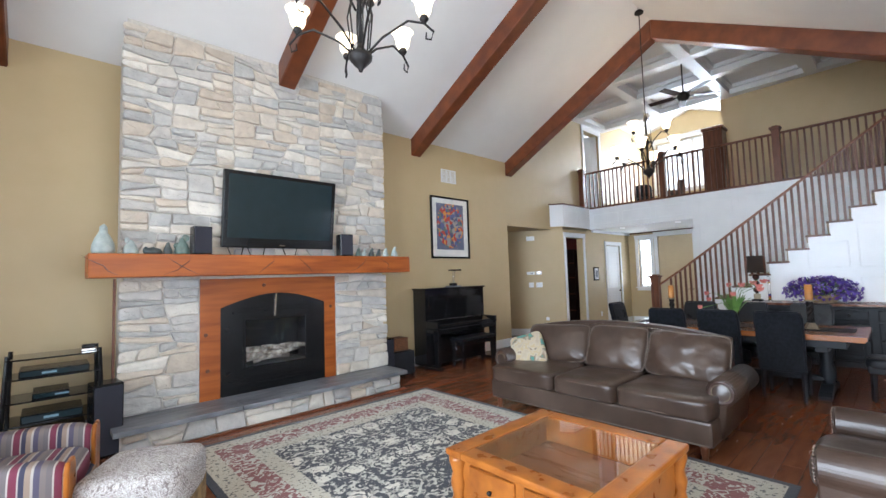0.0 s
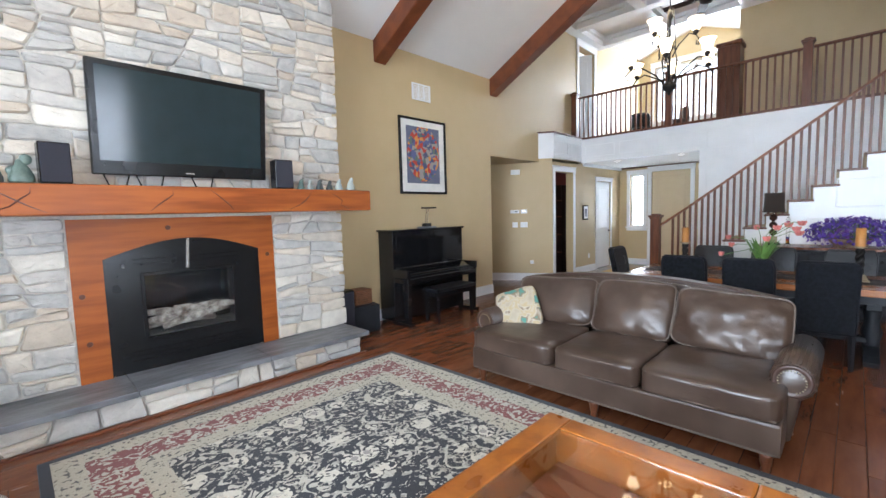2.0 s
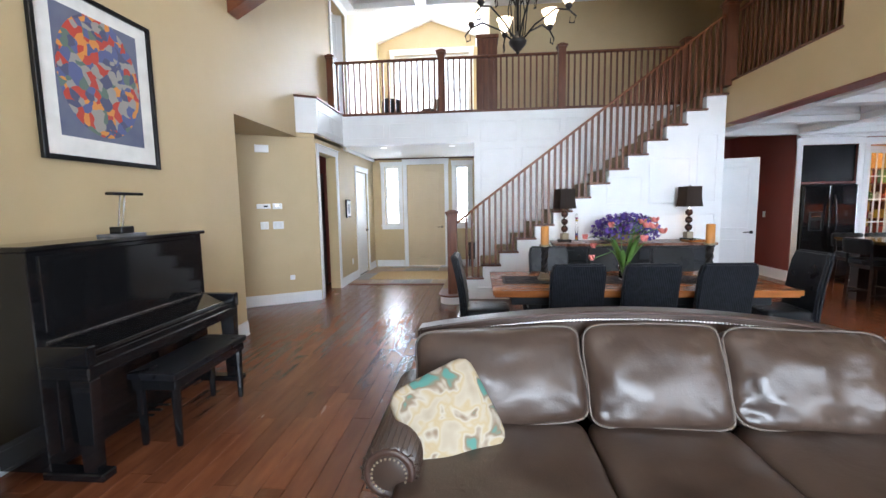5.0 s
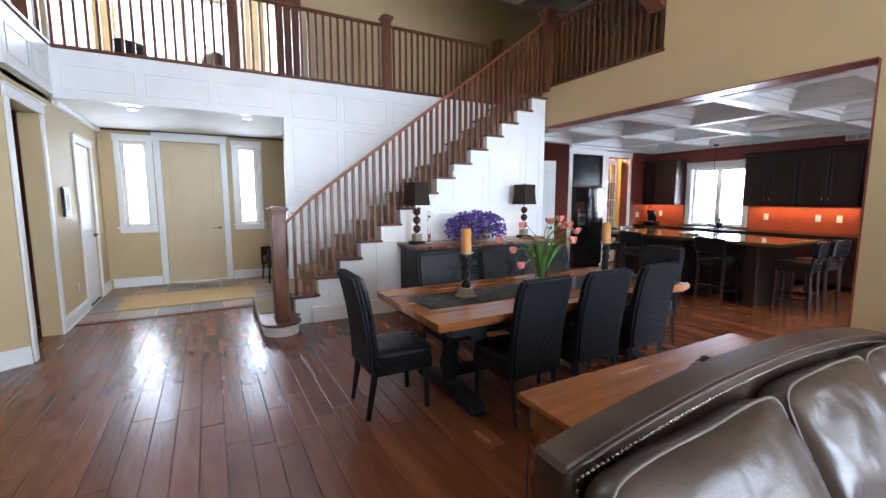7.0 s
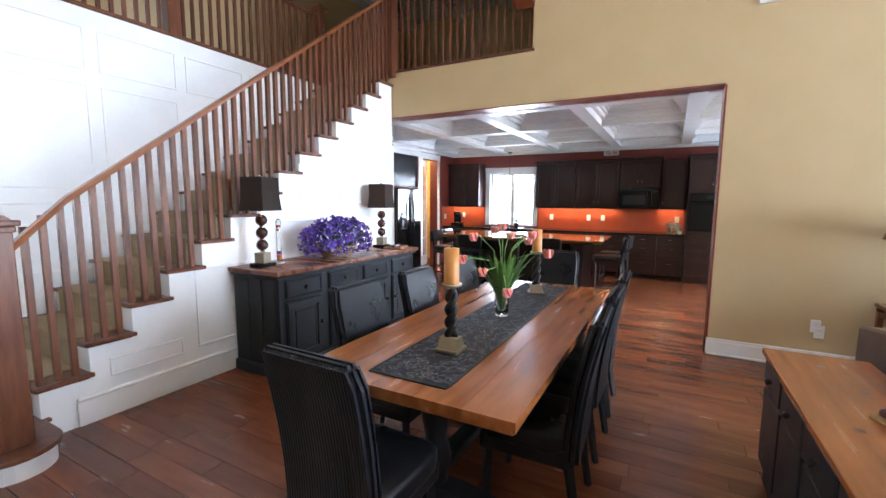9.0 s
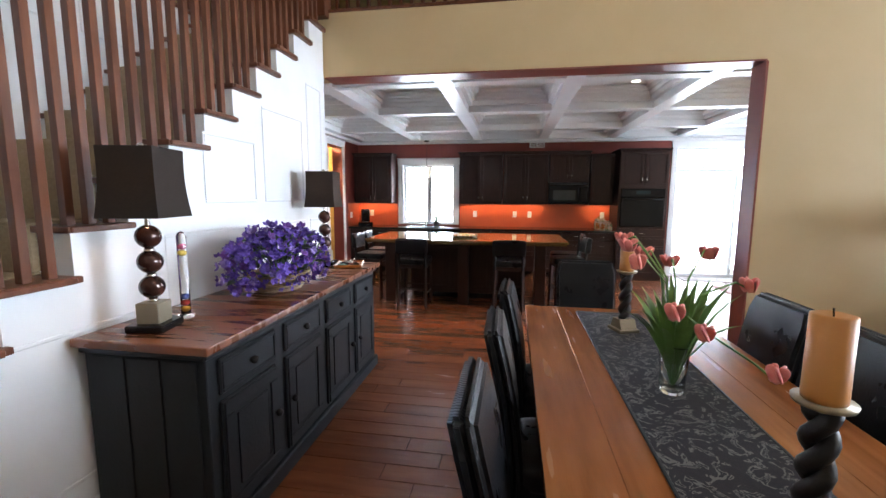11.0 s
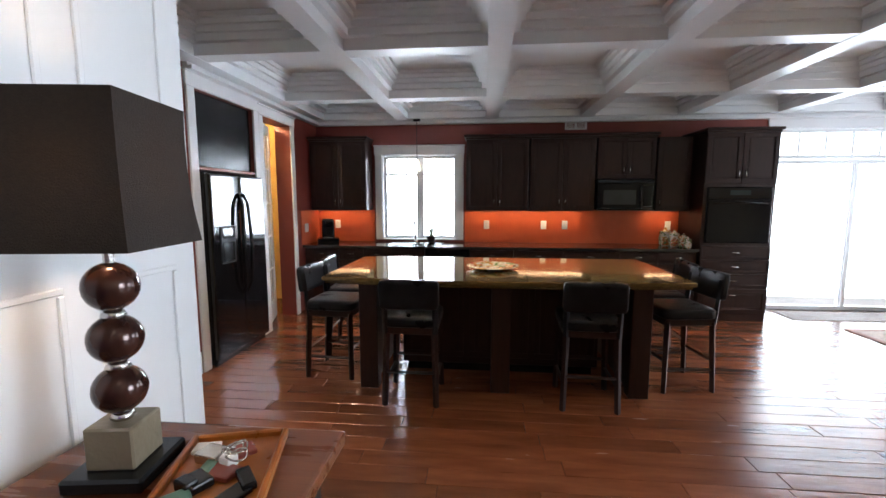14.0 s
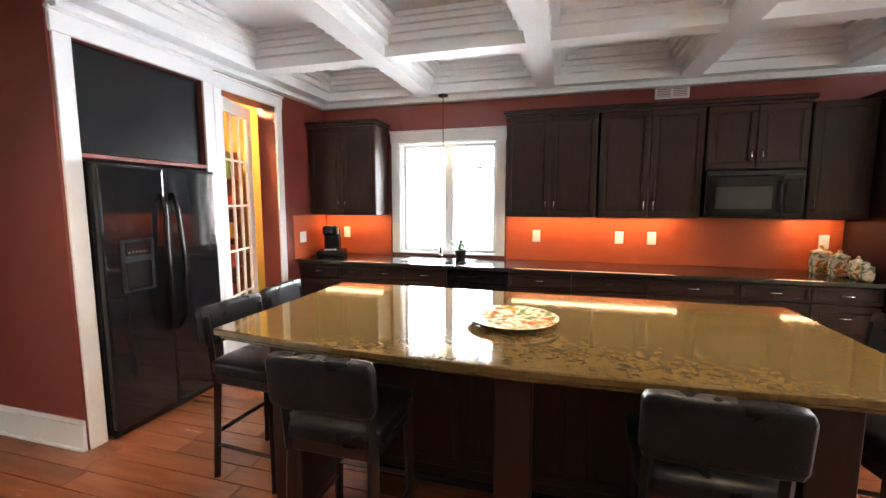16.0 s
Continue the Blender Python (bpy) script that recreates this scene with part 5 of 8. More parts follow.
def rug_mat(name, hx, hy, edge, band1, band2, field, motif):
    m = bpy.data.materials.new(name)
    m.use_nodes = True
    n, l = m.node_tree.nodes, m.node_tree.links
    p = n["Principled BSDF"]
    p.inputs["Roughness"].default_value = 0.95
    p.inputs["Sheen Weight"].default_value = 0.2
    tc = n.new("ShaderNodeTexCoord")
    sep = n.new("ShaderNodeSeparateXYZ")
    l.new(tc.outputs["Object"], sep.inputs[0])

    def math_(op, a, b=None):
        k = n.new("ShaderNodeMath")
        k.operation = op
        for i, v in enumerate((a, b)):
            if v is None:
                continue
            if isinstance(v, (int, float)):
                k.inputs[i].default_value = v
            else:
                l.new(v, k.inputs[i])
        return k.outputs[0]

    def mixc(f, a, b):
        k = n.new("ShaderNodeMixRGB")
        for i, v in ((0, f), (1, a), (2, b)):
            if isinstance(v, tuple):
                k.inputs[i].default_value = (*v, 1)
            else:
                l.new(v, k.inputs[i])
        return k.outputs[0]
    ax, ay = math_('ABSOLUTE', sep.outputs[0]), math_('ABSOLUTE', sep.outputs[1])
    d = math_('MINIMUM', math_('SUBTRACT', hx, ax), math_('SUBTRACT', hy, ay))
    # mirrored coordinates give the woven symmetry
    cmb = n.new("ShaderNodeCombineXYZ")
    l.new(ax, cmb.inputs[0])
    l.new(ay, cmb.inputs[1])

    def blotch(scale, thr, warp, detail=1.5):
        no = n.new("ShaderNodeTexNoise")
        no.inputs["Scale"].default_value = scale
        no.inputs["Detail"].default_value = detail
        no.inputs["Distortion"].default_value = warp
        l.new(cmb.outputs[0], no.inputs["Vector"])
        return math_('GREATER_THAN', no.outputs["Fac"], thr), no

    def flower(scale, r0, r1):
        vo = n.new("ShaderNodeTexVoronoi")
        vo.inputs["Scale"].default_value = scale
        vo.inputs["Randomness"].default_value = 0.55
        l.new(cmb.outputs[0], vo.inputs["Vector"])
        return math_('MULTIPLY', math_('LESS_THAN', vo.outputs["Distance"], r1), math_('GREATER_THAN', vo.outputs["Distance"], r0)), math_('LESS_THAN', vo.outputs["Distance"], r0)
    b1, _ = blotch(9, 0.55, 2.4)
    b1b, _ = blotch(22, 0.60, 1.0)
    ring, core = flower(4.2, 0.12, 0.36)
    leaf = math_('MULTIPLY', ring, blotch(22, 0.46, 1.0)[0])
    fld = mixc(b1, field, motif)
    fld = mixc(math_('MULTIPLY', b1b, 0.8), fld, tuple(c * 0.8 for c in motif))
    fld = mixc(leaf, fld, tuple(min(1, c * 1.25) for c in motif))
    fld = mixc(core, fld, (0.30, 0.27, 0.25))
    bb, _ = blotch(17, 0.53, 1.5)
    ring2, core2 = flower(5.5, 0.14, 0.33)
    red = mixc(bb, band2, motif)
    red = mixc(core2, red, (0.22, 0.06, 0.06))
    dots, _ = blotch(32, 0.60, 0.2)
    cream = mixc(dots, band1, (0.10, 0.09, 0.08))
    c = mixc(math_('GREATER_THAN', d, 0.06), edge, cream)
    c = mixc(math_('GREATER_THAN', d, 0.22), c, red)
    c = mixc(math_('GREATER_THAN', d, 0.45), c, cream)
    c = mixc(math_('GREATER_THAN', d, 0.60), c, fld)
    fine = n.new("ShaderNodeTexNoise")
    fine.inputs["Scale"].default_value = 140
    l.new(tc.outputs["Object"], fine.inputs["Vector"])
    hs = n.new("ShaderNodeHueSaturation")
    mr = n.new("ShaderNodeMapRange")
    mr.inputs["To Min"].default_value, mr.inputs["To Max"].default_value = 0.7, 1.3
    l.new(fine.outputs["Fac"], mr.inputs[0])
    l.new(mr.outputs[0], hs.inputs["Value"])
    l.new(c, hs.inputs["Color"])
    l.new(hs.outputs[0], p.inputs["Base Color"])
    bu = n.new("ShaderNodeBump")
    bu.inputs["Strength"].default_value = 0.5
    bu.inputs["Distance"].default_value = 0.004
    l.new(fine.outputs["Fac"], bu.inputs["Height"])
    l.new(bu.outputs[0], p.inputs["Normal"])
    return m


rug = thing("area_rug", "black, cream and red floral woven area rug on the hardwood", "rug", pose(3.08, 2.86, 0.0))
part("carpet", box(-1.49, 1.49, -2.03, 2.03, 0.0005, 0.011, 0.004), rug_mat("floral_rug_wool", 1.49, 2.03, (0.012, 0.013, 0.022), (0.44, 0.40, 0.31), (0.19, 0.05, 0.045), (0.014, 0.015, 0.022), (0.46, 0.43, 0.36)), rug)

# ==== striped armchair and ottoman ====


def stripe_mat():
    m = bpy.data.materials.new("striped_upholstery")
    m.use_nodes = True
    n, l = m.node_tree.nodes, m.node_tree.links
    p = n["Principled BSDF"]
    p.inputs["Roughness"].default_value = 0.85
    tc = n.new("ShaderNodeTexCoord")
    sep = n.new("ShaderNodeSeparateXYZ")
    l.new(tc.outputs["Object"], sep.inputs[0])
    fr = n.new("ShaderNodeMath")
    fr.operation = 'MULTIPLY'
    fr.inputs[1].default_value = 5.6
    l.new(sep.outputs[0], fr.inputs[0])
    f2 = n.new("ShaderNodeMath")
    f2.operation = 'FRACT'
    l.new(fr.outputs[0], f2.inputs[0])
    cr = n.new("ShaderNodeValToRGB")
    cr.color_ramp.interpolation = 'CONSTANT'
    e = cr.color_ramp.elements
    cols = [(0.14, 0.12, 0.12), (0.40, 0.36, 0.32), (0.15, 0.025, 0.05), (0.36, 0.32, 0.28), (0.04, 0.04, 0.07), (0.27, 0.20, 0.15), (0.38, 0.34, 0.30), (0.08, 0.07, 0.11), (0.17, 0.14, 0.13)]
    ps = [0.0, 0.14, 0.18, 0.36, 0.40, 0.52, 0.66, 0.72, 0.86]
    e[0].color = (*cols[0], 1)
    e[1].position, e[1].color = ps[1], (*cols[1], 1)
    for q, c in zip(ps[2:], cols[2:]):
        k = e.new(q)
        k.color = (*c, 1)
    l.new(f2.outputs[0], cr.inputs[0])
    l.new(cr.outputs[0], p.inputs["Base Color"])
    return m


M_stripe = stripe_mat()
ac = thing("striped_armchair", "striped fabric armchair with wooden arm fronts", "armchair", pose(0.42, 3.95, 0, 0, 0, -12))
part("base", box(-0.42, 0.46, -0.36, 0.36, 0.12, 0.34, 0.02), M_stripe, ac)
part("seat_cushion", cushion(0.80, 0.62, 0.18, 5, 8, 0.1), M_stripe, ac, smooth=True).location = (0.05, 0, 0.32)
part("backrest", cushion(0.22, 0.80, 0.72, 4, 8), M_stripe, ac, smooth=True).matrix_basis = pose(-0.42, 0, 0.3, 0, -10, 0)
for s in (-1, 1):
    part("arm", cushion(0.90, 0.17, 0.30, 4, 8), M_stripe, ac, smooth=True).location = (0.0, s * 0.38, 0.32)
    part("arm_front", prism([(s * 0.30, 0.0), (s * 0.46, 0.0), (s * 0.47, 0.55), (s * 0.44, 0.60), (s * 0.32, 0.60), (s * 0.29, 0.55)], "x", 0.43, 0.455, 0.008), M_coffee, ac)
M_paisley = pattern_mat("paisley_upholstery", [(0.17, 0.14, 0.13), (0.52, 0.49, 0.45), (0.22, 0.18, 0.17), (0.55, 0.52, 0.48), (0.20, 0.17, 0.16), (0.50, 0.46, 0.42)], 22, warp=0.5)
ot = thing("ottoman", "paisley upholstered ottoman with gold skirt", "ottoman", pose(1.14, 3.58, 0, 0, 0, -30) @ Matrix.Diagonal((1.12, 1.12, 1.05, 1)))
part("cushion", cushion(0.52, 0.52, 0.26, 6, 9, 0.05), M_paisley, ot, smooth=True).location = (0, 0, 0.18)
part("skirt", box(-0.245, 0.245, -0.245, 0.245, 0.06, 0.24, 0.02, seg=2), mat("gold_brocade", (0.30, 0.19, 0.08), 0.8, col2=(0.14, 0.08, 0.03), scale=22, bump=0.4), ot)
for x in (-1, 1):
    for y in (-1, 1):
        part("foot", lathe([(0.02, 0), (0.03, 0.03), (0.025, 0.07)], 10, pose(x * 0.2, y * 0.2, 0)), M_rail, ot)

# ==== sofa table ====
st = thing("sofa_table", "knotty wood console table with black drawers behind the sofa", "console table", pose(5.91, 2.53, 0))
part("tabletop", box(-0.225, 0.225, -0.81, 0.81, 0.715, 0.745, 0.006, seg=2), M_table, st)
part("body", box(-0.20, 0.19, -0.77, 0.77, 0.10, 0.714, 0.004), M_sidetop, st)
part("plinth", box(-0.19, 0.18, -0.75, 0.75, 0.0, 0.10), M_bpaint, st)
for i in range(4):
    y = -0.585 + i * 0.39
    d = part("drawer", box(0.19, 0.212, y - 0.18, y + 0.18, 0.56, 0.70, 0.006), M_bpaint, st)
    part("knob", lathe([(0.008, 0), (0.017, 0.014), (0.014, 0.025), (0.0001, 0.028)], 10, pose(0.212, y, 0.63, 0, 90)), M_iron, d, "", True)
    part("door_panel", box(0.19, 0.207, y - 0.18, y + 0.18, 0.12, 0.54, 0.006), M_bpaint, st)
for kx, ky in ((-0.1, 0.5), (0.08, 0.1), (-0.05, -0.3), (0.12, 0.66), (0.02, -0.6)):
    part("knot", lathe([(0.0001, 0), (0.018, 0), (0.0001, 0.0012)], 10, pose(kx, ky, 0.745)), M_knot, st)
bl = thing("wooden_balls", "pyramid of wooden balls on a small gold tray", "ornament", pose(5.83, 2.53, 0.746, 0, 0, 20))
part("tray", box(-0.075, 0.075, -0.075, 0.075, 0, 0.012, 0.004), mat("gilt_tray", (0.42, 0.27, 0.10), 0.4, metal=0.3), bl)
M_ball = mat("turned_ball_wood", (0.16, 0.055, 0.035), 0.3, col2=(0.05, 0.015, 0.02), scale=9)
M_ball2 = mat("pale_ball_wood", (0.34, 0.20, 0.11), 0.3)
r = 0.021
for lv, k in ((0, 3), (1, 2), (2, 1)):
    for i in range(k):
        for j in range(k):
            s = bmesh.new()
            bmesh.ops.create_icosphere(s, subdivisions=2, radius=r)
            ob = part("ball", s, M_ball2 if (i + j + lv) % 3 == 0 else M_ball, bl, smooth=True)
            ob.location = ((i - (k - 1) / 2) * 2 * r, (j - (k - 1) / 2) * 2 * r, 0.012 + r + lv * r * 1.42)


# ==== chandeliers and fan ====
M_shade = glow("frosted_glass_shade", (1.0, 0.82, 0.56), 4.2)


def chandelier(m, label, drop, arms1=6, arms2=3, lit=True):
    """Origin at the lower tip."""
    th = thing("chandelier", label, "chandelier", m)
    part("bowl", lathe([(0.0001, 0), (0.015, 0.01), (0.02, 0.03), (0.05, 0.06), (0.085, 0.10), (0.09, 0.13), (0.055, 0.16), (0.03, 0.19), (0.02, 0.22)], 18), M_iron, th, smooth=True)
    part("stem", lathe([(0.014, 0.2), (0.014, 0.55), (0.05, 0.60), (0.014, 0.64), (0.014, 0.95), (0.035, 0.98), (0.02, 1.05), (0.008, 1.08)], 12), M_iron, th, smooth=True)
    part("chain", tube([(0, 0, 1.05), (0.006, 0.004, 1.4), (-0.005, 0.0, (1.4 + drop) / 2), (0, 0, drop - 0.03)], 0.008, 6), M_iron, th)
    part("canopy", lathe([(0.07, drop - 0.05), (0.075, drop - 0.02), (0.05, drop)], 16), M_iron, th)
    for tier, (n, R, z, ph) in enumerate(((arms1, 0.49, 0.32, 0.2), (arms2, 0.29, 0.68, 0.7))):
        for i in range(n):
            a = ph + 2 * math.pi * i / n
            ca, sa = math.cos(a), math.sin(a)
            prof = [(0.03, z - 0.20), (R * 0.35, z - 0.06), (R * 0.75, z + 0.05), (R, z + 0.02), (R * 1.14, z - 0.05), (R * 1.10, z - 0.11), (R * 1.02, z - 0.10), (R * 1.03, z - 0.05)]
            part("arm", tube([(ca * q, sa * q, h) for q, h in prof], [0.009] * 5 + [0.008, 0.007, 0.005], 7), M_iron, th, smooth=True)
            part("stay", tube([(ca * 0.035, sa * 0.035, z + 0.40), (ca * R * 0.2, sa * R * 0.2, z + 0.12), (ca * 0.07, sa * 0.07, z - 0.14)], 0.006, 6), M_iron, th, smooth=True)
            x, y = ca * R, sa * R
            part("cup", lathe([(0.012, z + 0.02), (0.035, z + 0.05), (0.03, z + 0.075)], 12, Matrix.Translation((x, y, 0))), M_iron, th, smooth=True)
            sh = lathe([(0.035, z + 0.075), (0.055, z + 0.11), (0.062, z + 0.16), (0.075, z + 0.20), (0.092, z + 0.22)], 16, Matrix.Translation((x, y, 0)))
            top = max(sh.faces, key=lambda f: f.calc_center_median().z)
            bmesh.ops.delete(sh, geom=[top], context='FACES_ONLY')
            part("shade", sh, M_shade, th, "frosted glowing glass bell shade", True)
    return th


chandelier(pose(2.35, 2.9, 3.1), "wrought-iron chandelier with frosted glass bell shades over the rug", RIDGE - 3.1)
chandelier(pose(7.75, 2.92, 3.03), "wrought-iron chandelier with lit bell shades over the dining table", RIDGE - 3.03)
bulb("chandelier_bulb", 2.35, 2.9, 4.15, 25, size=0.15)
bulb("chandelier_bulb", 7.75, 2.92, 4.1, 25, size=0.15)
fan = thing("ceiling_fan", "dark bronze ceiling fan with five wooden blades", "ceiling fan", pose(10.3, 3.1, 5.15))
part("motor", lathe([(0.03, -0.1), (0.09, -0.07), (0.12, 0.0), (0.11, 0.06), (0.04, 0.1)], 18), M_iron, fan, smooth=True)
part("rod", lathe([(0.014, 0.1), (0.014, COFF - 5.15 - 0.04)], 8), M_iron, fan)
part("canopy", lathe([(0.05, COFF - 5.15 - 0.08), (0.07, COFF - 5.15)], 12), M_iron, fan)
for i in range(5):
    a = 360 / 5 * i + 20
    part("blade", box(0.18, 0.68, -0.07, 0.07, -0.004, 0.006, 0.003, m=pose(0, 0, 0.02, 8, 0, 0)), M_cab, fan).matrix_basis = pose(0, 0, 0, 0, 0, a)
    part("blade_iron", box(0.10, 0.22, -0.02, 0.02, 0.008, 0.022, 0.003), M_iron, fan).matrix_basis = pose(0, 0, 0, 0, 0, a)


# ==== staircase ====
RISE, RUN = 0.213, 0.2805


def nose(n):
    return 3.93 if n == 1 else 3.575 - (n - 2) * RUN


def top(n):
    return 0.142 + RISE * (n - 1) if n > 0 else 0.0


stairs = tagged(new("staircase"), "oak staircase with beige carpet runner and white panelled side", "staircase", kind="structure")
M_carpet = mat("beige_carpet", (0.36, 0.27, 0.16), 0.95, col2=(0.29, 0.21, 0.12), scale=60, bump=0.8, bscale=220)
for n in range(1, 16):
    y0, y1 = nose(n), nose(n + 1)
    z, zb = top(n), top(n - 1)
    xa = XS
    part("riser", box(xa + 0.121, XB, y0 - 0.045, y0 - 0.03, zb, z - 0.03), M_white, stairs)
    if n > 1:
        part("tread", box(xa - 0.03, XB, y1 - 0.045, y0, z - 0.03, z, 0.008, seg=2), M_rail, stairs, "dark oak tread")
        part("tread_return", box(xa - 0.045, xa - 0.031, y1 - 0.01, y0 - 0.004, z - 0.028, z - 0.002, 0.005), M_rail, stairs)
    rn = bmesh.new()
    add_box(rn, xa + 0.16, XB - 0.14, y1 - 0.03, y0 + 0.006, z, z + 0.012, 0.005)
    add_box(rn, xa + 0.16, XB - 0.14, y0 - 0.028, y0 + 0.008, zb + 0.012, z + 0.004, 0.006)
    part("carpet_runner", rn, M_carpet, stairs)
# starting step with round end
out = [(XB, 3.5), (XB, 3.93), (9.92, 3.97)]
for i in range(0, 13):
    a = math.radians(90 + i * 15)
    out.append((9.89 + 0.22 * math.cos(a), 3.75 + 0.22 * math.sin(a)))
out += [(XS - 0.03, 3.53), (XS - 0.03, 3.5)]
part("starting_tread", prism(out, "z", 0.115, 0.142, 0.006), M_rail, stairs)
ctr = Vector((10.3, 3.5))
part("starting_riser", prism([(min(x, XB), y) if x > 10.5 else (9.89 + (x - 9.89) * 0.86, 3.75 + (y - 3.75) * 0.86) for x, y in out], "z", 0.0, 0.115), M_white, stairs)
# white side wall under the stair, following the steps
bm = bmesh.new()
for n in range(2, 16):
    add_box(bm, XS, XS + 0.12, max(nose(n + 1) - 0.03, YR + 0.001), nose(n) - 0.03, 0.0, top(n) - 0.031)
add_box(bm, XS, XS + 0.12, nose(2) - 0.03, 3.62, 0.0, top(1) - 0.03)
part("stringer_wall", bm, M_white, stairs, "white painted panelled stair side")


def panel(b, plane, pos, u0, u1, z0, z1, w=0.022, d=0.012, out=-1):
    """A raised rectangular moulding on a wall plane."""
    for a in ((u0, u1, z0, z0 + w), (u0, u1, z1 - w, z1), (u0, u0 + w, z0 + w, z1 - w), (u1 - w, u1, z0 + w, z1 - w)):
        lo, hi = sorted((pos, pos + out * d))
        if plane == "x":
            add_box(b, lo, hi, a[0], a[1], a[2], a[3], 0.004)
        else:
            add_box(b, a[0], a[1], lo, hi, a[2], a[3], 0.004)


for u0, u1, z0, z1 in ((2.62, 3.15, 0.28, 0.42), (1.82, 2.50, 0.30, 0.98), (0.80, 1.66, 0.30, 1.34), (0.09, 0.70, 0.30, 1.34), (-0.29, 0.0, 0.30, 1.34), (0.80, 1.33, 1.50, 1.93), (0.09, 0.70, 1.50, 2.2), (-0.29, 0.0, 1.50, 2.54)):
    b = bmesh.new()
    panel(b, "x", XS, u0, u1, z0, z1, 0.02, 0.007)
    part("panel_moulding", b, M_white, stairs)
b = bmesh.new()
add_box(b, XS - 0.02, XS, YR + 0.002, 3.36, 0, 0.17, 0.004)
add_box(b, XS - 0.028, XS, YR + 0.002, 3.36, 0.17, 0.20, 0.008)
part("skirting", b, M_white, stairs)
# panelling of the tall white wall behind the stair and of the balcony front
pw = tagged(new("wall_panelling"), "white raised-panel wainscot above the staircase", "panelling", kind="structure")
for u0, u1, z0, z1 in ((2.62, 3.28, 2.70, 3.08), (1.82, 2.52, 2.70, 3.08), (1.02, 1.72, 2.70, 3.08), (0.22, 0.92, 2.70, 3.08),
                       (2.62, 3.28, 1.64, 2.58), (1.82, 2.52, 1.84, 2.58), (2.62, 3.28, 0.9, 1.52), (4.30, 5.0, 2.80, 3.08), (3.50, 4.2, 2.80, 3.08), (5.10, 5.8, 2.80, 3.08)):
    b = bmesh.new()
    panel(b, "x", XB, u0, u1, z0, z1, 0.018, 0.010)
    part("panel_moulding", b, M_white, pw)
for u0, u1 in ((10.1, 10.65), (10.75, 11.3)):
    b = bmesh.new()
    panel(b, "y", 5.89, u0, u1, 2.82, 3.1, 0.018, 0.010)
    part("panel_moulding", b, M_white, pw)


def newel(m, h, w=0.14, label="square oak newel post with a capped top", base=0.0):
    th = thing("newel_post", label, "newel post", m, "newel posts")
    part("shaft", box(-w / 2, w / 2, -w / 2, w / 2, 0, h - 0.05, 0.006), M_rail, th)
    part("collar", box(-w / 2 - 0.012, w / 2 + 0.012, -w / 2 - 0.012, w / 2 + 0.012, h - 0.085, h - 0.05, 0.006), M_rail, th)
    part("cap", box(-w / 2 - 0.03, w / 2 + 0.03, -w / 2 - 0.03, w / 2 + 0.03, h - 0.05, h - 0.015, 0.01, seg=2), M_rail, th)
    part("cap_top", prism([(-w / 2, h - 0.015), (w / 2, h - 0.015), (w * 0.3, h + 0.01), (-w * 0.3, h + 0.01)], "x", -w / 2, w / 2), M_rail, th)
    if base:
        part("plinth", box(-w / 2 - 0.015, w / 2 + 0.015, -w / 2 - 0.015, w / 2 + 0.015, 0, base, 0.006), M_rail, th)
    return th


newel(pose(9.90, 3.74, 0.142), 1.31, 0.15)
newel(pose(XS + 0.02, YR + 0.02, UP - 0.02), 1.22, 0.16)
for y in (6.09, 3.99, 1.80, -0.36):
    newel(pose(XB + 0.05, y, UP + 0.02), 1.12, 0.13)

hr = tagged(new("stair_railing"), "oak stair handrail with square balusters", "railing", kind="structure")


def rail_z(y):
    return 1.374 + (3.534 - y) * 0.745


bal = part("baluster", box(-0.018, 0.018, -0.018, 0.018, 0, 1, 0.002), M_rail, hr)
first = True
for n in range(2, 16):
    for k in (0.05, 0.143, 0.237):
        y = nose(n) - k
        if n == 2 and k < 0.06:
            pass
        m = pose(XS + 0.03, y, top(n)) @ Matrix.Diagonal((1, 1, rail_z(y) - top(n), 1))
        if first:
            bal.matrix_basis = m
            first = False
        else:
            again(bal, "baluster", m, hr)
y0, y1 = 3.68, YR + 0.05
prof = [(-0.032, -0.022), (0.032, -0.022), (0.036, 0.0), (0.030, 0.022), (-0.030, 0.022), (-0.036, 0.0)]
b = bmesh.new()
ra = [b.verts.new((9.93 + px, y0, rail_z(y0) - 0.02 + pz)) for px, pz in prof]
rb = [b.verts.new((XS + 0.03 + px, 3.3, rail_z(3.3) + pz)) for px, pz in prof]
rc = [b.verts.new((XS + 0.03 + px, y1, rail_z(y1) + pz)) for px, pz in prof]
for p_, q_ in ((ra, rb), (rb, rc)):
    for i in range(6):
        b.faces.new((p_[i], p_[(i + 1) % 6], q_[(i + 1) % 6], q_[i]))
b.faces.new(ra)
b.faces.new(list(reversed(rc)))
bmesh.ops.recalc_face_normals(b, faces=b.faces)
part("handrail", b, M_handrail, hr, "warm oak handrail")


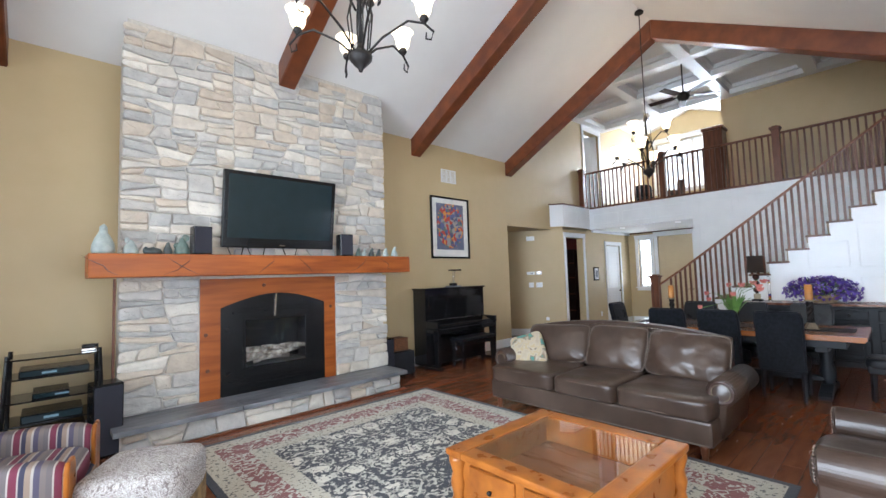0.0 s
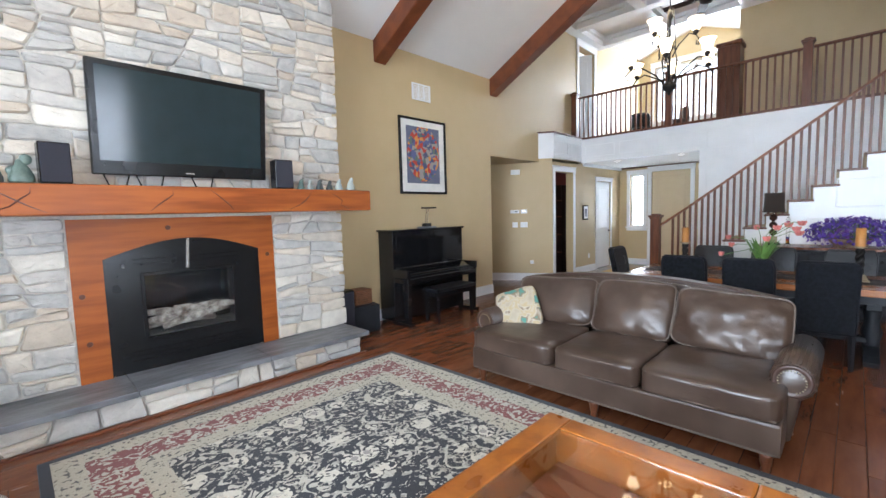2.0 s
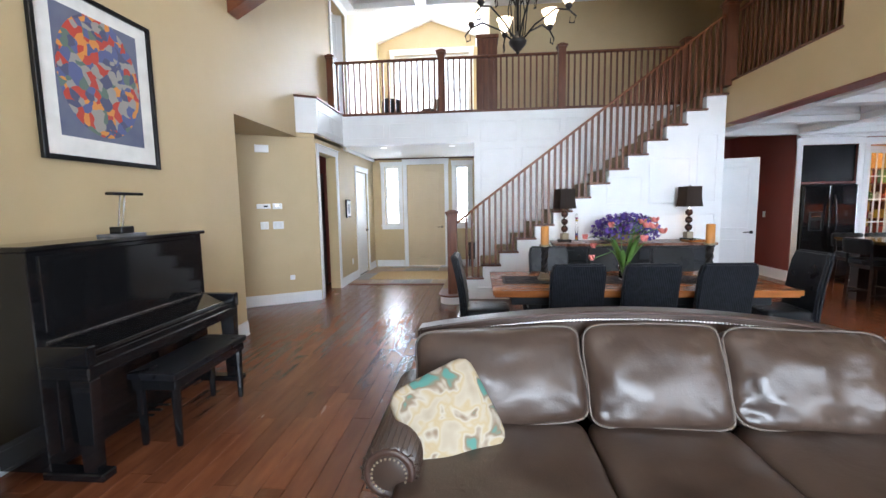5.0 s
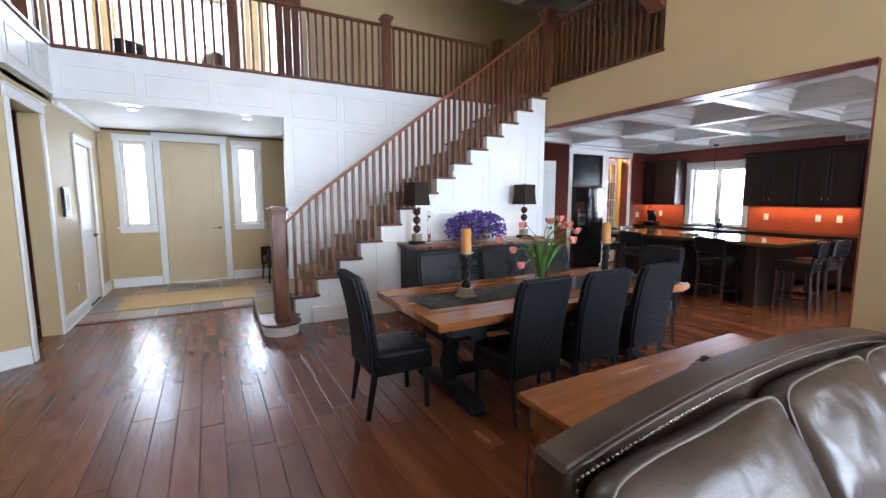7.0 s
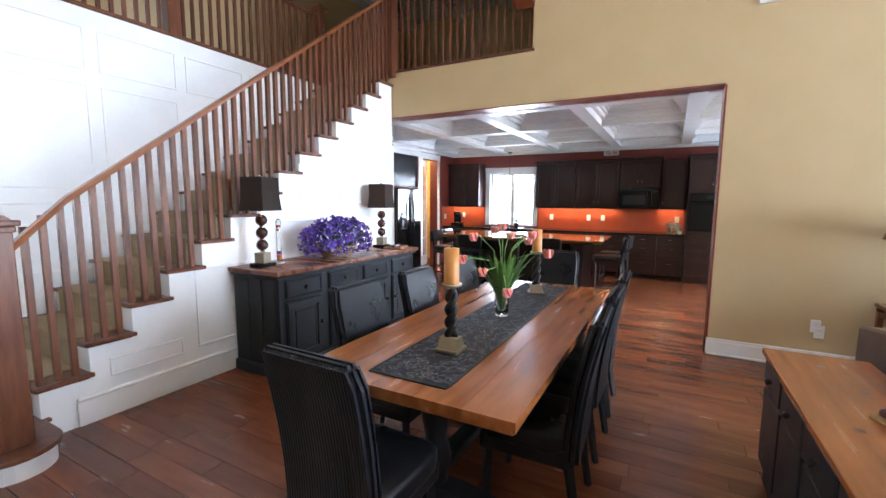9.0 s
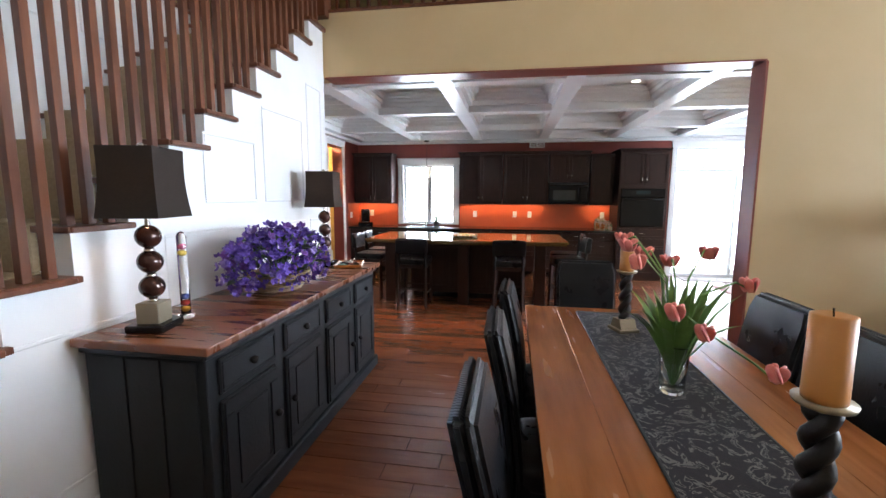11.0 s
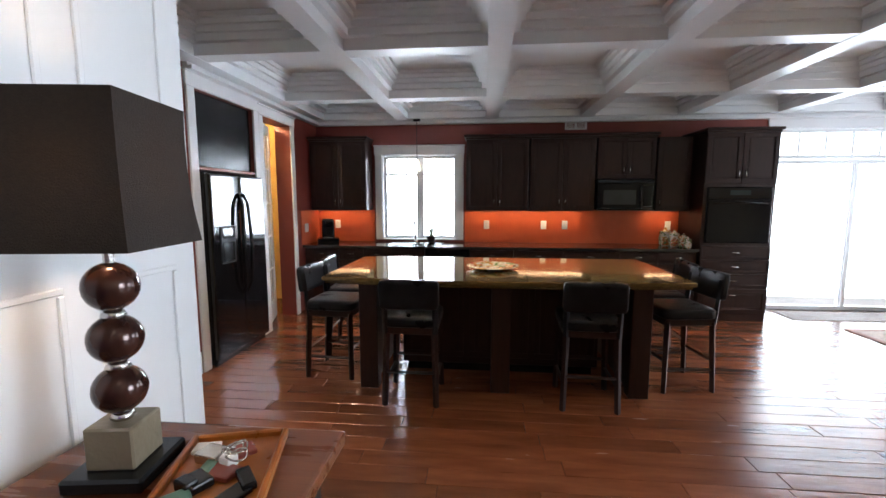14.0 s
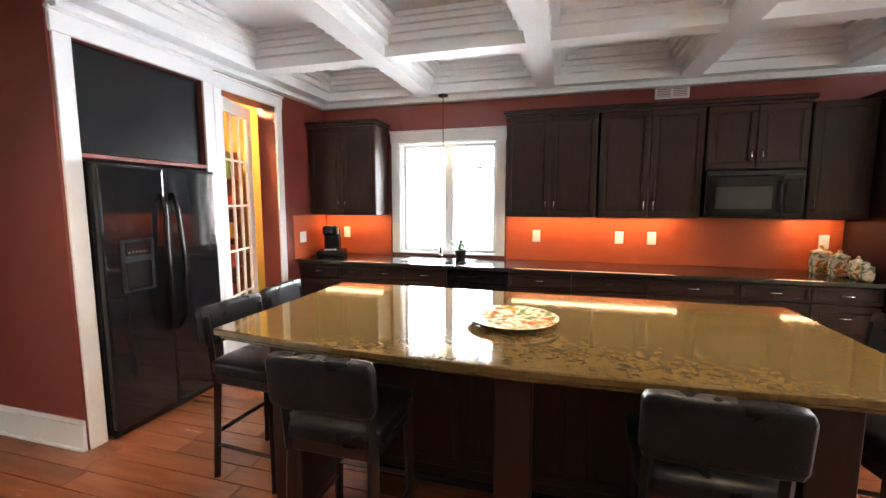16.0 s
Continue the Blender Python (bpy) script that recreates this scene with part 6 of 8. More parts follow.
def level_rail(name, label, axis, pos, u0, u1, z, step=0.105, top=0.95):
    th = tagged(new(name), label, "railing", kind="structure")

    def bx(a0, a1, d, z0, z1, bev):
        return box(pos - d, pos + d, a0, a1, z0, z1, bev) if axis == "x" else box(a0, a1, pos - d, pos + d, z0, z1, bev)
    part("top_rail", bx(u0, u1, 0.032, z + top, z + top + 0.045, 0.01), M_rail, th)
    part("shoe_rail", bx(u0, u1, 0.04, z, z + 0.03, 0.005), M_rail, th)
    N = int((u1 - u0) / step)
    one = None
    for i in range(N):
        u = u0 + (i + 0.5) * (u1 - u0) / N
        m = pose(pos, u, z + 0.03) if axis == "x" else pose(u, pos, z + 0.03)
        if one is None:
            one = part("baluster", box(-0.016, 0.016, -0.016, 0.016, 0, top - 0.03, 0.002), M_rail, th)
            one.matrix_basis = m
        else:
            again(one, "baluster", m, th)
    return th


for a, c in ((4.06, 6.02), (1.87, 3.92), (-0.29, 1.73)):
    level_rail("balcony_railing", "dark oak balcony railing with square balusters", "x", XB + 0.05, a, c, UP + 0.02)
level_rail("gallery_railing", "dark oak gallery railing above the kitchen opening", "y", YR - 0.08, 8.16, XS - 0.06, UP + 0.06)
structure("gallery_cap", box(8.13, XS + 0.1, YR - 0.225, YR + 0.014, UP + 0.035, UP + 0.062, 0.006), M_rail)
structure("balcony_cap", box(XB - 0.02, XB + 0.15, YR, 5.87, UP + 0.0, UP + 0.024, 0.006), M_rail)

# upper landing: dark wooden column, chairs, door
col = thing("wooden_column", "tall square dark wooden column behind the balcony railing", "column", pose(12.45, 3.12, UP))
part("shaft", box(-0.2, 0.2, -0.2, 0.2, 0, 1.62, 0.008), M_rail, col)
part("cap", box(-0.23, 0.23, -0.23, 0.23, 1.62, 1.70, 0.012), M_rail, col)


def simple_chair(m, label, mt, h=0.95):
    th = thing("loft_chair", label, "chair", m, "loft chairs")
    part("seat", cushion(0.5, 0.5, 0.16, 6, 4), mt, th, smooth=True).location = (0, 0, 0.3)
    part("backrest", cushion(0.14, 0.5, h - 0.35, 5, 4), mt, th, smooth=True).location = (0.22, 0, 0.35)
    for x in (-0.2, 0.2):
        for y in (-0.2, 0.2):
            part("leg", box(x - 0.02, x + 0.02, y - 0.02, y + 0.02, 0, 0.32), M_cab, th)
    return th


simple_chair(pose(13.6, 5.3, UP, 0, 0, 30), "dark upholstered armchair in the upstairs loft", M_black, 0.9)
simple_chair(pose(13.2, 4.4, UP, 0, 0, -60), "dark leather chair in the upstairs loft", M_leather2, 0.75)


def panel_door(name, label, m, w, h, mt, handle=1, panels=2, glass=False):
    """A door leaf; hinge at x = 0, leaf along +x, faces -y and +y."""
    th = tagged(new(name), label, "door", kind="structure")
    th.matrix_basis = m
    part("leaf", box(0, w, -0.02, 0.02, 0.01, h, 0.003), mt, th)
    for s in (-1, 1):
        zs = ((0.18, h * 0.38), (h * 0.46, h - 0.14)) if panels == 2 else ((0.18, h - 0.14),)
        for z0, z1 in zs:
            b = bmesh.new()
            panel(b, "y", s * 0.02, 0.12, w - 0.12, z0, z1, 0.03, 0.008, s)
            part("panel_moulding", b, mt, th)
        x = w - 0.07
        part("rose", lathe([(0.028, 0), (0.028, 0.008), (0.012, 0.02), (0.012, 0.05)], 14, pose(x, s * 0.02, 0.98, -90 * s)), M_iron if handle == 1 else M_chrome, th, smooth=True)
        part("lever", tube([(x, s * 0.065, 0.98), (x - 0.05, s * 0.068, 0.982), (x - 0.12, s * 0.066, 0.975)], 0.009, 8), M_iron if handle == 1 else M_chrome, th, smooth=True)
    return th


M_entry = mat("cream_door_paint", (0.60, 0.48, 0.30), 0.4, col2=(0.57, 0.45, 0.28), scale=3)
panel_door("door_1", "closed cream-painted two-panel front door", pose(XD + 0.05, 5.087, 0.015, 0, 0, -90), 0.925, 2.52, M_entry, 2)
panel_door("door_2", "closed white two-panel hall door", pose(12.3, 5.99, 0.01), 0.85, 2.28, M_white, 1)
panel_door("door_3", "white two-panel door standing open under the stairs", pose(11.2, -0.5, 0.005, 0, 0, -109), 0.93, 2.24, M_white, 1)
panel_door("door_4", "white upstairs door standing ajar", pose(12.6, YF + 0.05, UP, 0, 0, 120), 0.84, 2.36, M_white, 1)
part("threshold", box(XD - 0.03, XD + 0.1, 4.16, 5.09, 0.001, 0.02, 0.004), M_iron, bpy.data.objects["door_1"])

# foyer: tile, mat, chair, picture
ft = tagged(new("floor_foyer"), "multicoloured slate tile foyer floor", "floor", kind="structure")
TILES = [mat("slate_tile_rust", (0.26, 0.14, 0.07), 0.4, col2=(0.17, 0.10, 0.06), scale=9, bump=0.3, rand=0.2), mat("slate_tile_grey", (0.19, 0.17, 0.14), 0.4, col2=(0.12, 0.11, 0.10), scale=9, bump=0.3, rand=0.2),
         mat("slate_tile_ochre", (0.33, 0.21, 0.09), 0.4, col2=(0.22, 0.14, 0.07), scale=9, bump=0.3, rand=0.2)]
tm = [None] * 3
rt = random.Random(2)
for i in range(6):
    for j in range(11):
        k = rt.randrange(3)
        m = pose(11.47 + 0.41 * (i + 0.5), 1.42 + 0.41 * (j + 0.5), 0.0)
        if tm[k] is None:
            tm[k] = part("tile", box(-0.2, 0.2, -0.2, 0.2, 0.0, 0.010, 0.003), TILES[k], ft)
            tm[k].matrix_basis = m
        else:
            again(tm[k], "tile", m, ft)
part("grout", box(11.42, XD, 1.4, 5.95, 0.0, 0.005), M_mortar, ft)
part("threshold_strip", box(11.36, 11.43, 3.4, 5.95, 0.0, 0.014, 0.004), M_rail, ft)
mt_ = thing("entry_mat", "flat tan patterned entry mat on the foyer tile", "mat", pose(12.35, 4.72, 0.0115))
part("weave", box(-0.45, 0.55, -0.9, 0.9, 0, 0.008, 0.003), pattern_mat("tan_mat_fabric", [(0.44, 0.28, 0.10), (0.50, 0.36, 0.17), (0.42, 0.26, 0.09), (0.50, 0.35, 0.16), (0.46, 0.30, 0.12), (0.52, 0.38, 0.2)], 18), mt_)
fc = thing("tub_chair", "brown leather tub chair with wooden sides in the foyer", "chair", pose(13.25, 3.30, 0.01, 0, 0, 95))
part("seat", cushion(0.5, 0.5, 0.14, 5, 5), M_black, fc, smooth=True).location = (0, 0, 0.34)
part("backrest", cushion(0.10, 0.56, 0.44, 5, 5), M_black, fc, smooth=True).location = (-0.26, 0, 0.40)
for s in (-1, 1):
    part("side_panel", box(-0.28, 0.26, s * 0.28 - 0.02, s * 0.28 + 0.02, 0.28, 0.62, 0.012, seg=2), M_cab, fc)
    for x in (-0.24, 0.22):
        part("leg", tube([(x, s * 0.26, 0.30), (x * 1.1, s * 0.28, 0.0)], [0.02, 0.013], 8), M_cab, fc)
hp = thing("framed_picture", "small dark-framed picture on the hall wall", "picture", pose(11.62, 5.948, 1.32))
part("frame", box(-0.13, 0.13, -0.03, 0, 0, 0.36, 0.005), M_plastic, hp)
part("mat_board", box(-0.105, 0.105, -0.033, -0.03, 0.03, 0.33), M_paper, hp)
part("print", box(-0.06, 0.06, -0.035, -0.033, 0.08, 0.27), M_slab, hp)
wall_plate("wall_outlet", "white wall outlet on the foyer wall", "outlet", pose(11.85, 5.948, 0.4), 0.075, 0.12, 0.008)
sh = thing("bookcase", "dark bookcase seen through the study opening", "bookcase", pose(11.3, 7.0, 0))
part("body", box(0.0, 0.28, -0.6, 0.6, 0, 2.2, 0.005), M_cab, sh)
for z in (0.5, 0.95, 1.4, 1.8):
    part("shelf_edge", box(-0.012, 0.0, -0.6, 0.6, z, z + 0.03), M_rail, sh)
for x, y in ((11.76, 5.2), (11.76, 3.84), (12.9, 2.9)):
    dl = thing("recessed_light", "small white recessed ceiling light in the foyer", "ceiling light", pose(x, y, 2.70), "recessed lights")
    part("trim_ring", lathe([(0.075, -0.008), (0.08, -0.002)], 20), M_white, dl)
    part("lens", lathe([(0.0001, -0.012), (0.055, -0.011), (0.055, -0.008)], 20), glow("foyer_lens", (1, 0.9, 0.7), 4.0), dl)

# ==== dining set ====
dt = thing("dining_table", "long wooden trestle dining table with black base", "dining table", pose(7.63, 1.875, 0))
for i in range(5):
    x0 = -0.55 + 0.22 * i
    part("top_board", box(x0 + 0.0002, x0 + 0.2198, -1.325, 1.325, 0.715, 0.76, 0.0012), M_table, dt)
part("edge_rim", box(-0.535, 0.535, -1.31, 1.31, 0.695, 0.715, 0.004), M_table, dt)
part("apron", box(-0.42, 0.42, -1.15, 1.15, 0.60, 0.695, 0.005), M_bpaint, dt)
for s in (-1, 1):
    y = s * 0.93
    part("trestle_post", lathe([(0.07, 0.1), (0.06, 0.16), (0.085, 0.26), (0.055, 0.36), (0.075, 0.48), (0.07, 0.60)], 16, pose(0, y, 0)), M_bpaint, dt, smooth=True)
    part("trestle_foot", prism([(-0.44, 0.0), (-0.30, 0.0), (-0.24, 0.03), (0.24, 0.03), (0.30, 0.0), (0.44, 0.0), (0.45, 0.05), (0.36, 0.085), (0.15, 0.12), (-0.15, 0.12), (-0.36, 0.085), (-0.45, 0.05)], "y", y - 0.06, y + 0.06, 0.006), M_bpaint, dt, "black scrolled trestle foot")
    part("trestle_head", box(-0.40, 0.40, y - 0.06, y + 0.06, 0.54, 0.61, 0.01), M_bpaint, dt)
part("stretcher", box(-0.05, 0.05, -0.9, 0.9, 0.14, 0.20, 0.006), M_bpaint, dt)
M_runner = pattern_mat("embroidered_runner", [(0.012, 0.012, 0.018), (0.014, 0.014, 0.020), (0.016, 0.016, 0.022), (0.13, 0.125, 0.12), (0.012, 0.012, 0.018), (0.10, 0.095, 0.095)], 11, warp=0.5)
tr = thing("table_runner", "black table runner with pale leaf embroidery", "table runner", pose(7.63, 1.875, 0.7605))
part("cloth", box(-0.205, 0.205, -1.20, 1.20, 0, 0.004), M_runner, tr)
for s_ in (-1, 1):
    part("end_hem", box(-0.205, 0.205, s_ * 1.20 - 0.012, s_ * 1.20 + 0.012, 0.0, 0.006, 0.002), M_bpaint, tr)
    part("side_hem", box(s_ * 0.205 - 0.006, s_ * 0.205 + 0.006, -1.188, 1.188, 0.0, 0.006, 0.002), M_bpaint, tr)


def rib_mat():
    m = mat("black_woven_rib", (0.015, 0.017, 0.022), 0.55, col2=(0.007, 0.008, 0.010), scale=30, spec=0.18)
    n, l = m.node_tree.nodes, m.node_tree.links
    tc = n.new("ShaderNodeTexCoord")
    wv = n.new("ShaderNodeTexWave")
    wv.bands_direction = 'Y'
    wv.inputs["Scale"].default_value = 22.0
    wv.inputs["Distortion"].default_value = 0.4
    l.new(tc.outputs["Object"], wv.inputs["Vector"])
    bu = n.new("ShaderNodeBump")
    bu.inputs["Strength"].default_value = 0.6
    bu.inputs["Distance"].default_value = 0.005
    l.new(wv.outputs["Fac"], bu.inputs["Height"])
    l.new(bu.outputs[0], n["Principled BSDF"].inputs["Normal"])
    return m


M_rib = rib_mat()


def dining_chair(m):
    """Faces +x; origin on the floor under the seat's middle; woven back outside, leather inside."""
    th = thing("dining_chair", "black parsons dining chair with woven ribbed back and leather seat", "dining chair", m, "chairs round the dining table")
    part("seat", cushion(0.46, 0.45, 0.12, 7, 6, 0.08), M_black, th, smooth=True).location = (0.02, 0, 0.36)
    part("seat_frame", box(-0.20, 0.23, -0.215, 0.215, 0.31, 0.40, 0.012, seg=2), M_black, th)

    def slab(x_in, x_out, w, name, mt):
        b = bmesh.new()
        rows = 9
        rings = []
        for i in range(rows):
            u = i / (rows - 1)
            z = 0.33 + u * 0.70
            x = -0.21 - 0.10 * u * u
            ww = w * (1 + 0.04 * u - (0.10 if i == rows - 1 else 0)) / 2
            rings.append([b.verts.new((x + x_in, -ww, z)), b.verts.new((x + x_in, ww, z)), b.verts.new((x + x_out, ww, z)), b.verts.new((x + x_out, -ww, z))])
        for a, c in zip(rings, rings[1:]):
            for k in range(4):
                b.faces.new((a[k], a[(k + 1) % 4], c[(k + 1) % 4], c[k]))
        b.faces.new(rings[0])
        b.faces.new(list(reversed(rings[-1])))
        bmesh.ops.recalc_face_normals(b, faces=b.faces)
        eds = [e for e in b.edges if e.calc_face_angle(0) > 0.6]
        bmesh.ops.bevel(b, geom=eds, offset=0.018, segments=3, affect='EDGES')
        return part(name, b, mt, th)
    slab(-0.045, 0.006, 0.45, "backrest_weave", M_rib)
    slab(-0.016, 0.03, 0.446, "backrest", M_black)
    for y in (-1, 1):
        part("leg", tube([(-0.205, y * 0.19, 0.33), (-0.26, y * 0.19, 0.0)], [0.026, 0.019], 4), M_bpaint, th)
        part("leg", tube([(0.19, y * 0.19, 0.33), (0.20, y * 0.19, 0.0)], [0.026, 0.02], 4), M_bpaint, th)
    return th


dc = dining_chair(pose(7.20, 2.50, 0, 0, 0, 2))
for x, y, a in ((7.20, 1.88, -1), (7.21, 1.28, 1), (8.08, 2.50, 180), (8.04, 1.83, 181), (8.00, 1.14, 178), (7.70, 3.26, -91), (7.68, 0.36, 90)):
    copy_thing(dc, pose(x, y, 0, 0, 0, a))

M_wax = mat("amber_candle_wax", (0.50, 0.22, 0.05), 0.45, col2=(0.42, 0.17, 0.035), scale=8)


def candle_holder(m):
    th = thing("candlestick", "twisted black candlestick with amber pillar candle", "candlestick", m, "table candlesticks")
    b = bmesh.new()
    add_box(b, -0.065, 0.065, -0.065, 0.065, 0, 0.02, 0.004)
    join(b, prism([(-0.055, 0.02), (0.055, 0.02), (0.032, 0.075), (-0.032, 0.075)], "x", -0.05, 0.05))
    part("base", b, M_pewter, th, "stepped brass-grey base")
    for k in range(2):
        pts = [(0.018 * math.cos(a * 0.55 + k * math.pi), 0.018 * math.sin(a * 0.55 + k * math.pi), 0.075 + a * 0.012) for a in range(0, 23)]
        part("twisted_stem", tube(pts, 0.02, 8), M_iron, th, smooth=True)
    part("drip_pan", lathe([(0.02, 0.335), (0.055, 0.35), (0.058, 0.36), (0.0001, 0.36)], 18), M_pewter, th, smooth=True)
    part("candle", lathe([(0.04, 0.36), (0.041, 0.37), (0.04, 0.545), (0.03, 0.548), (0.0001, 0.538)], 20), M_wax, th, "amber pillar candle", True)
    part("wick", tube([(0, 0, 0.54), (0.002, 0, 0.56)], 0.002, 5), M_plastic, th)
    return th


c1 = candle_holder(pose(7.62, 2.66, 0.765))
copy_thing(c1, pose(7.62, 1.06, 0.765, 0, 0, 20))

# vase of tulips
M_stem = mat("tulip_green", (0.12, 0.24, 0.05), 0.5, col2=(0.07, 0.16, 0.03), scale=10)
M_petal = mat("tulip_petal", (0.62, 0.10, 0.09), 0.5, col2=(0.66, 0.28, 0.24), scale=20)
tv_ = thing("tulip_vase", "clear glass vase of drooping red and pink tulips", "flowers", pose(7.63, 1.87, 0.765))
vb = lathe([(0.045, 0), (0.048, 0.02), (0.05, 0.10), (0.062, 0.2), (0.066, 0.205), (0.060, 0.2), (0.046, 0.10), (0.042, 0.02), (0.0001, 0.016)], 20)
part("vase", vb, M_glass, tv_, "clear glass vase", True).visible_shadow = False
part("vase_water", lathe([(0.0001, 0.018), (0.041, 0.019), (0.045, 0.1), (0.046, 0.13), (0.0001, 0.13)], 16), glassy("vase_water", (0.9, 0.95, 0.9)), tv_, smooth=True).visible_shadow = False
rf = random.Random(7)


def leaf(b, base, tip, w, bend):
    base, tip = Vector(base), Vector(tip)
    d = tip - base
    s = d.cross(Vector((0, 0, 1)))
    s = s.normalized() if s.length > 1e-4 else Vector((1, 0, 0))
    prev = None
    for i in range(6):
        u = i / 5
        c = base + d * u + Vector((0, 0, bend * math.sin(math.pi * u)))
        ww = w * math.sin(math.pi * min(0.97, 0.12 + 0.88 * u)) * 0.5
        row = [b.verts.new(c - s * ww), b.verts.new(c + Vector((0, 0, -ww * 0.5))), b.verts.new(c + s * ww)]
        if prev:
            b.faces.new((prev[0], prev[1], row[1], row[0]))
            b.faces.new((prev[1], prev[2], row[2], row[1]))
        prev = row


for i in range(34):
    a = rf.uniform(0, 2 * math.pi)
    L = rf.uniform(0.14, 0.30)
    b = bmesh.new()
    up = rf.uniform(0.12, 0.28)
    leaf(b, (0.02 * math.cos(a), 0.02 * math.sin(a), 0.10), (L * 0.8 * math.cos(a), L * 0.8 * math.sin(a), 0.18 + up), 0.035, 0.05)
    part("leaf", b, M_stem, tv_, smooth=True)
for i, (a, L, h) in enumerate(((2.0, 0.40, 0.10), (1.5, 0.30, 0.20), (1.2, 0.38, 0.28), (-1.4, 0.30, 0.40), (-1.0, 0.26, 0.44), (-1.8, 0.34, 0.36), (0.4, 0.2, 0.40), (3.4, 0.30, 0.30), (-2.4, 0.22, 0.42), (-1.2, 0.36, 0.46))):
    ex, ey, ez = L * math.cos(a), L * math.sin(a), 0.12 + h
    part("stem", tube([(0, 0, 0.03), (ex * 0.3, ey * 0.3, 0.25 + h * 0.5), (ex * 0.8, ey * 0.8, ez + 0.03), (ex, ey, ez)], 0.004, 6), M_stem, tv_, smooth=True)
    for k in range(5):
        q = cushion(0.036, 0.013, 0.065, 2.2, 2)
        part("petal", q, M_petal, tv_, smooth=True).matrix_basis = pose(ex, ey, ez - 0.01) @ pose(0, 0, 0, 25 * math.sin(a), 20, k * 72) @ pose(0, 0.015, 0)

# ==== sideboard ====
sbd = thing("sideboard", "distressed black sideboard with drawers, doors and brown wooden top", "sideboard", pose(10.09, 1.10, 0, 0, 0, 90))
# local x runs along +y of the room, local +y points to -x
W2 = 1.06
part("top", box(-W2 - 0.05, W2 + 0.05, -0.01, 0.63, 0.915, 0.952, 0.008, seg=2), M_sidetop, sbd, "brown stained plank top")
part("body", box(-W2, W2, 0.0, 0.58, 0.10, 0.914, 0.004), M_bpaint, sbd)
part("plinth", box(-W2 - 0.03, W2 + 0.03, 0.0, 0.605, 0.0, 0.10, 0.01), M_bpaint, sbd)
part("cornice", box(-W2 - 0.03, W2 + 0.03, 0.0, 0.605, 0.885, 0.914, 0.008), M_bpaint, sbd)
for i in range(4):
    xc = -W2 + 0.275 + i * (2 * W2 - 0.55) / 3
    d = part("drawer", box(xc - 0.215, xc + 0.215, 0.58, 0.598, 0.70, 0.86, 0.006), M_bpaint, sbd)
    b = bmesh.new()
    panel(b, "y", 0.598, xc - 0.205, xc + 0.205, 0.71, 0.85, 0.016, 0.006, 1)
    part("bead", b, M_bpaint, d)
    part("knob", lathe([(0.009, 0), (0.02, 0.014), (0.017, 0.03), (0.0001, 0.034)], 12, pose(xc, 0.598, 0.78, -90)), M_iron, d, "", True)
    d = part("door", box(xc - 0.215, xc + 0.215, 0.58, 0.596, 0.13, 0.67, 0.005), M_bpaint, sbd)
    b = bmesh.new()
    panel(b, "y", 0.596, xc - 0.205, xc + 0.205, 0.14, 0.66, 0.06, 0.010, 1)
    part("stile_frame", b, M_bpaint, d)
    part("raised_panel", box(xc - 0.12, xc + 0.12, 0.596, 0.602, 0.225, 0.575, 0.005), M_bpaint, d)
    s = 1 if i % 2 == 0 else -1
    part("knob", lathe([(0.009, 0), (0.02, 0.014), (0.017, 0.03), (0.0001, 0.034)], 12, pose(xc + s * 0.18, 0.606, 0.42, -90)), M_iron, d, "", True)
for k in range(3):
    y = 0.12 + k * 0.17
    part("side_plank", box(W2, W2 + 0.008, y - 0.08, y + 0.08, 0.14, 0.87, 0.003), M_bpaint, sbd)

M_lampshade = mat("dark_brown_lampshade", (0.055, 0.043, 0.036), 0.9, col2=(0.045, 0.035, 0.03), scale=90, bump=0.3, bscale=300)
M_ballb = mat("bronze_glass_ball", (0.07, 0.028, 0.020), 0.12, col2=(0.03, 0.012, 0.01), scale=14, metal=0.3)


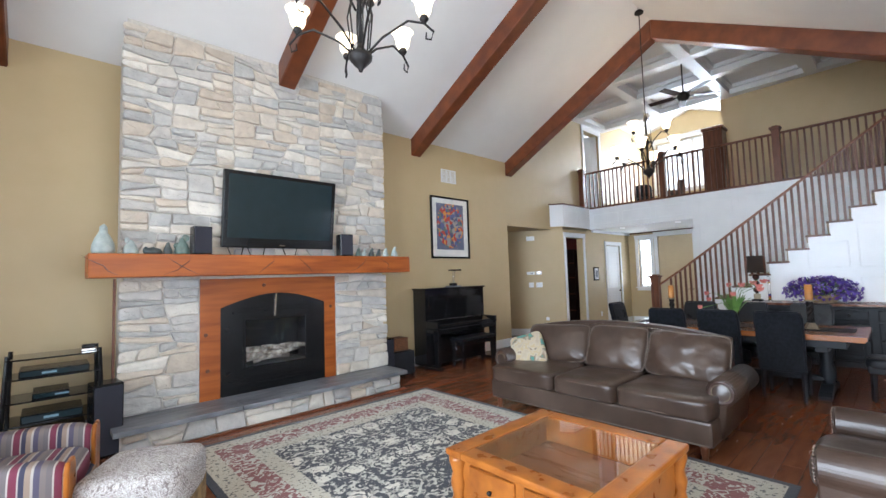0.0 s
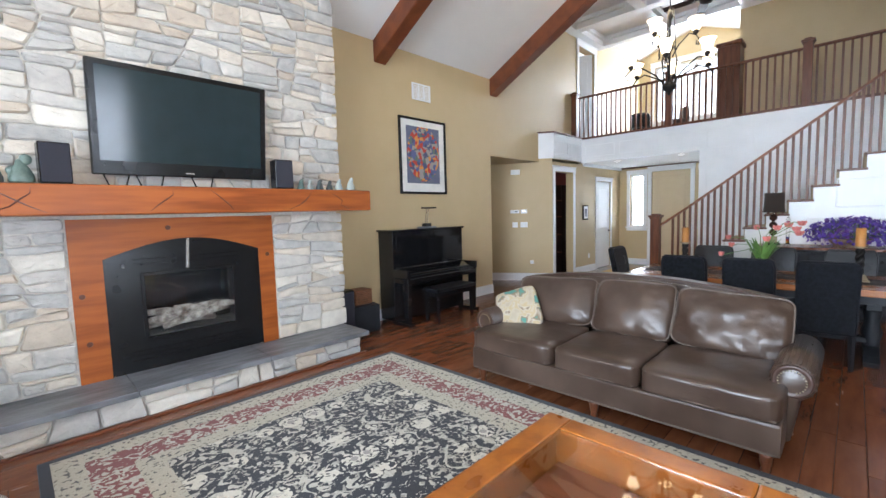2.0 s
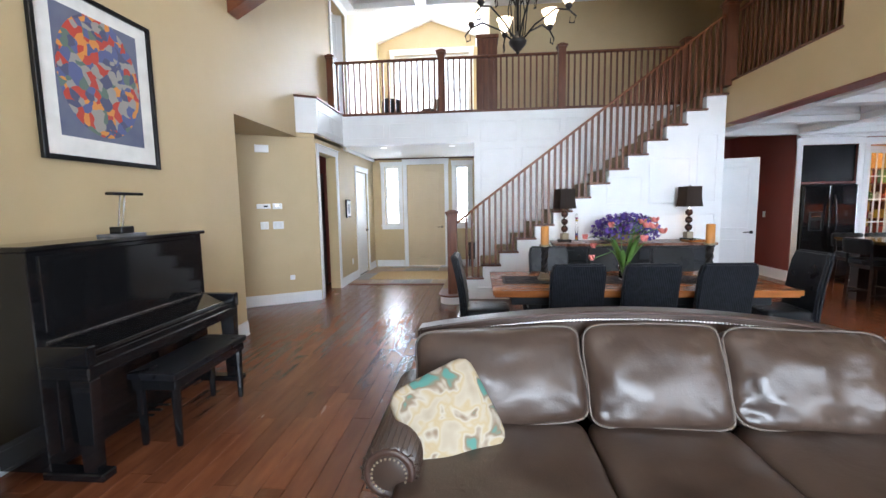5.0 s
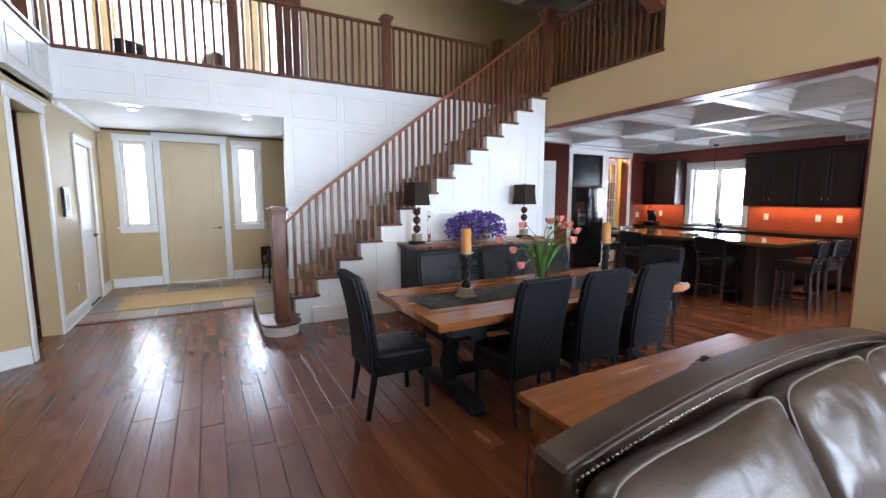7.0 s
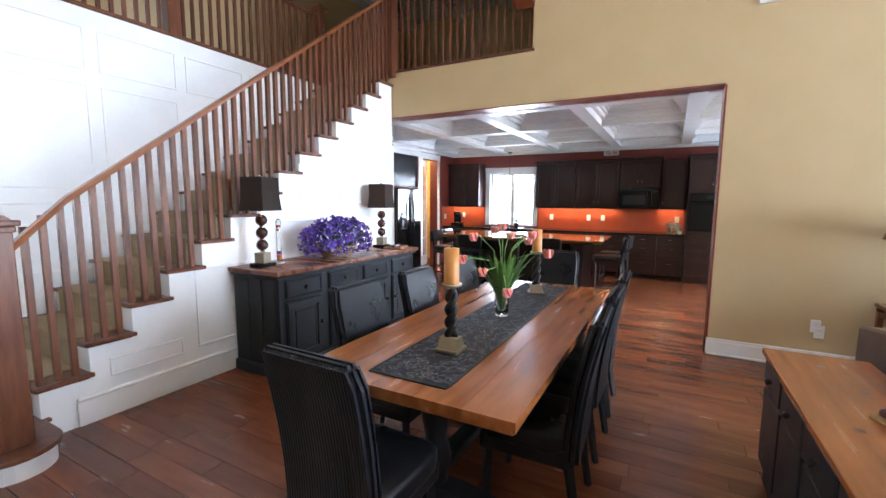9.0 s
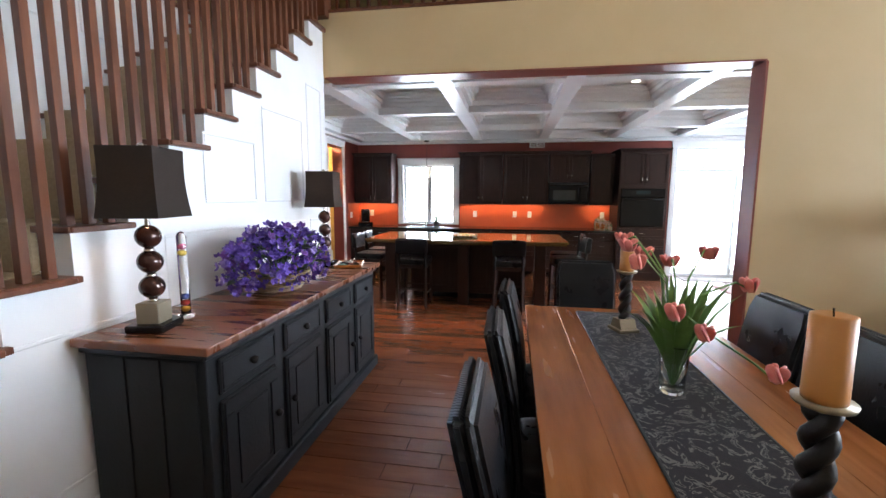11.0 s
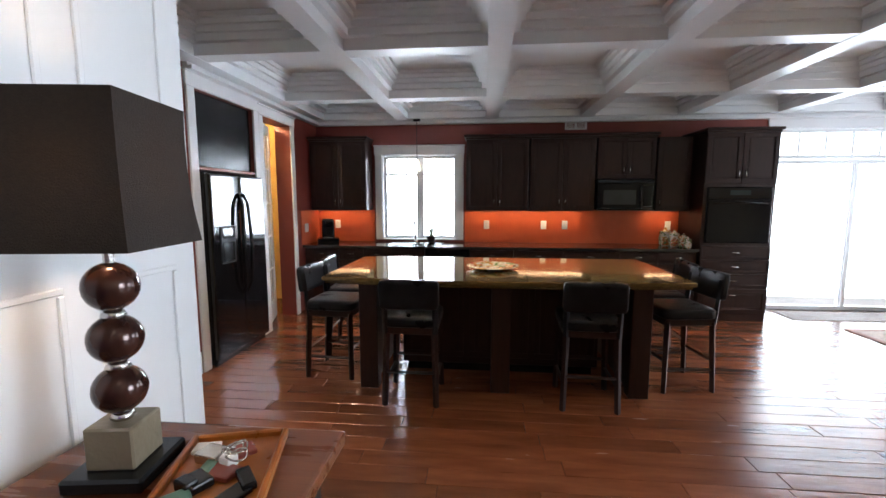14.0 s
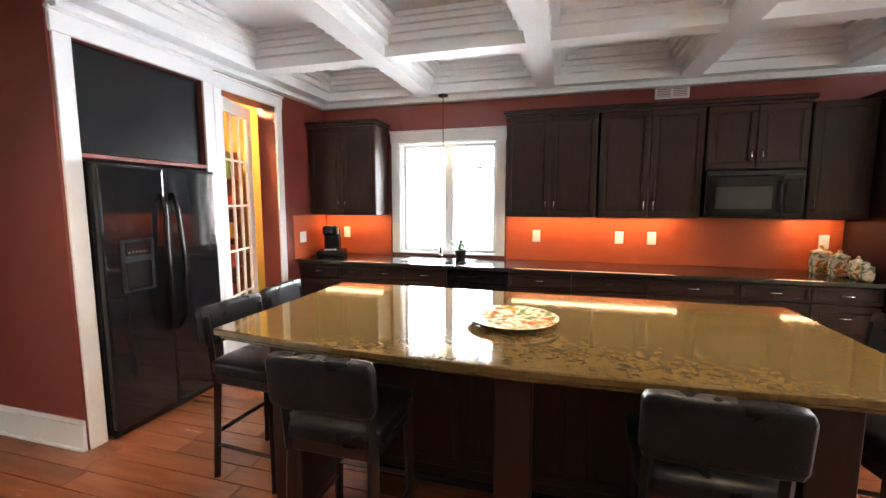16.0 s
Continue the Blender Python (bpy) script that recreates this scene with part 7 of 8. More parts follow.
def table_lamp(m):
    th = thing("table_lamp", "table lamp with stacked dark balls and square brown shade", "table lamp", m, "sideboard lamps")
    part("foot", box(-0.083, 0.083, -0.083, 0.083, 0, 0.033, 0.006), M_plastic, th)
    part("block", box(-0.05, 0.05, -0.05, 0.05, 0.033, 0.125, 0.004), M_pewter, th, "brushed brass-grey block")
    z = 0.13
    for i in range(3):
        part("collar", lathe([(0.018, z - 0.006), (0.024, z), (0.018, z + 0.012)], 12), M_chrome, th, smooth=True)
        z += 0.012
        s = bmesh.new()
        bmesh.ops.create_uvsphere(s, u_segments=18, v_segments=12, radius=0.052)
        part("ball", s, M_ballb, th, smooth=True).location = (0, 0, z + 0.05)
        z += 0.10
    part("neck", lathe([(0.01, z), (0.01, z + 0.10)], 8), M_chrome, th)
    b = bmesh.new()
    r0, r1, h = 0.128, 0.113, 0.295
    rings = []
    for k in range(6):
        u = k / 5
        q = (r0 + (r1 - r0) * u) * (1 - 0.06 * math.sin(math.pi * u))
        rings.append([b.verts.new((q * sx, q * sy, z + 0.035 + h * u)) for sx, sy in ((-1, -1), (1, -1), (1, 1), (-1, 1))])
    for a, c in zip(rings, rings[1:]):
        for k in range(4):
            b.faces.new((a[k], a[(k + 1) % 4], c[(k + 1) % 4], c[k]))
    bmesh.ops.solidify(b, geom=list(b.faces), thickness=0.004)
    part("shade", b, M_lampshade, th, "square tapered dark brown fabric shade")
    part("harp", tube([(0, 0, z + 0.1), (0, 0, z + h + 0.02)], 0.004, 6), M_chrome, th)
    s = bmesh.new()
    bmesh.ops.create_uvsphere(s, u_segments=12, v_segments=8, radius=0.018)
    part("finial", s, M_chrome, th, smooth=True).location = (0, 0, z + h + 0.04)
    return th


l1 = table_lamp(pose(9.865, 2.02, 0.953, 0, 0, 12))
copy_thing(l1, pose(9.885, 0.20, 0.953, 0, 0, 8))
bulb("sideboard_lamp_bulb", 9.865, 2.02, 1.60, 2.5, (1.0, 0.66, 0.36), 0.03)
bulb("sideboard_lamp_bulb", 9.885, 0.20, 1.60, 5.0, (1.0, 0.66, 0.36), 0.03)
gt = thing("glass_thermometer", "tall glass tube with coloured floating balls", "ornament", pose(9.86, 1.84, 0.953))
g = part("tube", lathe([(0.022, 0.02), (0.022, 0.40), (0.012, 0.42), (0.0001, 0.425)], 16), M_glass, gt, smooth=True)
g.visible_shadow = False
part("foot", lathe([(0.04, 0), (0.04, 0.012), (0.022, 0.025)], 16), M_glass, gt, smooth=True).visible_shadow = False
for i, c in enumerate(((0.6, 0.3, 0.05), (0.5, 0.06, 0.05), (0.08, 0.1, 0.3), (0.6, 0.45, 0.1), (0.4, 0.1, 0.2))):
    s = bmesh.new()
    bmesh.ops.create_icosphere(s, subdivisions=2, radius=0.015)
    part("float", s, mat("float_glass", c, 0.15), gt, smooth=True).location = (0, 0, 0.05 + i * 0.03 + (0.18 if i > 2 else 0))

# purple flowers in a basket
fl = thing("flower_basket", "large bunch of purple silk flowers in a wicker basket", "flowers", pose(9.77, 1.15, 0.953))
b = bmesh.new()
for j in range(5):
    tube([((0.13 + 0.012 * j) * math.cos(a * math.pi / 10), (0.13 + 0.012 * j) * 1.25 * math.sin(a * math.pi / 10), 0.013 + j * 0.022) for a in range(21)], 0.013, 6, bm=b)
part("basket", b, mat("pale_wicker", (0.30, 0.22, 0.12), 0.7, col2=(0.18, 0.12, 0.06), scale=50, bump=0.6), fl, smooth=True)
for i in range(16):
    a = 2 * math.pi * i / 16
    part("basket_stake", tube([(0.12 * math.cos(a), 0.15 * math.sin(a), 0.0), (0.185 * math.cos(a), 0.235 * math.sin(a), 0.12)], 0.006, 5), bpy.data.materials["pale_wicker"], fl)
VIOLETS = [mat("violet_petal", (0.13, 0.075, 0.38), 0.7, col2=(0.08, 0.035, 0.26), scale=20, rand=0.3), mat("purple_petal", (0.15, 0.05, 0.28), 0.7, col2=(0.08, 0.02, 0.16), scale=20, rand=0.3),
           mat("lilac_petal", (0.28, 0.21, 0.50), 0.7, col2=(0.16, 0.11, 0.36), scale=20, rand=0.3)]
M_fleaf = mat("silk_leaf", (0.07, 0.11, 0.05), 0.6, col2=(0.03, 0.055, 0.025), scale=10, rand=0.3)


def blossom(r):
    b = bmesh.new()
    for k in range(5):
        a0 = 2 * math.pi * k / 5
        c = b.verts.new((0, 0, 0))
        pts = []
        for u in (-0.75, -0.42, 0.0, 0.42, 0.75):
            a = a0 + u
            rr = r * (1.0 - 0.33 * abs(u))
            pts.append(b.verts.new((rr * math.cos(a), rr * math.sin(a), r * (0.38 + 0.22 * math.cos(u * 4)))))
        for p_, q_ in zip(pts, pts[1:]):
            b.faces.new((c, p_, q_))
    return b


protos = [part("blossom", blossom(q), VIOLETS[i % 3], fl) for i, q in enumerate((0.024, 0.029, 0.022, 0.032, 0.020, 0.027))]
for i, p_ in enumerate(protos):
    p_.location = (0.02 * i - 0.05, 0.0, 0.38)
rp = random.Random(21)
cnt = 0
while cnt < 290:
    x, y, z = rp.gauss(0, 0.55), rp.gauss(0, 0.55), rp.uniform(-0.35, 1.0)
    d = Vector((x, y, z))
    if d.length < 0.1:
        continue
    d.normalize()
    R = rp.uniform(0.72, 1.06)
    pos = Vector((d.x * 0.25, d.y * 0.47, 0.16 + d.z * 0.25)) * 1.0
    pos = Vector((pos.x * R, pos.y * R, 0.13 + (pos.z - 0.13) * R))
    if pos.z < 0.02 or pos.x > 0.30:
        continue
    q = d.to_track_quat('Z', 'Y').to_matrix().to_4x4()
    again(rp.choice(protos), "blossom", Matrix.Translation(pos) @ q @ pose(0, 0, 0, rp.uniform(-40, 40), rp.uniform(-40, 40), rp.uniform(0, 360)), fl)
    cnt += 1
extra = bmesh.new()
for i in range(560):
    d = Vector((rp.gauss(0, 0.6), rp.gauss(0, 0.6), rp.uniform(-0.3, 1.0))).normalized()
    R = rp.uniform(0.7, 1.06)
    pos = Vector((d.x * 0.25 * R, d.y * 0.47 * R, 0.13 + (0.03 + d.z * 0.25) * R))
    if pos.z > 0.02:
        join(extra, blossom(rp.uniform(0.013, 0.024)), Matrix.Translation(pos) @ d.to_track_quat('Z', 'Y').to_matrix().to_4x4() @ pose(0, 0, 0, rp.uniform(-60, 60), rp.uniform(-60, 60), 0))
tagged(part("floret_filler", extra, VIOLETS[0], fl), kind="stuff")
lb = bmesh.new()
leaf(lb, (0, 0, 0), (0.075, 0, 0.015), 0.03, 0.01)
lp = part("leaf", lb, M_fleaf, fl)
lp.location = (0.1, 0, 0.2)
for i in range(110):
    a, e = rp.uniform(0, 2 * math.pi), rp.uniform(-0.1, 1.2)
    R = rp.uniform(0.55, 0.95)
    pos = (0.25 * math.cos(a) * math.cos(e) * R, 0.46 * math.sin(a) * math.cos(e) * R, 0.12 + 0.27 * math.sin(e) * R)
    if pos[2] > 0.03:
        again(lp, "leaf", pose(*pos, rp.uniform(-50, 50), rp.uniform(-60, 30), math.degrees(a)), fl)
for i in range(40):
    a, e = rp.uniform(0, 2 * math.pi), rp.uniform(0.0, 1.3)
    tip = (0.24 * math.cos(a) * math.cos(e), 0.44 * math.sin(a) * math.cos(e), 0.13 + 0.25 * math.sin(e))
    part("stem", tube([(0, 0, 0.05), (tip[0] * 0.5, tip[1] * 0.5, tip[2] * 0.7), tip], 0.003, 4), M_fleaf, fl)
ty = thing("key_tray", "shallow wooden tray with keys and odds and ends on the sideboard", "tray", pose(9.665, 0.20, 0.953, 0, 0, 15))
part("tray", box(-0.10, 0.10, -0.135, 0.135, 0, 0.010, 0.003), M_coffee, ty)
for a in ((-0.112, -0.098, -0.147, 0.147), (0.098, 0.112, -0.147, 0.147), (-0.098, 0.098, -0.147, -0.133), (-0.098, 0.098, 0.133, 0.147)):
    part("rim", box(a[0], a[1], a[2], a[3], 0.002, 0.024, 0.004), M_coffee, ty)
M_tag = mat("green_plastic_tag", (0.10, 0.22, 0.16), 0.4)
for i in range(12):
    dx, dy, dz = rp.uniform(0.012, 0.03), rp.uniform(0.015, 0.04), rp.uniform(0.008, 0.03)
    part("trinket", box(-dx, dx, -dy, dy, 0.010, 0.012 + dz, 0.005, seg=2), (M_chrome, M_plastic, M_red, M_plastic, M_tag, M_ivory)[i % 6], ty).matrix_basis = pose(rp.uniform(-0.065, 0.065), rp.uniform(-0.095, 0.095), 0.0, 0, 0, rp.uniform(0, 180))
for i in range(3):
    x, y = rp.uniform(-0.05, 0.05), rp.uniform(-0.08, 0.08)
    part("key_ring", tube([(x + 0.022 * math.cos(k * math.pi / 6), y + 0.022 * math.sin(k * math.pi / 6), 0.04 + 0.004 * math.sin(k)) for k in range(13)], 0.002, 5), M_chrome, ty, smooth=True)


# ==== kitchen ====


def bar_handle(parent, x, y, z, vertical=True, L=0.1):
    """A bowed pull that stands off the face towards +y."""
    if vertical:
        pts = [(x, y, z - L / 2), (x, y + 0.022, z - L / 3), (x, y + 0.028, z), (x, y + 0.022, z + L / 3), (x, y, z + L / 2)]
    else:
        pts = [(x - L / 2, y, z), (x - L / 3, y + 0.022, z), (x, y + 0.028, z), (x + L / 3, y + 0.022, z), (x + L / 2, y, z)]
    return part("handle", tube(pts, 0.006, 7), M_chrome, parent, "brushed nickel bow handle", True)


def shaker(parent, name, x0, x1, y, z0, z1, handle=None):
    """A framed door or drawer front facing +y."""
    b = bmesh.new()
    add_box(b, x0 + 0.002, x1 - 0.002, y, y + 0.012, z0 + 0.002, z1 - 0.002, 0.002)
    f = 0.055 if z1 - z0 > 0.25 else 0.03
    panel(b, "y", y + 0.012, x0 + 0.002, x1 - 0.002, z0 + 0.002, z1 - 0.002, f, 0.010, 1)
    d = part(name, b, M_cab, parent)
    if z1 - z0 > 0.25:
        part("centre_panel", box(x0 + f + 0.02, x1 - f - 0.02, y + 0.012, y + 0.016, z0 + f + 0.02, z1 - f - 0.02, 0.003), M_cab, d)
    if handle:
        bar_handle(d, handle[0], y + 0.022, handle[1], handle[2])
    return d


def cabinet(name, label, x0, x1, y0, y1, z0, z1, fronts, group=""):
    th = thing(name, label, "cabinet", pose(x0, y0, z0), group)
    part("body", box(0, x1 - x0, 0, y1 - y0, 0, z1 - z0, 0.002), M_cab, th)
    for kind, a, c, e, f, h in fronts:
        shaker(th, kind, a - x0, c - x0, y1 - y0, e - z0, f - z0, (h[0] - x0, h[1] - z0, h[2]) if h else None)
    return th


def upper(x0, x1, z0=1.395, z1=2.36):
    xm = (x0 + x1) / 2
    th = cabinet("upper_cabinet", "espresso shaker upper cabinet with two doors", x0, x1, YK, -4.92, z0, z1,
                 [("door", x0, xm, z0, z1, (xm - 0.04, z0 + 0.11, True)), ("door", xm, x1, z0, z1, (xm + 0.04, z0 + 0.11, True))], "upper cabinets")
    cr = bmesh.new()
    add_box(cr, -0.01, x1 - x0 + 0.01, 0, 0.36, z1 - z0, z1 - z0 + 0.025, 0.004)
    add_box(cr, -0.03, x1 - x0 + 0.03, 0, 0.385, z1 - z0 + 0.025, z1 - z0 + 0.06, 0.008)
    part("cornice", cr, M_cab, th)
    return th


upper(10.76, 11.57)
upper(8.50, 9.35)
upper(7.62, 8.48)
upper(6.85, 7.60, 1.82)
cabinet("upper_cabinet", "narrow espresso upper cabinet beside the oven tower", 6.40, 6.83, YK, -4.92, 1.395, 2.36, [("door", 6.40, 6.83, 1.395, 2.36, (6.79, 1.5, True))], "upper cabinets")
mw = thing("microwave", "black over-range microwave under the upper cabinets", "microwave", pose(6.86, YK, 1.40))
part("case", box(0, 0.74, 0, 0.38, 0, 0.415, 0.006), M_plastic, mw)
part("door", box(0.16, 0.735, 0.38, 0.395, 0.02, 0.36, 0.006), M_ovenblack, mw)
part("window", box(0.24, 0.66, 0.395, 0.398, 0.08, 0.27), mat("microwave_glass", (0.03, 0.033, 0.033), 0.12, spec=0.35), mw)
part("handle", tube([(0.19, 0.395, 0.06), (0.19, 0.425, 0.09), (0.19, 0.425, 0.29), (0.19, 0.395, 0.32)], 0.009, 8), M_plastic, mw, smooth=True)
part("keypad", box(0.02, 0.145, 0.38, 0.388, 0.05, 0.33, 0.004), M_ovenblack, mw)
part("vent_grille", box(0.01, 0.73, 0.38, 0.386, 0.37, 0.405, 0.003), M_bpaint, mw)
# base run
xs = [11.58, 11.10, 10.75, 10.35, 9.90, 9.28, 8.70, 8.05, 7.35, 6.85, 6.38]
for i, (a, c) in enumerate(zip(xs[1:], xs)):
    if i == 4:
        dw = thing("dishwasher", "black built-in dishwasher under the counter", "dishwasher", pose(a, YK, 0))
        part("case", box(0.005, c - a - 0.005, 0.02, 0.57, 0.1, 0.87, 0.004), M_plastic, dw)
        part("door", box(0.008, c - a - 0.008, 0.57, 0.59, 0.11, 0.74, 0.005), M_lacquer, dw)
        part("control_panel", box(0.008, c - a - 0.008, 0.57, 0.594, 0.745, 0.868, 0.006), M_lacquer, dw)
        part("handle", box(0.1, c - a - 0.1, 0.594, 0.612, 0.79, 0.81, 0.006), M_plastic, dw)
        continue
    xm = (a + c) / 2
    fr = [("drawer", a, c, 0.73, 0.87, (xm, 0.80, False))]
    fr += [("drawer", a, c, 0.43, 0.72, (xm, 0.62, False)), ("drawer", a, c, 0.11, 0.42, (xm, 0.33, False))] if i > 5 else [("door", a, c, 0.11, 0.72, (a + 0.05, 0.6, True))]
    th = cabinet("base_cabinet", "espresso shaker base cabinet with nickel handles", a + 0.002, c - 0.002, YK, -4.68, 0.10, 0.88, fr, "base cabinets")
    part("toe_kick", box(0, c - a - 0.004, 0, 0.50, -0.10, 0.0), M_plastic, th)
cn = thing("countertop", "polished black granite countertop along the back wall", "countertop", pose(6.38, YK, 0.88))
part("slab", box(0, 5.21, 0.0, 0.64, 0, 0.038, 0.006, seg=2), M_granite_b, cn)
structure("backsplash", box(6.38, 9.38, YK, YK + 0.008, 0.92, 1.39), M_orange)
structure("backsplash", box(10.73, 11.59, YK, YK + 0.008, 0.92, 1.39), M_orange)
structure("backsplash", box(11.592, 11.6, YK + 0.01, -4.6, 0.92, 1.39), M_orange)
for x in (11.30, 9.06, 8.24, 7.94, 6.52):
    wall_plate("wall_outlet", "white wall outlet on the orange backsplash", "outlet", pose(x, YK + 0.010, 1.18, 0, 0, 180), 0.08, 0.125, 0.008, [(0, 0.025, 0.03, 0.025, M_ivory), (0, -0.025, 0.03, 0.025, M_ivory)])
wall_plate("wall_outlet", "white double switch beside the pantry", "switch", pose(11.588, -4.75, 1.15, 0, 0, -90), 0.12, 0.12, 0.008)
for x0, x1 in ((10.80, 11.55), (7.70, 9.30), (6.45, 6.84)):
    area("undercabinet_strip", (x0 + x1) / 2, YK + 0.12, 1.385, 0, 0, x1 - x0, 0.05, 3.2 * (x1 - x0), (1.0, 0.62, 0.33))
# oven tower
ot2 = cabinet("oven_tower", "tall espresso oven cabinet with doors and drawers", 5.53, 6.37, YK, -4.62, 0.0, 2.36,
              [("door", 5.53, 5.95, 1.74, 2.36, (5.99 - 0.08, 1.86, True)), ("door", 5.95, 6.37, 1.74, 2.36, (5.99, 1.86, True)),
               ("drawer", 5.53, 6.37, 0.80, 0.97, (5.95, 0.885, False)), ("drawer", 5.53, 6.37, 0.62, 0.79, (5.95, 0.705, False)), ("drawer", 5.53, 6.37, 0.44, 0.61, (5.95, 0.525, False)), ("drawer", 5.53, 6.37, 0.10, 0.42, (5.95, 0.34, False))])
b = bmesh.new()
add_box(b, -0.01, 0.85, 0, 0.65, 2.36, 2.385, 0.004)
add_box(b, -0.03, 0.87, 0, 0.68, 2.385, 2.42, 0.008)
part("cornice", b, M_cab, ot2)
ov = thing("wall_oven", "black built-in wall oven with glass door", "oven", pose(5.57, -4.618, 1.0))
part("case", box(0, 0.76, -0.4, 0.01, 0, 0.70, 0.004), M_plastic, ov)
part("door", box(0.005, 0.755, 0.01, 0.035, 0.01, 0.54, 0.008), M_ovenblack, ov)
part("door_glass", box(0.12, 0.64, 0.035, 0.038, 0.12, 0.40), M_ovenblack, ov)
part("handle", tube([(0.06, 0.035, 0.49), (0.08, 0.075, 0.50), (0.38, 0.09, 0.515), (0.68, 0.075, 0.50), (0.70, 0.035, 0.49)], 0.011, 8), M_plastic, ov, smooth=True)
part("control_panel", box(0.005, 0.755, 0.01, 0.03, 0.55, 0.695, 0.005), M_ovenblack, ov)
part("display", box(0.26, 0.50, 0.03, 0.032, 0.60, 0.66), M_screen, ov)
# sink, tap, pendant, plants, coffee maker, jars
sk = thing("kitchen_sink", "black undermount double kitchen sink", "sink", pose(10.05, -4.95, 0.919))
for s in (-1, 1):
    b = bmesh.new()
    for a in ((-0.18, 0.18, -0.19, -0.17), (-0.18, 0.18, 0.17, 0.19), (-0.18, -0.16, -0.17, 0.17), (0.16, 0.18, -0.17, 0.17)):
        add_box(b, a[0], a[1], a[2], a[3], 0, 0.006, 0.002)
    add_box(b, -0.16, 0.16, -0.17, 0.17, 0.0, 0.002)
    part("basin", b, M_plastic, sk).location = (s * 0.19, 0, 0)
tp = thing("kitchen_tap", "chrome gooseneck kitchen tap", "tap", pose(10.10, -5.16, 0.919))
part("base", lathe([(0.028, 0), (0.026, 0.02), (0.015, 0.04)], 14), M_chrome, tp, smooth=True)
part("spout", tube([(0, 0, 0.03), (0, 0, 0.22), (0, 0.02, 0.29), (0, 0.07, 0.33), (0, 0.13, 0.31), (0, 0.155, 0.25), (0, 0.16, 0.21)], 0.012, 10), M_chrome, tp, smooth=True)
part("lever", tube([(0.02, 0, 0.06), (0.07, 0.0, 0.10)], 0.006, 8), M_chrome, tp, smooth=True)
pd = thing("pendant_lamp", "small glass pendant lamp over the sink", "pendant lamp", pose(10.07, -5.15, 2.682))
part("canopy", lathe([(0.05, -0.025), (0.055, 0.0)], 16), M_iron, pd, smooth=True)
part("cord", tube([(0, 0, -0.02), (0, 0, -0.58)], 0.005, 6), M_iron, pd)
shd = lathe([(0.05, -0.72), (0.045, -0.66), (0.025, -0.59), (0.015, -0.57)], 16)
part("shade", shd, glow("pendant_glass", (1.0, 0.85, 0.6), 3.0), pd, "glowing frosted glass shade", True)
M_pot = mat("dark_glazed_pot", (0.06, 0.03, 0.02), 0.3)


def plant(m, label, r, h, n, potmat, poth, seed, cat="plant"):
    th = thing("potted_plant", label, cat, m)
    part("pot", lathe([(r * 0.28, 0), (r * 0.42, poth), (r * 0.46, poth), (r * 0.40, poth - 0.01), (0.0001, poth - 0.015)], 16), potmat, th, smooth=True)
    q = random.Random(seed)
    for i in range(n):
        a = q.uniform(0, 2 * math.pi)
        e = q.uniform(0.15, 1.3)
        L = q.uniform(0.5, 1.0)
        b = bmesh.new()
        bx, by, bz = r * L * math.cos(a) * math.cos(e), r * L * math.sin(a) * math.cos(e), poth + h * L * math.sin(e)
        tube([(0, 0, poth - 0.01), (bx * 0.5, by * 0.5, poth + (bz - poth) * 0.7), (bx, by, bz)], 0.003, 4, bm=b)
        part("stem", b, M_stem, th)
        b = bmesh.new()
        leaf(b, (bx, by, bz), (bx * 1.25, by * 1.25, bz + q.uniform(-0.05, 0.03)), r * 0.22, 0.01)
        part("leaf", b, M_fleaf, th)
    return th


plant(pose(9.86, -5.10, 0.919), "small trailing houseplant in a dark pot behind the sink", 0.16, 0.18, 34, M_pot, 0.10, 5)
cm = thing("coffee_maker", "black pod coffee maker on the counter", "coffee maker", pose(11.36, -4.98, 0.919, 0, 0, 20))
part("base", box(-0.15, 0.15, -0.14, 0.14, 0, 0.07, 0.008), M_plastic, cm)
part("body", box(-0.09, 0.09, -0.12, 0.02, 0.07, 0.33, 0.03, seg=3), M_plastic, cm, smooth=True)
part("head", box(-0.085, 0.085, -0.10, 0.12, 0.24, 0.35, 0.03, seg=3), M_lacquer, cm, smooth=True)
part("drip_tray", box(-0.07, 0.07, 0.0, 0.12, 0.07, 0.09, 0.004), M_chrome, cm)
M_jar = pattern_mat("painted_ceramic", [(0.20, 0.26, 0.10), (0.68, 0.64, 0.54), (0.70, 0.66, 0.56), (0.62, 0.36, 0.08), (0.45, 0.09, 0.05), (0.18, 0.25, 0.09)], 15, bump=0.0, warp=0.12, rough=0.2)
for i, (x, y, s) in enumerate(((6.62, -5.05, 1.0), (6.55, -4.93, 0.9), (6.48, -4.82, 0.75), (6.47, -4.72, 0.6))):
    jr = thing("ceramic_canister", "painted fruit-pattern ceramic canister with lid", "canister", pose(x, y, 0.919), "counter canisters")
    part("jar", lathe([(0.06 * s, 0), (0.075 * s, 0.02), (0.08 * s, 0.10 * s), (0.07 * s, 0.17 * s), (0.072 * s, 0.175 * s)], 18), M_jar, jr, smooth=True)
    part("lid", lathe([(0.076 * s, 0.175 * s), (0.076 * s, 0.19 * s), (0.03 * s, 0.21 * s), (0.015 * s, 0.225 * s), (0.02 * s, 0.24 * s), (0.0001, 0.25 * s)], 18), M_jar, jr, smooth=True)
kv = thing("wall_vent", "white louvred vent high on the red wall", "vent", pose(7.83, YK + 0.002, 2.52, 0, 0, 180))
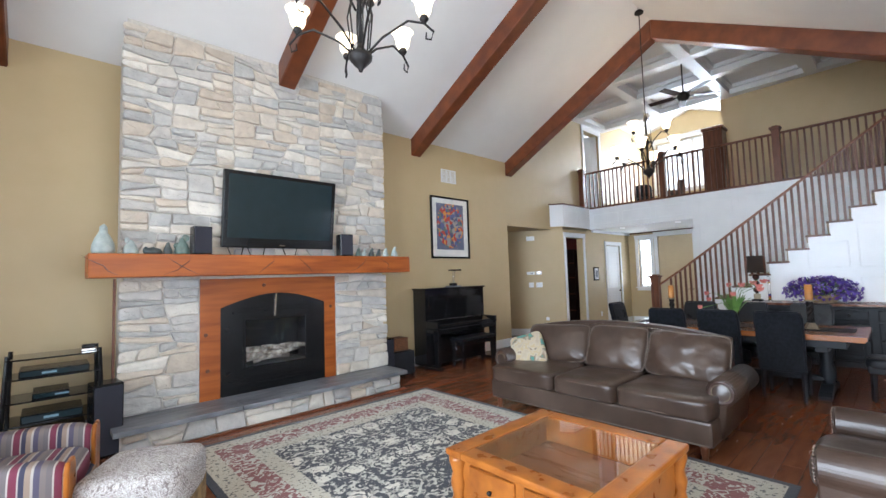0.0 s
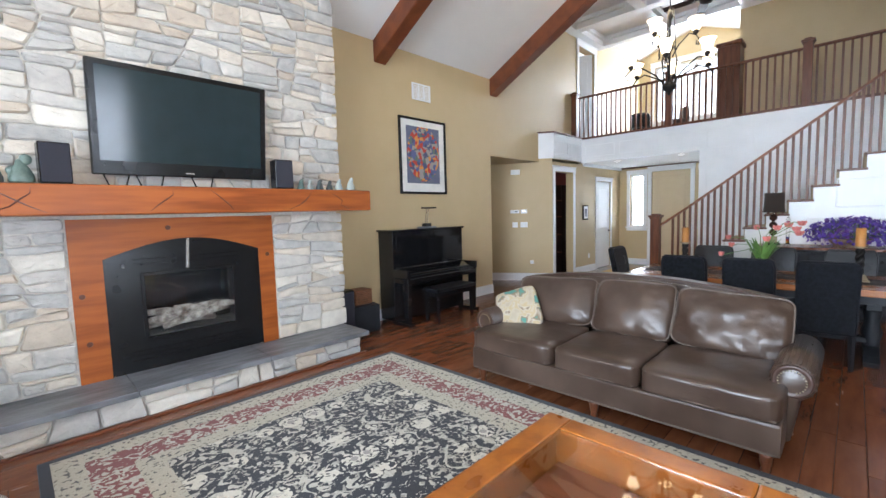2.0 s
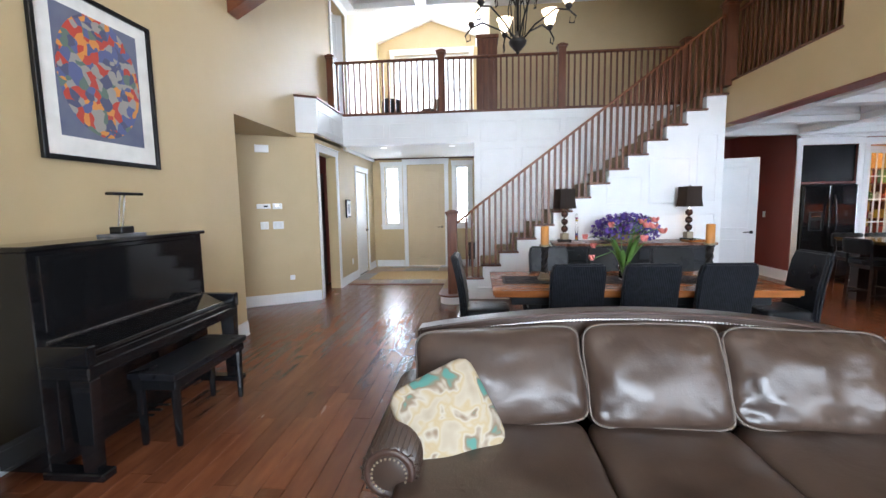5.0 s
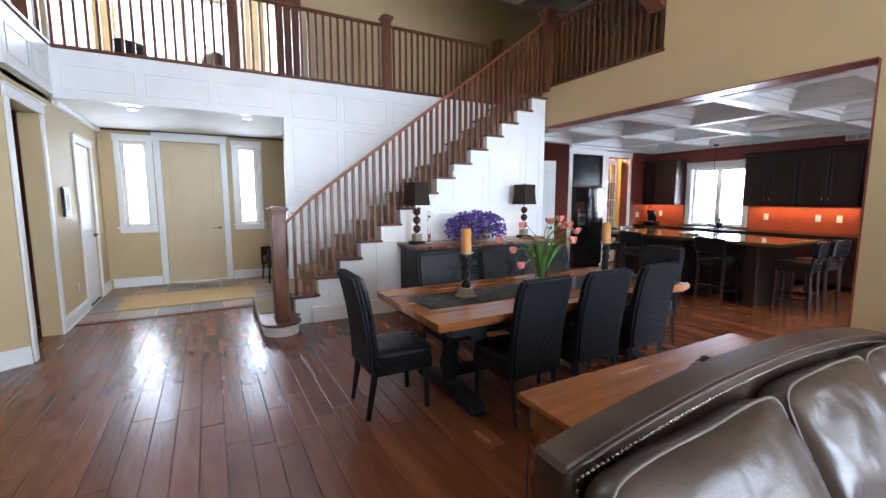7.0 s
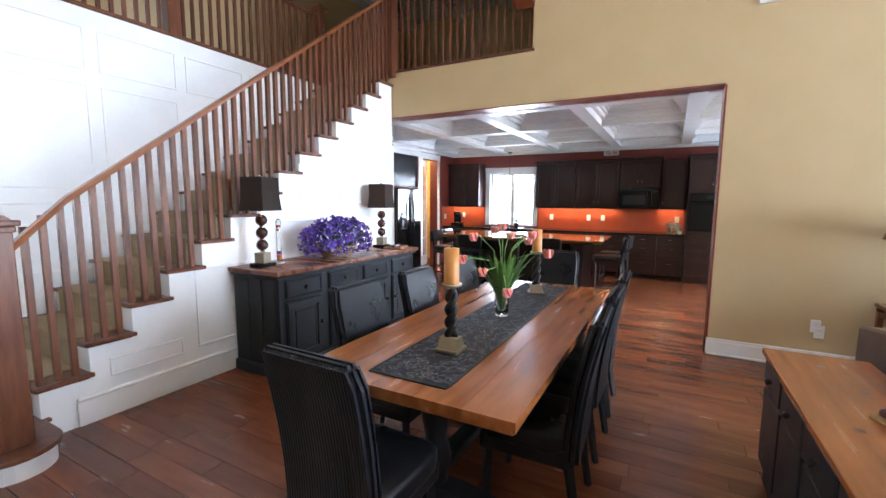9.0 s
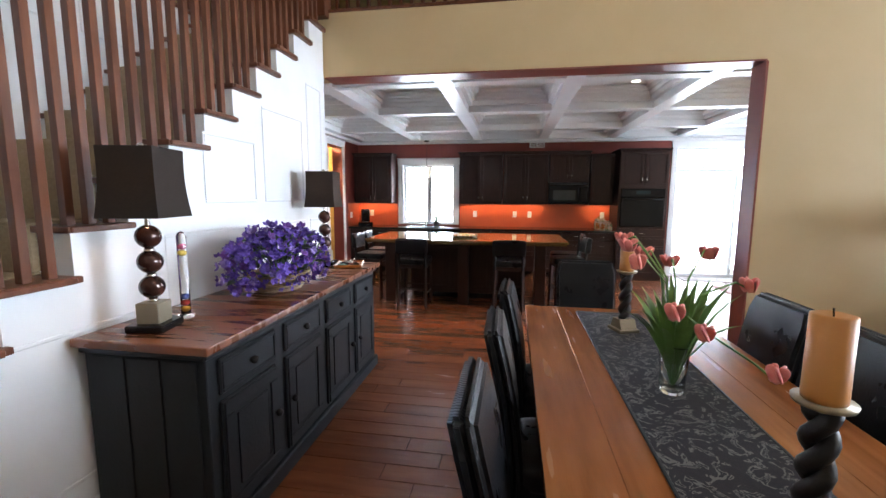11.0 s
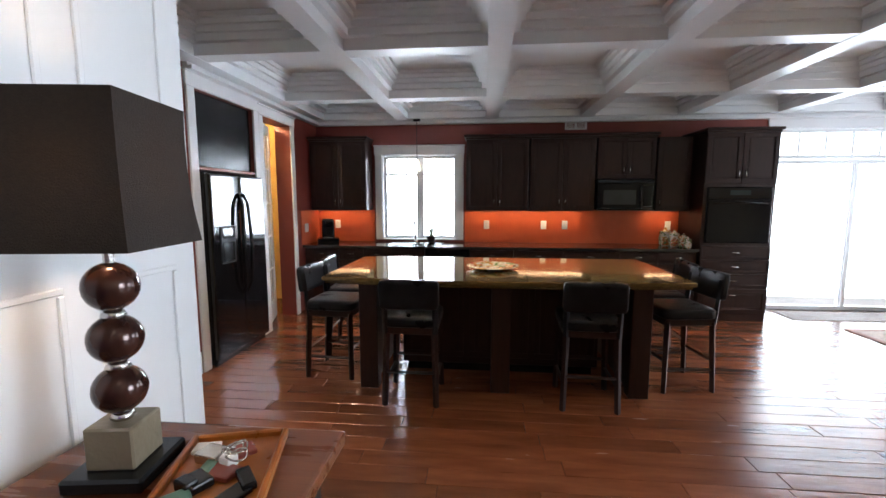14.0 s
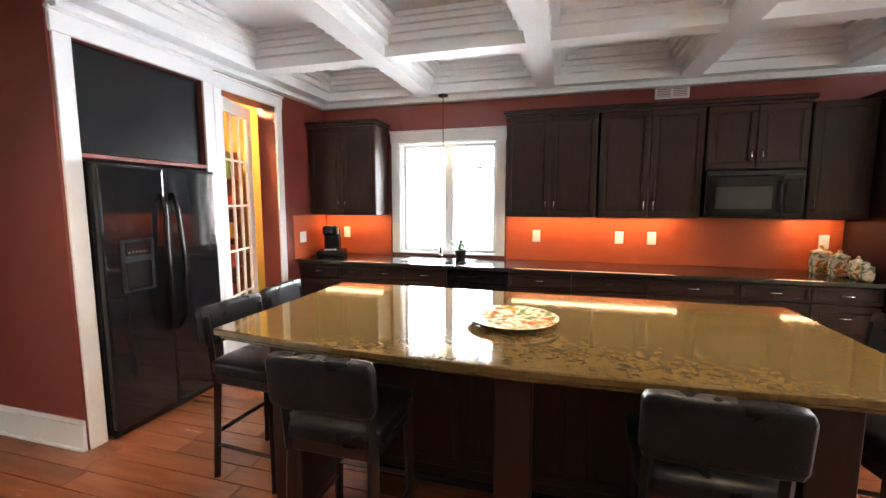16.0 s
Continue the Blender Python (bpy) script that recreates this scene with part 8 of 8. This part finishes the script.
for a in ((-0.15, 0.15, 0, 0.02), (-0.15, 0.15, 0.11, 0.13), (-0.15, -0.13, 0.02, 0.11), (0.13, 0.15, 0.02, 0.11), (-0.01, 0.01, 0.02, 0.11)):
    part("frame", box(a[0], a[1], -0.012, 0, a[2], a[3], 0.002), M_white, kv)
for i in range(5):
    part("slat", box(-0.13, 0.13, -0.008, -0.002, 0.026 + i * 0.017, 0.034 + i * 0.017), M_white, kv)

# ==== island ====
M_granite = mat("green_gold_granite", (0.140, 0.094, 0.036), 0.07, col2=(0.088, 0.060, 0.025), scale=60, rrand=0.02, edges=(0.38, 0.62), detail=12)
for nd in M_granite.node_tree.nodes:
    if nd.type == 'TEX_NOISE':
        nd.inputs["Scale"].default_value, nd.inputs["Distortion"].default_value, nd.inputs["Roughness"].default_value = 26.0, 0.9, 0.66
isl = thing("kitchen_island", "espresso kitchen island with polished green-gold granite top", "kitchen island", pose(8.96, -2.80, 0))


def bow(z0, z1, o):
    pts = []
    hw, y0, y1 = 1.44 + o, -0.68 - o, 0.56 + o
    for i in range(13):
        u = -1 + i / 6
        pts.append((hw * u, y1 + 0.10 * (1 - u * u)))
    pts += [(hw * 0.99, y0 + 0.0), (-hw * 0.99, y0)]
    return prism(pts, "z", z0, z1, 0.006)


part("granite_top", bow(0.90, 0.935, 0.0), M_granite, isl, "polished green-gold granite slab")
part("granite_edge", bow(0.878, 0.899, -0.02), M_granite, isl)
part("body", box(-0.86, 0.86, -0.62, 0.12, 0.08, 0.878, 0.004), M_cab, isl)
part("toe_kick", box(-0.82, 0.82, -0.58, 0.08, 0, 0.08), M_plastic, isl)
for x in (-1.07, 0.0, 1.07):
    part("support_post", box(x - 0.075, x + 0.075, 0.42, 0.53, 0, 0.878, 0.005), M_cab, isl)
for s in (-1, 1):
    part("end_panel", box(s * 1.07 - 0.03, s * 1.07 + 0.03, -0.62, 0.42, 0, 0.878, 0.004), M_cab, isl)
for i in range(3):
    xc = -0.57 + 0.57 * i
    b = bmesh.new()
    panel(b, "y", 0.12, xc - 0.26, xc + 0.26, 0.14, 0.82, 0.05, 0.01, 1)
    part("back_panel", b, M_cab, isl)
pt = thing("serving_plate", "large painted ceramic plate with fruit pattern on the island", "plate", pose(9.02, -2.74, 0.936))
part("plate", lathe([(0.09, 0), (0.13, 0.008), (0.225, 0.028), (0.23, 0.033), (0.22, 0.034), (0.13, 0.016), (0.0001, 0.012)], 32), M_jar, pt, smooth=True)


def bar_stool(m):
    """Faces +x; the back stands at -x."""
    th = thing("bar_stool", "black leather counter stool with low back", "bar stool", m, "stools round the island")
    part("seat", cushion(0.44, 0.43, 0.085, 9, 6, 0.06), M_black, th, smooth=True).location = (0.0, 0, 0.60)
    part("seat_frame", box(-0.20, 0.20, -0.195, 0.195, 0.55, 0.615, 0.006), M_cab, th)
    part("backrest", cushion(0.055, 0.44, 0.22, 12, 6), M_black, th, smooth=True).matrix_basis = pose(-0.235, 0, 0.755, 0, -6, 0)
    for y in (-1, 1):
        part("back_post", tube([(-0.195, y * 0.185, 0.56), (-0.23, y * 0.19, 0.92)], [0.022, 0.018], 4), M_black, th)
        part("leg", tube([(-0.185, y * 0.18, 0.58), (-0.215, y * 0.195, 0)], [0.026, 0.022], 4), M_cab, th)
        part("leg", tube([(0.18, y * 0.18, 0.58), (0.19, y * 0.195, 0)], [0.026, 0.022], 4), M_cab, th)
        part("stretcher", tube([(-0.205, y * 0.19, 0.19), (0.185, y * 0.19, 0.19)], 0.013, 4), M_cab, th)
    part("footrest", tube([(0.185, -0.19, 0.26), (0.185, 0.19, 0.26)], 0.014, 4), M_cab, th)
    part("stretcher", tube([(-0.205, -0.19, 0.26), (-0.205, 0.19, 0.26)], 0.013, 4), M_cab, th)
    return th


bs = bar_stool(pose(9.64, -2.21, 0, 0, 0, -90))
for x, y, a in ((8.31, -2.24, -92), (10.40, -2.62, 176), (10.42, -3.15, 184), (7.49, -2.62, 8), (7.46, -3.14, -4)):
    copy_thing(bs, pose(x, y, 0, 0, 0, a))

# ==== fridge, pantry ====
fr = thing("refrigerator", "glossy black side-by-side refrigerator with ice dispenser", "refrigerator", pose(11.58, -3.0, 0, 0, 0, 90))
part("case", box(-0.455, 0.455, -0.16, 0.02, 0.02, 1.79, 0.006), M_plastic, fr)
part("freezer_door", box(-0.0, 0.455, 0.02, 0.075, 0.06, 1.78, 0.02, seg=3), M_lacquer, fr)
part("fridge_door", box(-0.455, -0.005, 0.02, 0.075, 0.06, 1.78, 0.02, seg=3), M_lacquer, fr)
for x in (0.045, -0.05):
    part("handle", tube([(x, 0.075, 0.62), (x, 0.125, 0.72), (x * 1.4, 0.14, 1.1), (x, 0.125, 1.5), (x, 0.075, 1.6)], 0.017, 8), M_plastic, fr, smooth=True)
part("dispenser", box(0.12, 0.35, 0.074, 0.082, 0.95, 1.30, 0.01), M_bpaint, fr)
part("dispenser_recess", box(0.15, 0.32, 0.082, 0.085, 0.97, 1.15, 0.006), M_plastic, fr)
part("dispenser_panel", box(0.15, 0.32, 0.082, 0.086, 1.19, 1.28, 0.004), M_lacquer, fr)
for i in range(6):
    part("key", box(0.162 + 0.026 * i, 0.176 + 0.026 * i, 0.086, 0.0875, 1.205, 1.218, 0.001), M_chrome, fr)
part("grille", box(-0.44, 0.44, 0.0, 0.03, 0.0, 0.06, 0.004), M_plastic, fr)
structure("fridge_shelf_trim", box(11.59, 11.80, -3.47, -2.53, 1.81, 1.835), M_red)
t2 = thing("kitchen_television", "black flat television set in the niche over the refrigerator", "television", pose(11.66, -3.0, 1.836, 0, 0, 90))
part("bezel", box(-0.465, 0.465, -0.05, 0.03, 0.0, 0.66, 0.01), M_plastic, t2)
part("screen", box(-0.42, 0.42, 0.03, 0.033, 0.07, 0.62), M_plastic, t2, "glossy dark switched-off screen")
structure("fridge_niche_back", box(11.80, 11.83, -3.5, -2.5, 0, 2.55), M_red)
# glazed pantry door, folded inwards
pdoor = tagged(new("door_5"), "white glazed pantry door standing open", "door", kind="structure")
pdoor.matrix_basis = pose(11.66, -3.665, 0.01, 0, 0, -72)
for a in ((0, 0.10, 0, 2.45), (0.58, 0.68, 0, 2.45), (0.10, 0.58, 0, 0.24), (0.10, 0.58, 2.33, 2.45)):
    part("stile", box(a[0], a[1], -0.018, 0.018, a[2], a[3], 0.003), M_white, pdoor)
for x in (0.26, 0.42):
    part("muntin", box(x - 0.009, x + 0.009, -0.012, 0.012, 0.24, 2.33), M_white, pdoor)
for i in range(1, 5):
    for x0, x1 in ((0.10, 0.251), (0.269, 0.411), (0.429, 0.58)):
        part("muntin", box(x0, x1, -0.011, 0.011, 0.24 + i * 0.418 - 0.009, 0.24 + i * 0.418 + 0.009), M_white, pdoor)
for i in range(5):
    for x0, x1 in ((0.10, 0.251), (0.269, 0.411), (0.429, 0.58)):
        g = part("pane", box(x0, x1, -0.003, 0.003, 0.25 + i * 0.418, 0.24 + (i + 1) * 0.418 - 0.01), M_glass, pdoor)
        g.visible_shadow = False
part("lever", tube([(0.63, 0.02, 1.0), (0.63, 0.06, 1.0), (0.53, 0.06, 1.0)], 0.009, 8), M_iron, pdoor, smooth=True)
ps = thing("pantry_shelves", "wooden pantry shelves stocked with jars and packets", "shelving", pose(12.75, -4.0, 0))
for z in (0.35, 0.75, 1.1, 1.45, 1.8, 2.1):
    part("shelf", box(-0.2, 0.2, -0.9, 0.36, z, z + 0.02), M_sidetop, ps)
part("upright", box(-0.2, 0.2, 0.34, 0.36, 0.0, 2.1), M_sidetop, ps)
part("upright", box(-0.2, 0.2, -0.9, -0.88, 0.0, 2.1), M_sidetop, ps)
GOODS = [mat("packet_red", (0.4, 0.06, 0.04), 0.5), mat("packet_yellow", (0.55, 0.38, 0.06), 0.5), mat("packet_white", (0.6, 0.6, 0.58), 0.5), mat("packet_brown", (0.2, 0.10, 0.05), 0.5), mat("packet_green", (0.1, 0.25, 0.1), 0.5)]
rg = random.Random(9)
for z in (0.37, 0.77, 1.12, 1.47, 1.82):
    y = -0.85
    while y < 0.2:
        w, h = rg.uniform(0.06, 0.14), rg.uniform(0.12, 0.27)
        if rg.random() < 0.5:
            gd = part("food_box", box(-0.06, 0.06, 0, w, 0, h, 0.003), rg.choice(GOODS))
        else:
            gd = part("food_jar", lathe([(w * 0.45, 0), (w * 0.48, h * 0.7), (w * 0.3, h * 0.85), (w * 0.3, h)], 10, pose(0, w / 2, 0)), rg.choice(GOODS))
        tagged(gd, "packaged food on a pantry shelf", "food package", "pantry goods")
        gd.location = (12.62, -4.0 + y, z)
        y += w + rg.uniform(0.01, 0.06)
bulb("pantry_bulb", 12.1, -4.0, 2.6, 110, (1.0, 0.7, 0.35), 0.06)
LENSES = ((9.91, -3.1), (8.12, -3.07), (6.85, -2.0), (10.9, -1.6))
for x, y in LENSES:
    spot("recessed_spot", x, y, 2.93, 108)
M_lens = glow("kitchen_lens", (1, 0.9, 0.72), 4.0)
for x, y in LENSES:
    dl = thing("recessed_light", "small round recessed ceiling light in the kitchen", "ceiling light", pose(x, y, 2.95), "recessed lights")
    part("trim_ring", lathe([(0.07, -0.008), (0.075, -0.001)], 20), M_white, dl)
    part("lens", lathe([(0.0001, -0.013), (0.05, -0.012), (0.05, -0.008)], 20), M_lens, dl)

# ==== breakfast end ====
r2 = thing("area_rug", "faded pale red patterned rug in the breakfast end", "rug", pose(3.9, -3.2, 0.0005))
part("carpet", box(-0.9, 0.9, -1.15, 1.15, 0, 0.010, 0.004), rug_mat("pale_rug_wool", 0.9, 1.15, (0.35, 0.20, 0.16), (0.50, 0.40, 0.33), (0.40, 0.22, 0.19), (0.46, 0.36, 0.31), (0.58, 0.52, 0.46)), r2)
r3 = thing("door_mat", "grey patterned mat before the patio door", "mat", pose(4.35, -4.95, 0.0005))
part("weave", box(-0.75, 0.75, -0.22, 0.22, 0, 0.008, 0.003), M_paisley, r3)
ls = thing("loveseat", "beige striped upholstered loveseat with black cushion", "sofa", pose(3.25, -3.95, 0, 0, 0, 0))
M_beige = mat("beige_upholstery", (0.44, 0.36, 0.27), 0.9, col2=(0.36, 0.28, 0.2), scale=2, stretch=(1, 14, 1), bump=0.3, bscale=200)
part("base", box(-0.3, 0.42, -0.62, 0.62, 0.08, 0.40, 0.03, seg=2), M_beige, ls)
part("backrest", cushion(0.24, 1.3, 0.55, 5, 6), M_beige, ls, smooth=True).location = (-0.25, 0, 0.35)
for s in (-1, 1):
    part("arm", cushion(0.72, 0.2, 0.36, 3.5, 6), M_beige, ls, smooth=True).location = (0.06, s * 0.60, 0.34)
    part("seat_cushion", cushion(0.6, 0.52, 0.15, 6, 6), M_beige, ls, smooth=True).location = (0.12, s * 0.26, 0.38)
bc = thing("throw_pillow", "black square throw pillow on the loveseat", "pillow", pose(3.28, -4.25, 0.53, 0, 70, 0))
part("cover", cushion(0.4, 0.4, 0.12, 3.2, 6, 0.4), M_black, bc, smooth=True).location = (-0.15, 0, 0)
plant(pose(3.45, -4.95, 0.0), "leafy houseplant in a green pot by the patio door", 0.34, 0.55, 46, mat("green_pot", (0.18, 0.30, 0.20), 0.4), 0.24, 12)
wall_plate("alarm_box", "white alarm box on the red wall", "alarm", pose(2.902, -4.9, 2.2, 0, 0, 90), 0.1, 0.12, 0.03)
wall_plate("light_switch", "white switch on the red breakfast wall", "switch", pose(2.902, -4.85, 1.2, 0, 0, 90), 0.16, 0.12, 0.01)
wall_plate("light_switch", "white switch on the red wall round the corner from the refrigerator", "switch", pose(12.34, -2.413, 1.24, 0, 0, 180), 0.08, 0.12, 0.01)
# side table with lamp beyond the sofa
sd = thing("side_table", "brown wooden side table against the tan wall", "side table", pose(4.84, -0.13, 0))
part("tabletop", box(-0.19, 0.19, -0.22, 0.22, 0.66, 0.69, 0.008, seg=2), M_sidetop, sd)
part("apron", box(-0.165, 0.165, -0.195, 0.195, 0.58, 0.66, 0.003), M_sidetop, sd)
for x in (-0.155, 0.155):
    for y in (-0.185, 0.185):
        part("leg", prism([(-0.024, 0.66), (0.024, 0.66), (0.015, 0.0), (-0.015, 0.0)], "x", x - 0.02, x + 0.02, 0.003, pose(0, y, 0)), M_sidetop, sd)
rl = thing("table_lamp", "table lamp with a wide tan cone shade on the side table", "table lamp", pose(4.84, -0.13, 0.691))
part("base", lathe([(0.085, 0), (0.088, 0.015), (0.04, 0.03), (0.03, 0.07), (0.07, 0.16), (0.085, 0.25), (0.06, 0.36), (0.022, 0.42), (0.014, 0.60)], 20), M_pewter, rl, smooth=True)
cone = lathe([(0.25, 0.565), (0.14, 0.86)], 32)
bmesh.ops.delete(cone, geom=[f for f in cone.faces if len(f.verts) > 4], context='FACES_ONLY')
bmesh.ops.solidify(cone, geom=list(cone.faces), thickness=0.004)
part("shade", cone, mat("tan_lampshade", (0.42, 0.28, 0.13), 0.9, bump=0.2, bscale=200), rl, "tan fabric cone shade", True)
part("harp", tube([(0, 0, 0.58), (0.0, 0, 0.87)], 0.005, 6), M_chrome, rl)
part("spider", box(-0.142, 0.142, -0.004, 0.004, 0.852, 0.858), M_chrome, rl)
wall_plate("wall_outlet", "white wall outlet above the baseboard of the tan wall", "outlet", pose(5.39, YR + 0.002, 0.41, 0, 0, 180), 0.075, 0.12, 0.008, [(0, 0.025, 0.03, 0.025, M_ivory), (0, -0.025, 0.03, 0.025, M_ivory)])
wv_ = thing("wall_vent", "white louvred vent high on the tan wall", "vent", pose(5.83, YR + 0.002, 3.36, 0, 0, 180))
for a in ((-0.2, 0.2, 0, 0.025), (-0.2, 0.2, 0.235, 0.26), (-0.2, -0.17, 0.025, 0.235), (0.17, 0.2, 0.025, 0.235)):
    part("frame", box(a[0], a[1], -0.014, 0, a[2], a[3], 0.003), M_white, wv_)
for i in range(9):
    part("slat", box(-0.17, 0.17, -0.009, -0.002, 0.034 + i * 0.022, 0.047 + i * 0.022), M_white, wv_)


# ==== hardwood floor, plank by plank ====
fl_ = tagged(new("floor"), "hand-scraped reddish-brown hardwood plank floor", "floor", kind="structure")
PW = 0.142
plank_meshes = {}


def plank_mesh(L):
    k = round(L, 2)
    if k not in plank_meshes:
        g, h, c = 0.0012, PW / 2, 0.003
        b = bmesh.new()
        lo = [b.verts.new(p) for p in ((g, -h + g, -0.011), (k - g, -h + g, -0.011), (k - g, h - g, -0.011), (g, h - g, -0.011))]
        md = [b.verts.new(p) for p in ((g, -h + g, -0.002), (k - g, -h + g, -0.002), (k - g, h - g, -0.002), (g, h - g, -0.002))]
        hi = [b.verts.new(p) for p in ((g + c, -h + g + c, 0), (k - g - c, -h + g + c, 0), (k - g - c, h - g - c, 0), (g + c, h - g - c, 0))]
        for a, q in ((lo, md), (md, hi)):
            for i in range(4):
                b.faces.new((a[i], a[(i + 1) % 4], q[(i + 1) % 4], q[i]))
        b.faces.new(hi)
        me = bpy.data.meshes.new("plank")
        b.to_mesh(me)
        b.free()
        me.materials.append(M_floor)
        plank_meshes[k] = me
    return plank_meshes[k]


rw = random.Random(3)
verts, faces = [], []
row = 0
y = -5.25 + PW / 2
while y < 7.8:
    x0, x1 = (2.9 if y < YR else XW), (11.42 if y > -2 else 11.8)
    if YR - 0.25 < y < 1.3 or y < -2.0:
        x1 = 13.6
    if y > 6.2:
        x0, x1 = 7.95, 11.5
    x = x0
    first_cut = rw.uniform(0.3, 1.2)
    while x < x1 - 0.02:
        L = round(min(first_cut if x == x0 else rw.choice((0.55, 0.7, 0.85, 1.0, 1.2, 1.4, 1.6)), x1 - x), 2)
        if x1 - x - L < 0.15:
            L = round(x1 - x, 2)
        near = (6.3 < x + L / 2 < 9.9 and -2.1 < y < 4.6) or (3.6 < x + L / 2 < 6.3 and 3.75 < y < 5.4)
        if near:
            o = new("plank", plank_mesh(L))
            o.parent = fl_
            o.matrix_basis = Matrix.Translation((x, y, rw.uniform(-0.0006, 0.0006)))
        else:
            me = plank_mesh(L)
            n0 = len(verts)
            verts += [(v.co.x + x, v.co.y + y, v.co.z) for v in me.vertices]
            faces += [[i + n0 for i in p.vertices] for p in me.polygons]
        x = round(x + L, 2)
    y += PW
    row += 1
me = bpy.data.meshes.new("planks_beyond")
me.from_pydata(verts, [], faces)
me.materials.append(M_floor_far)
tagged(new("planks_beyond", me), kind="stuff").parent = fl_
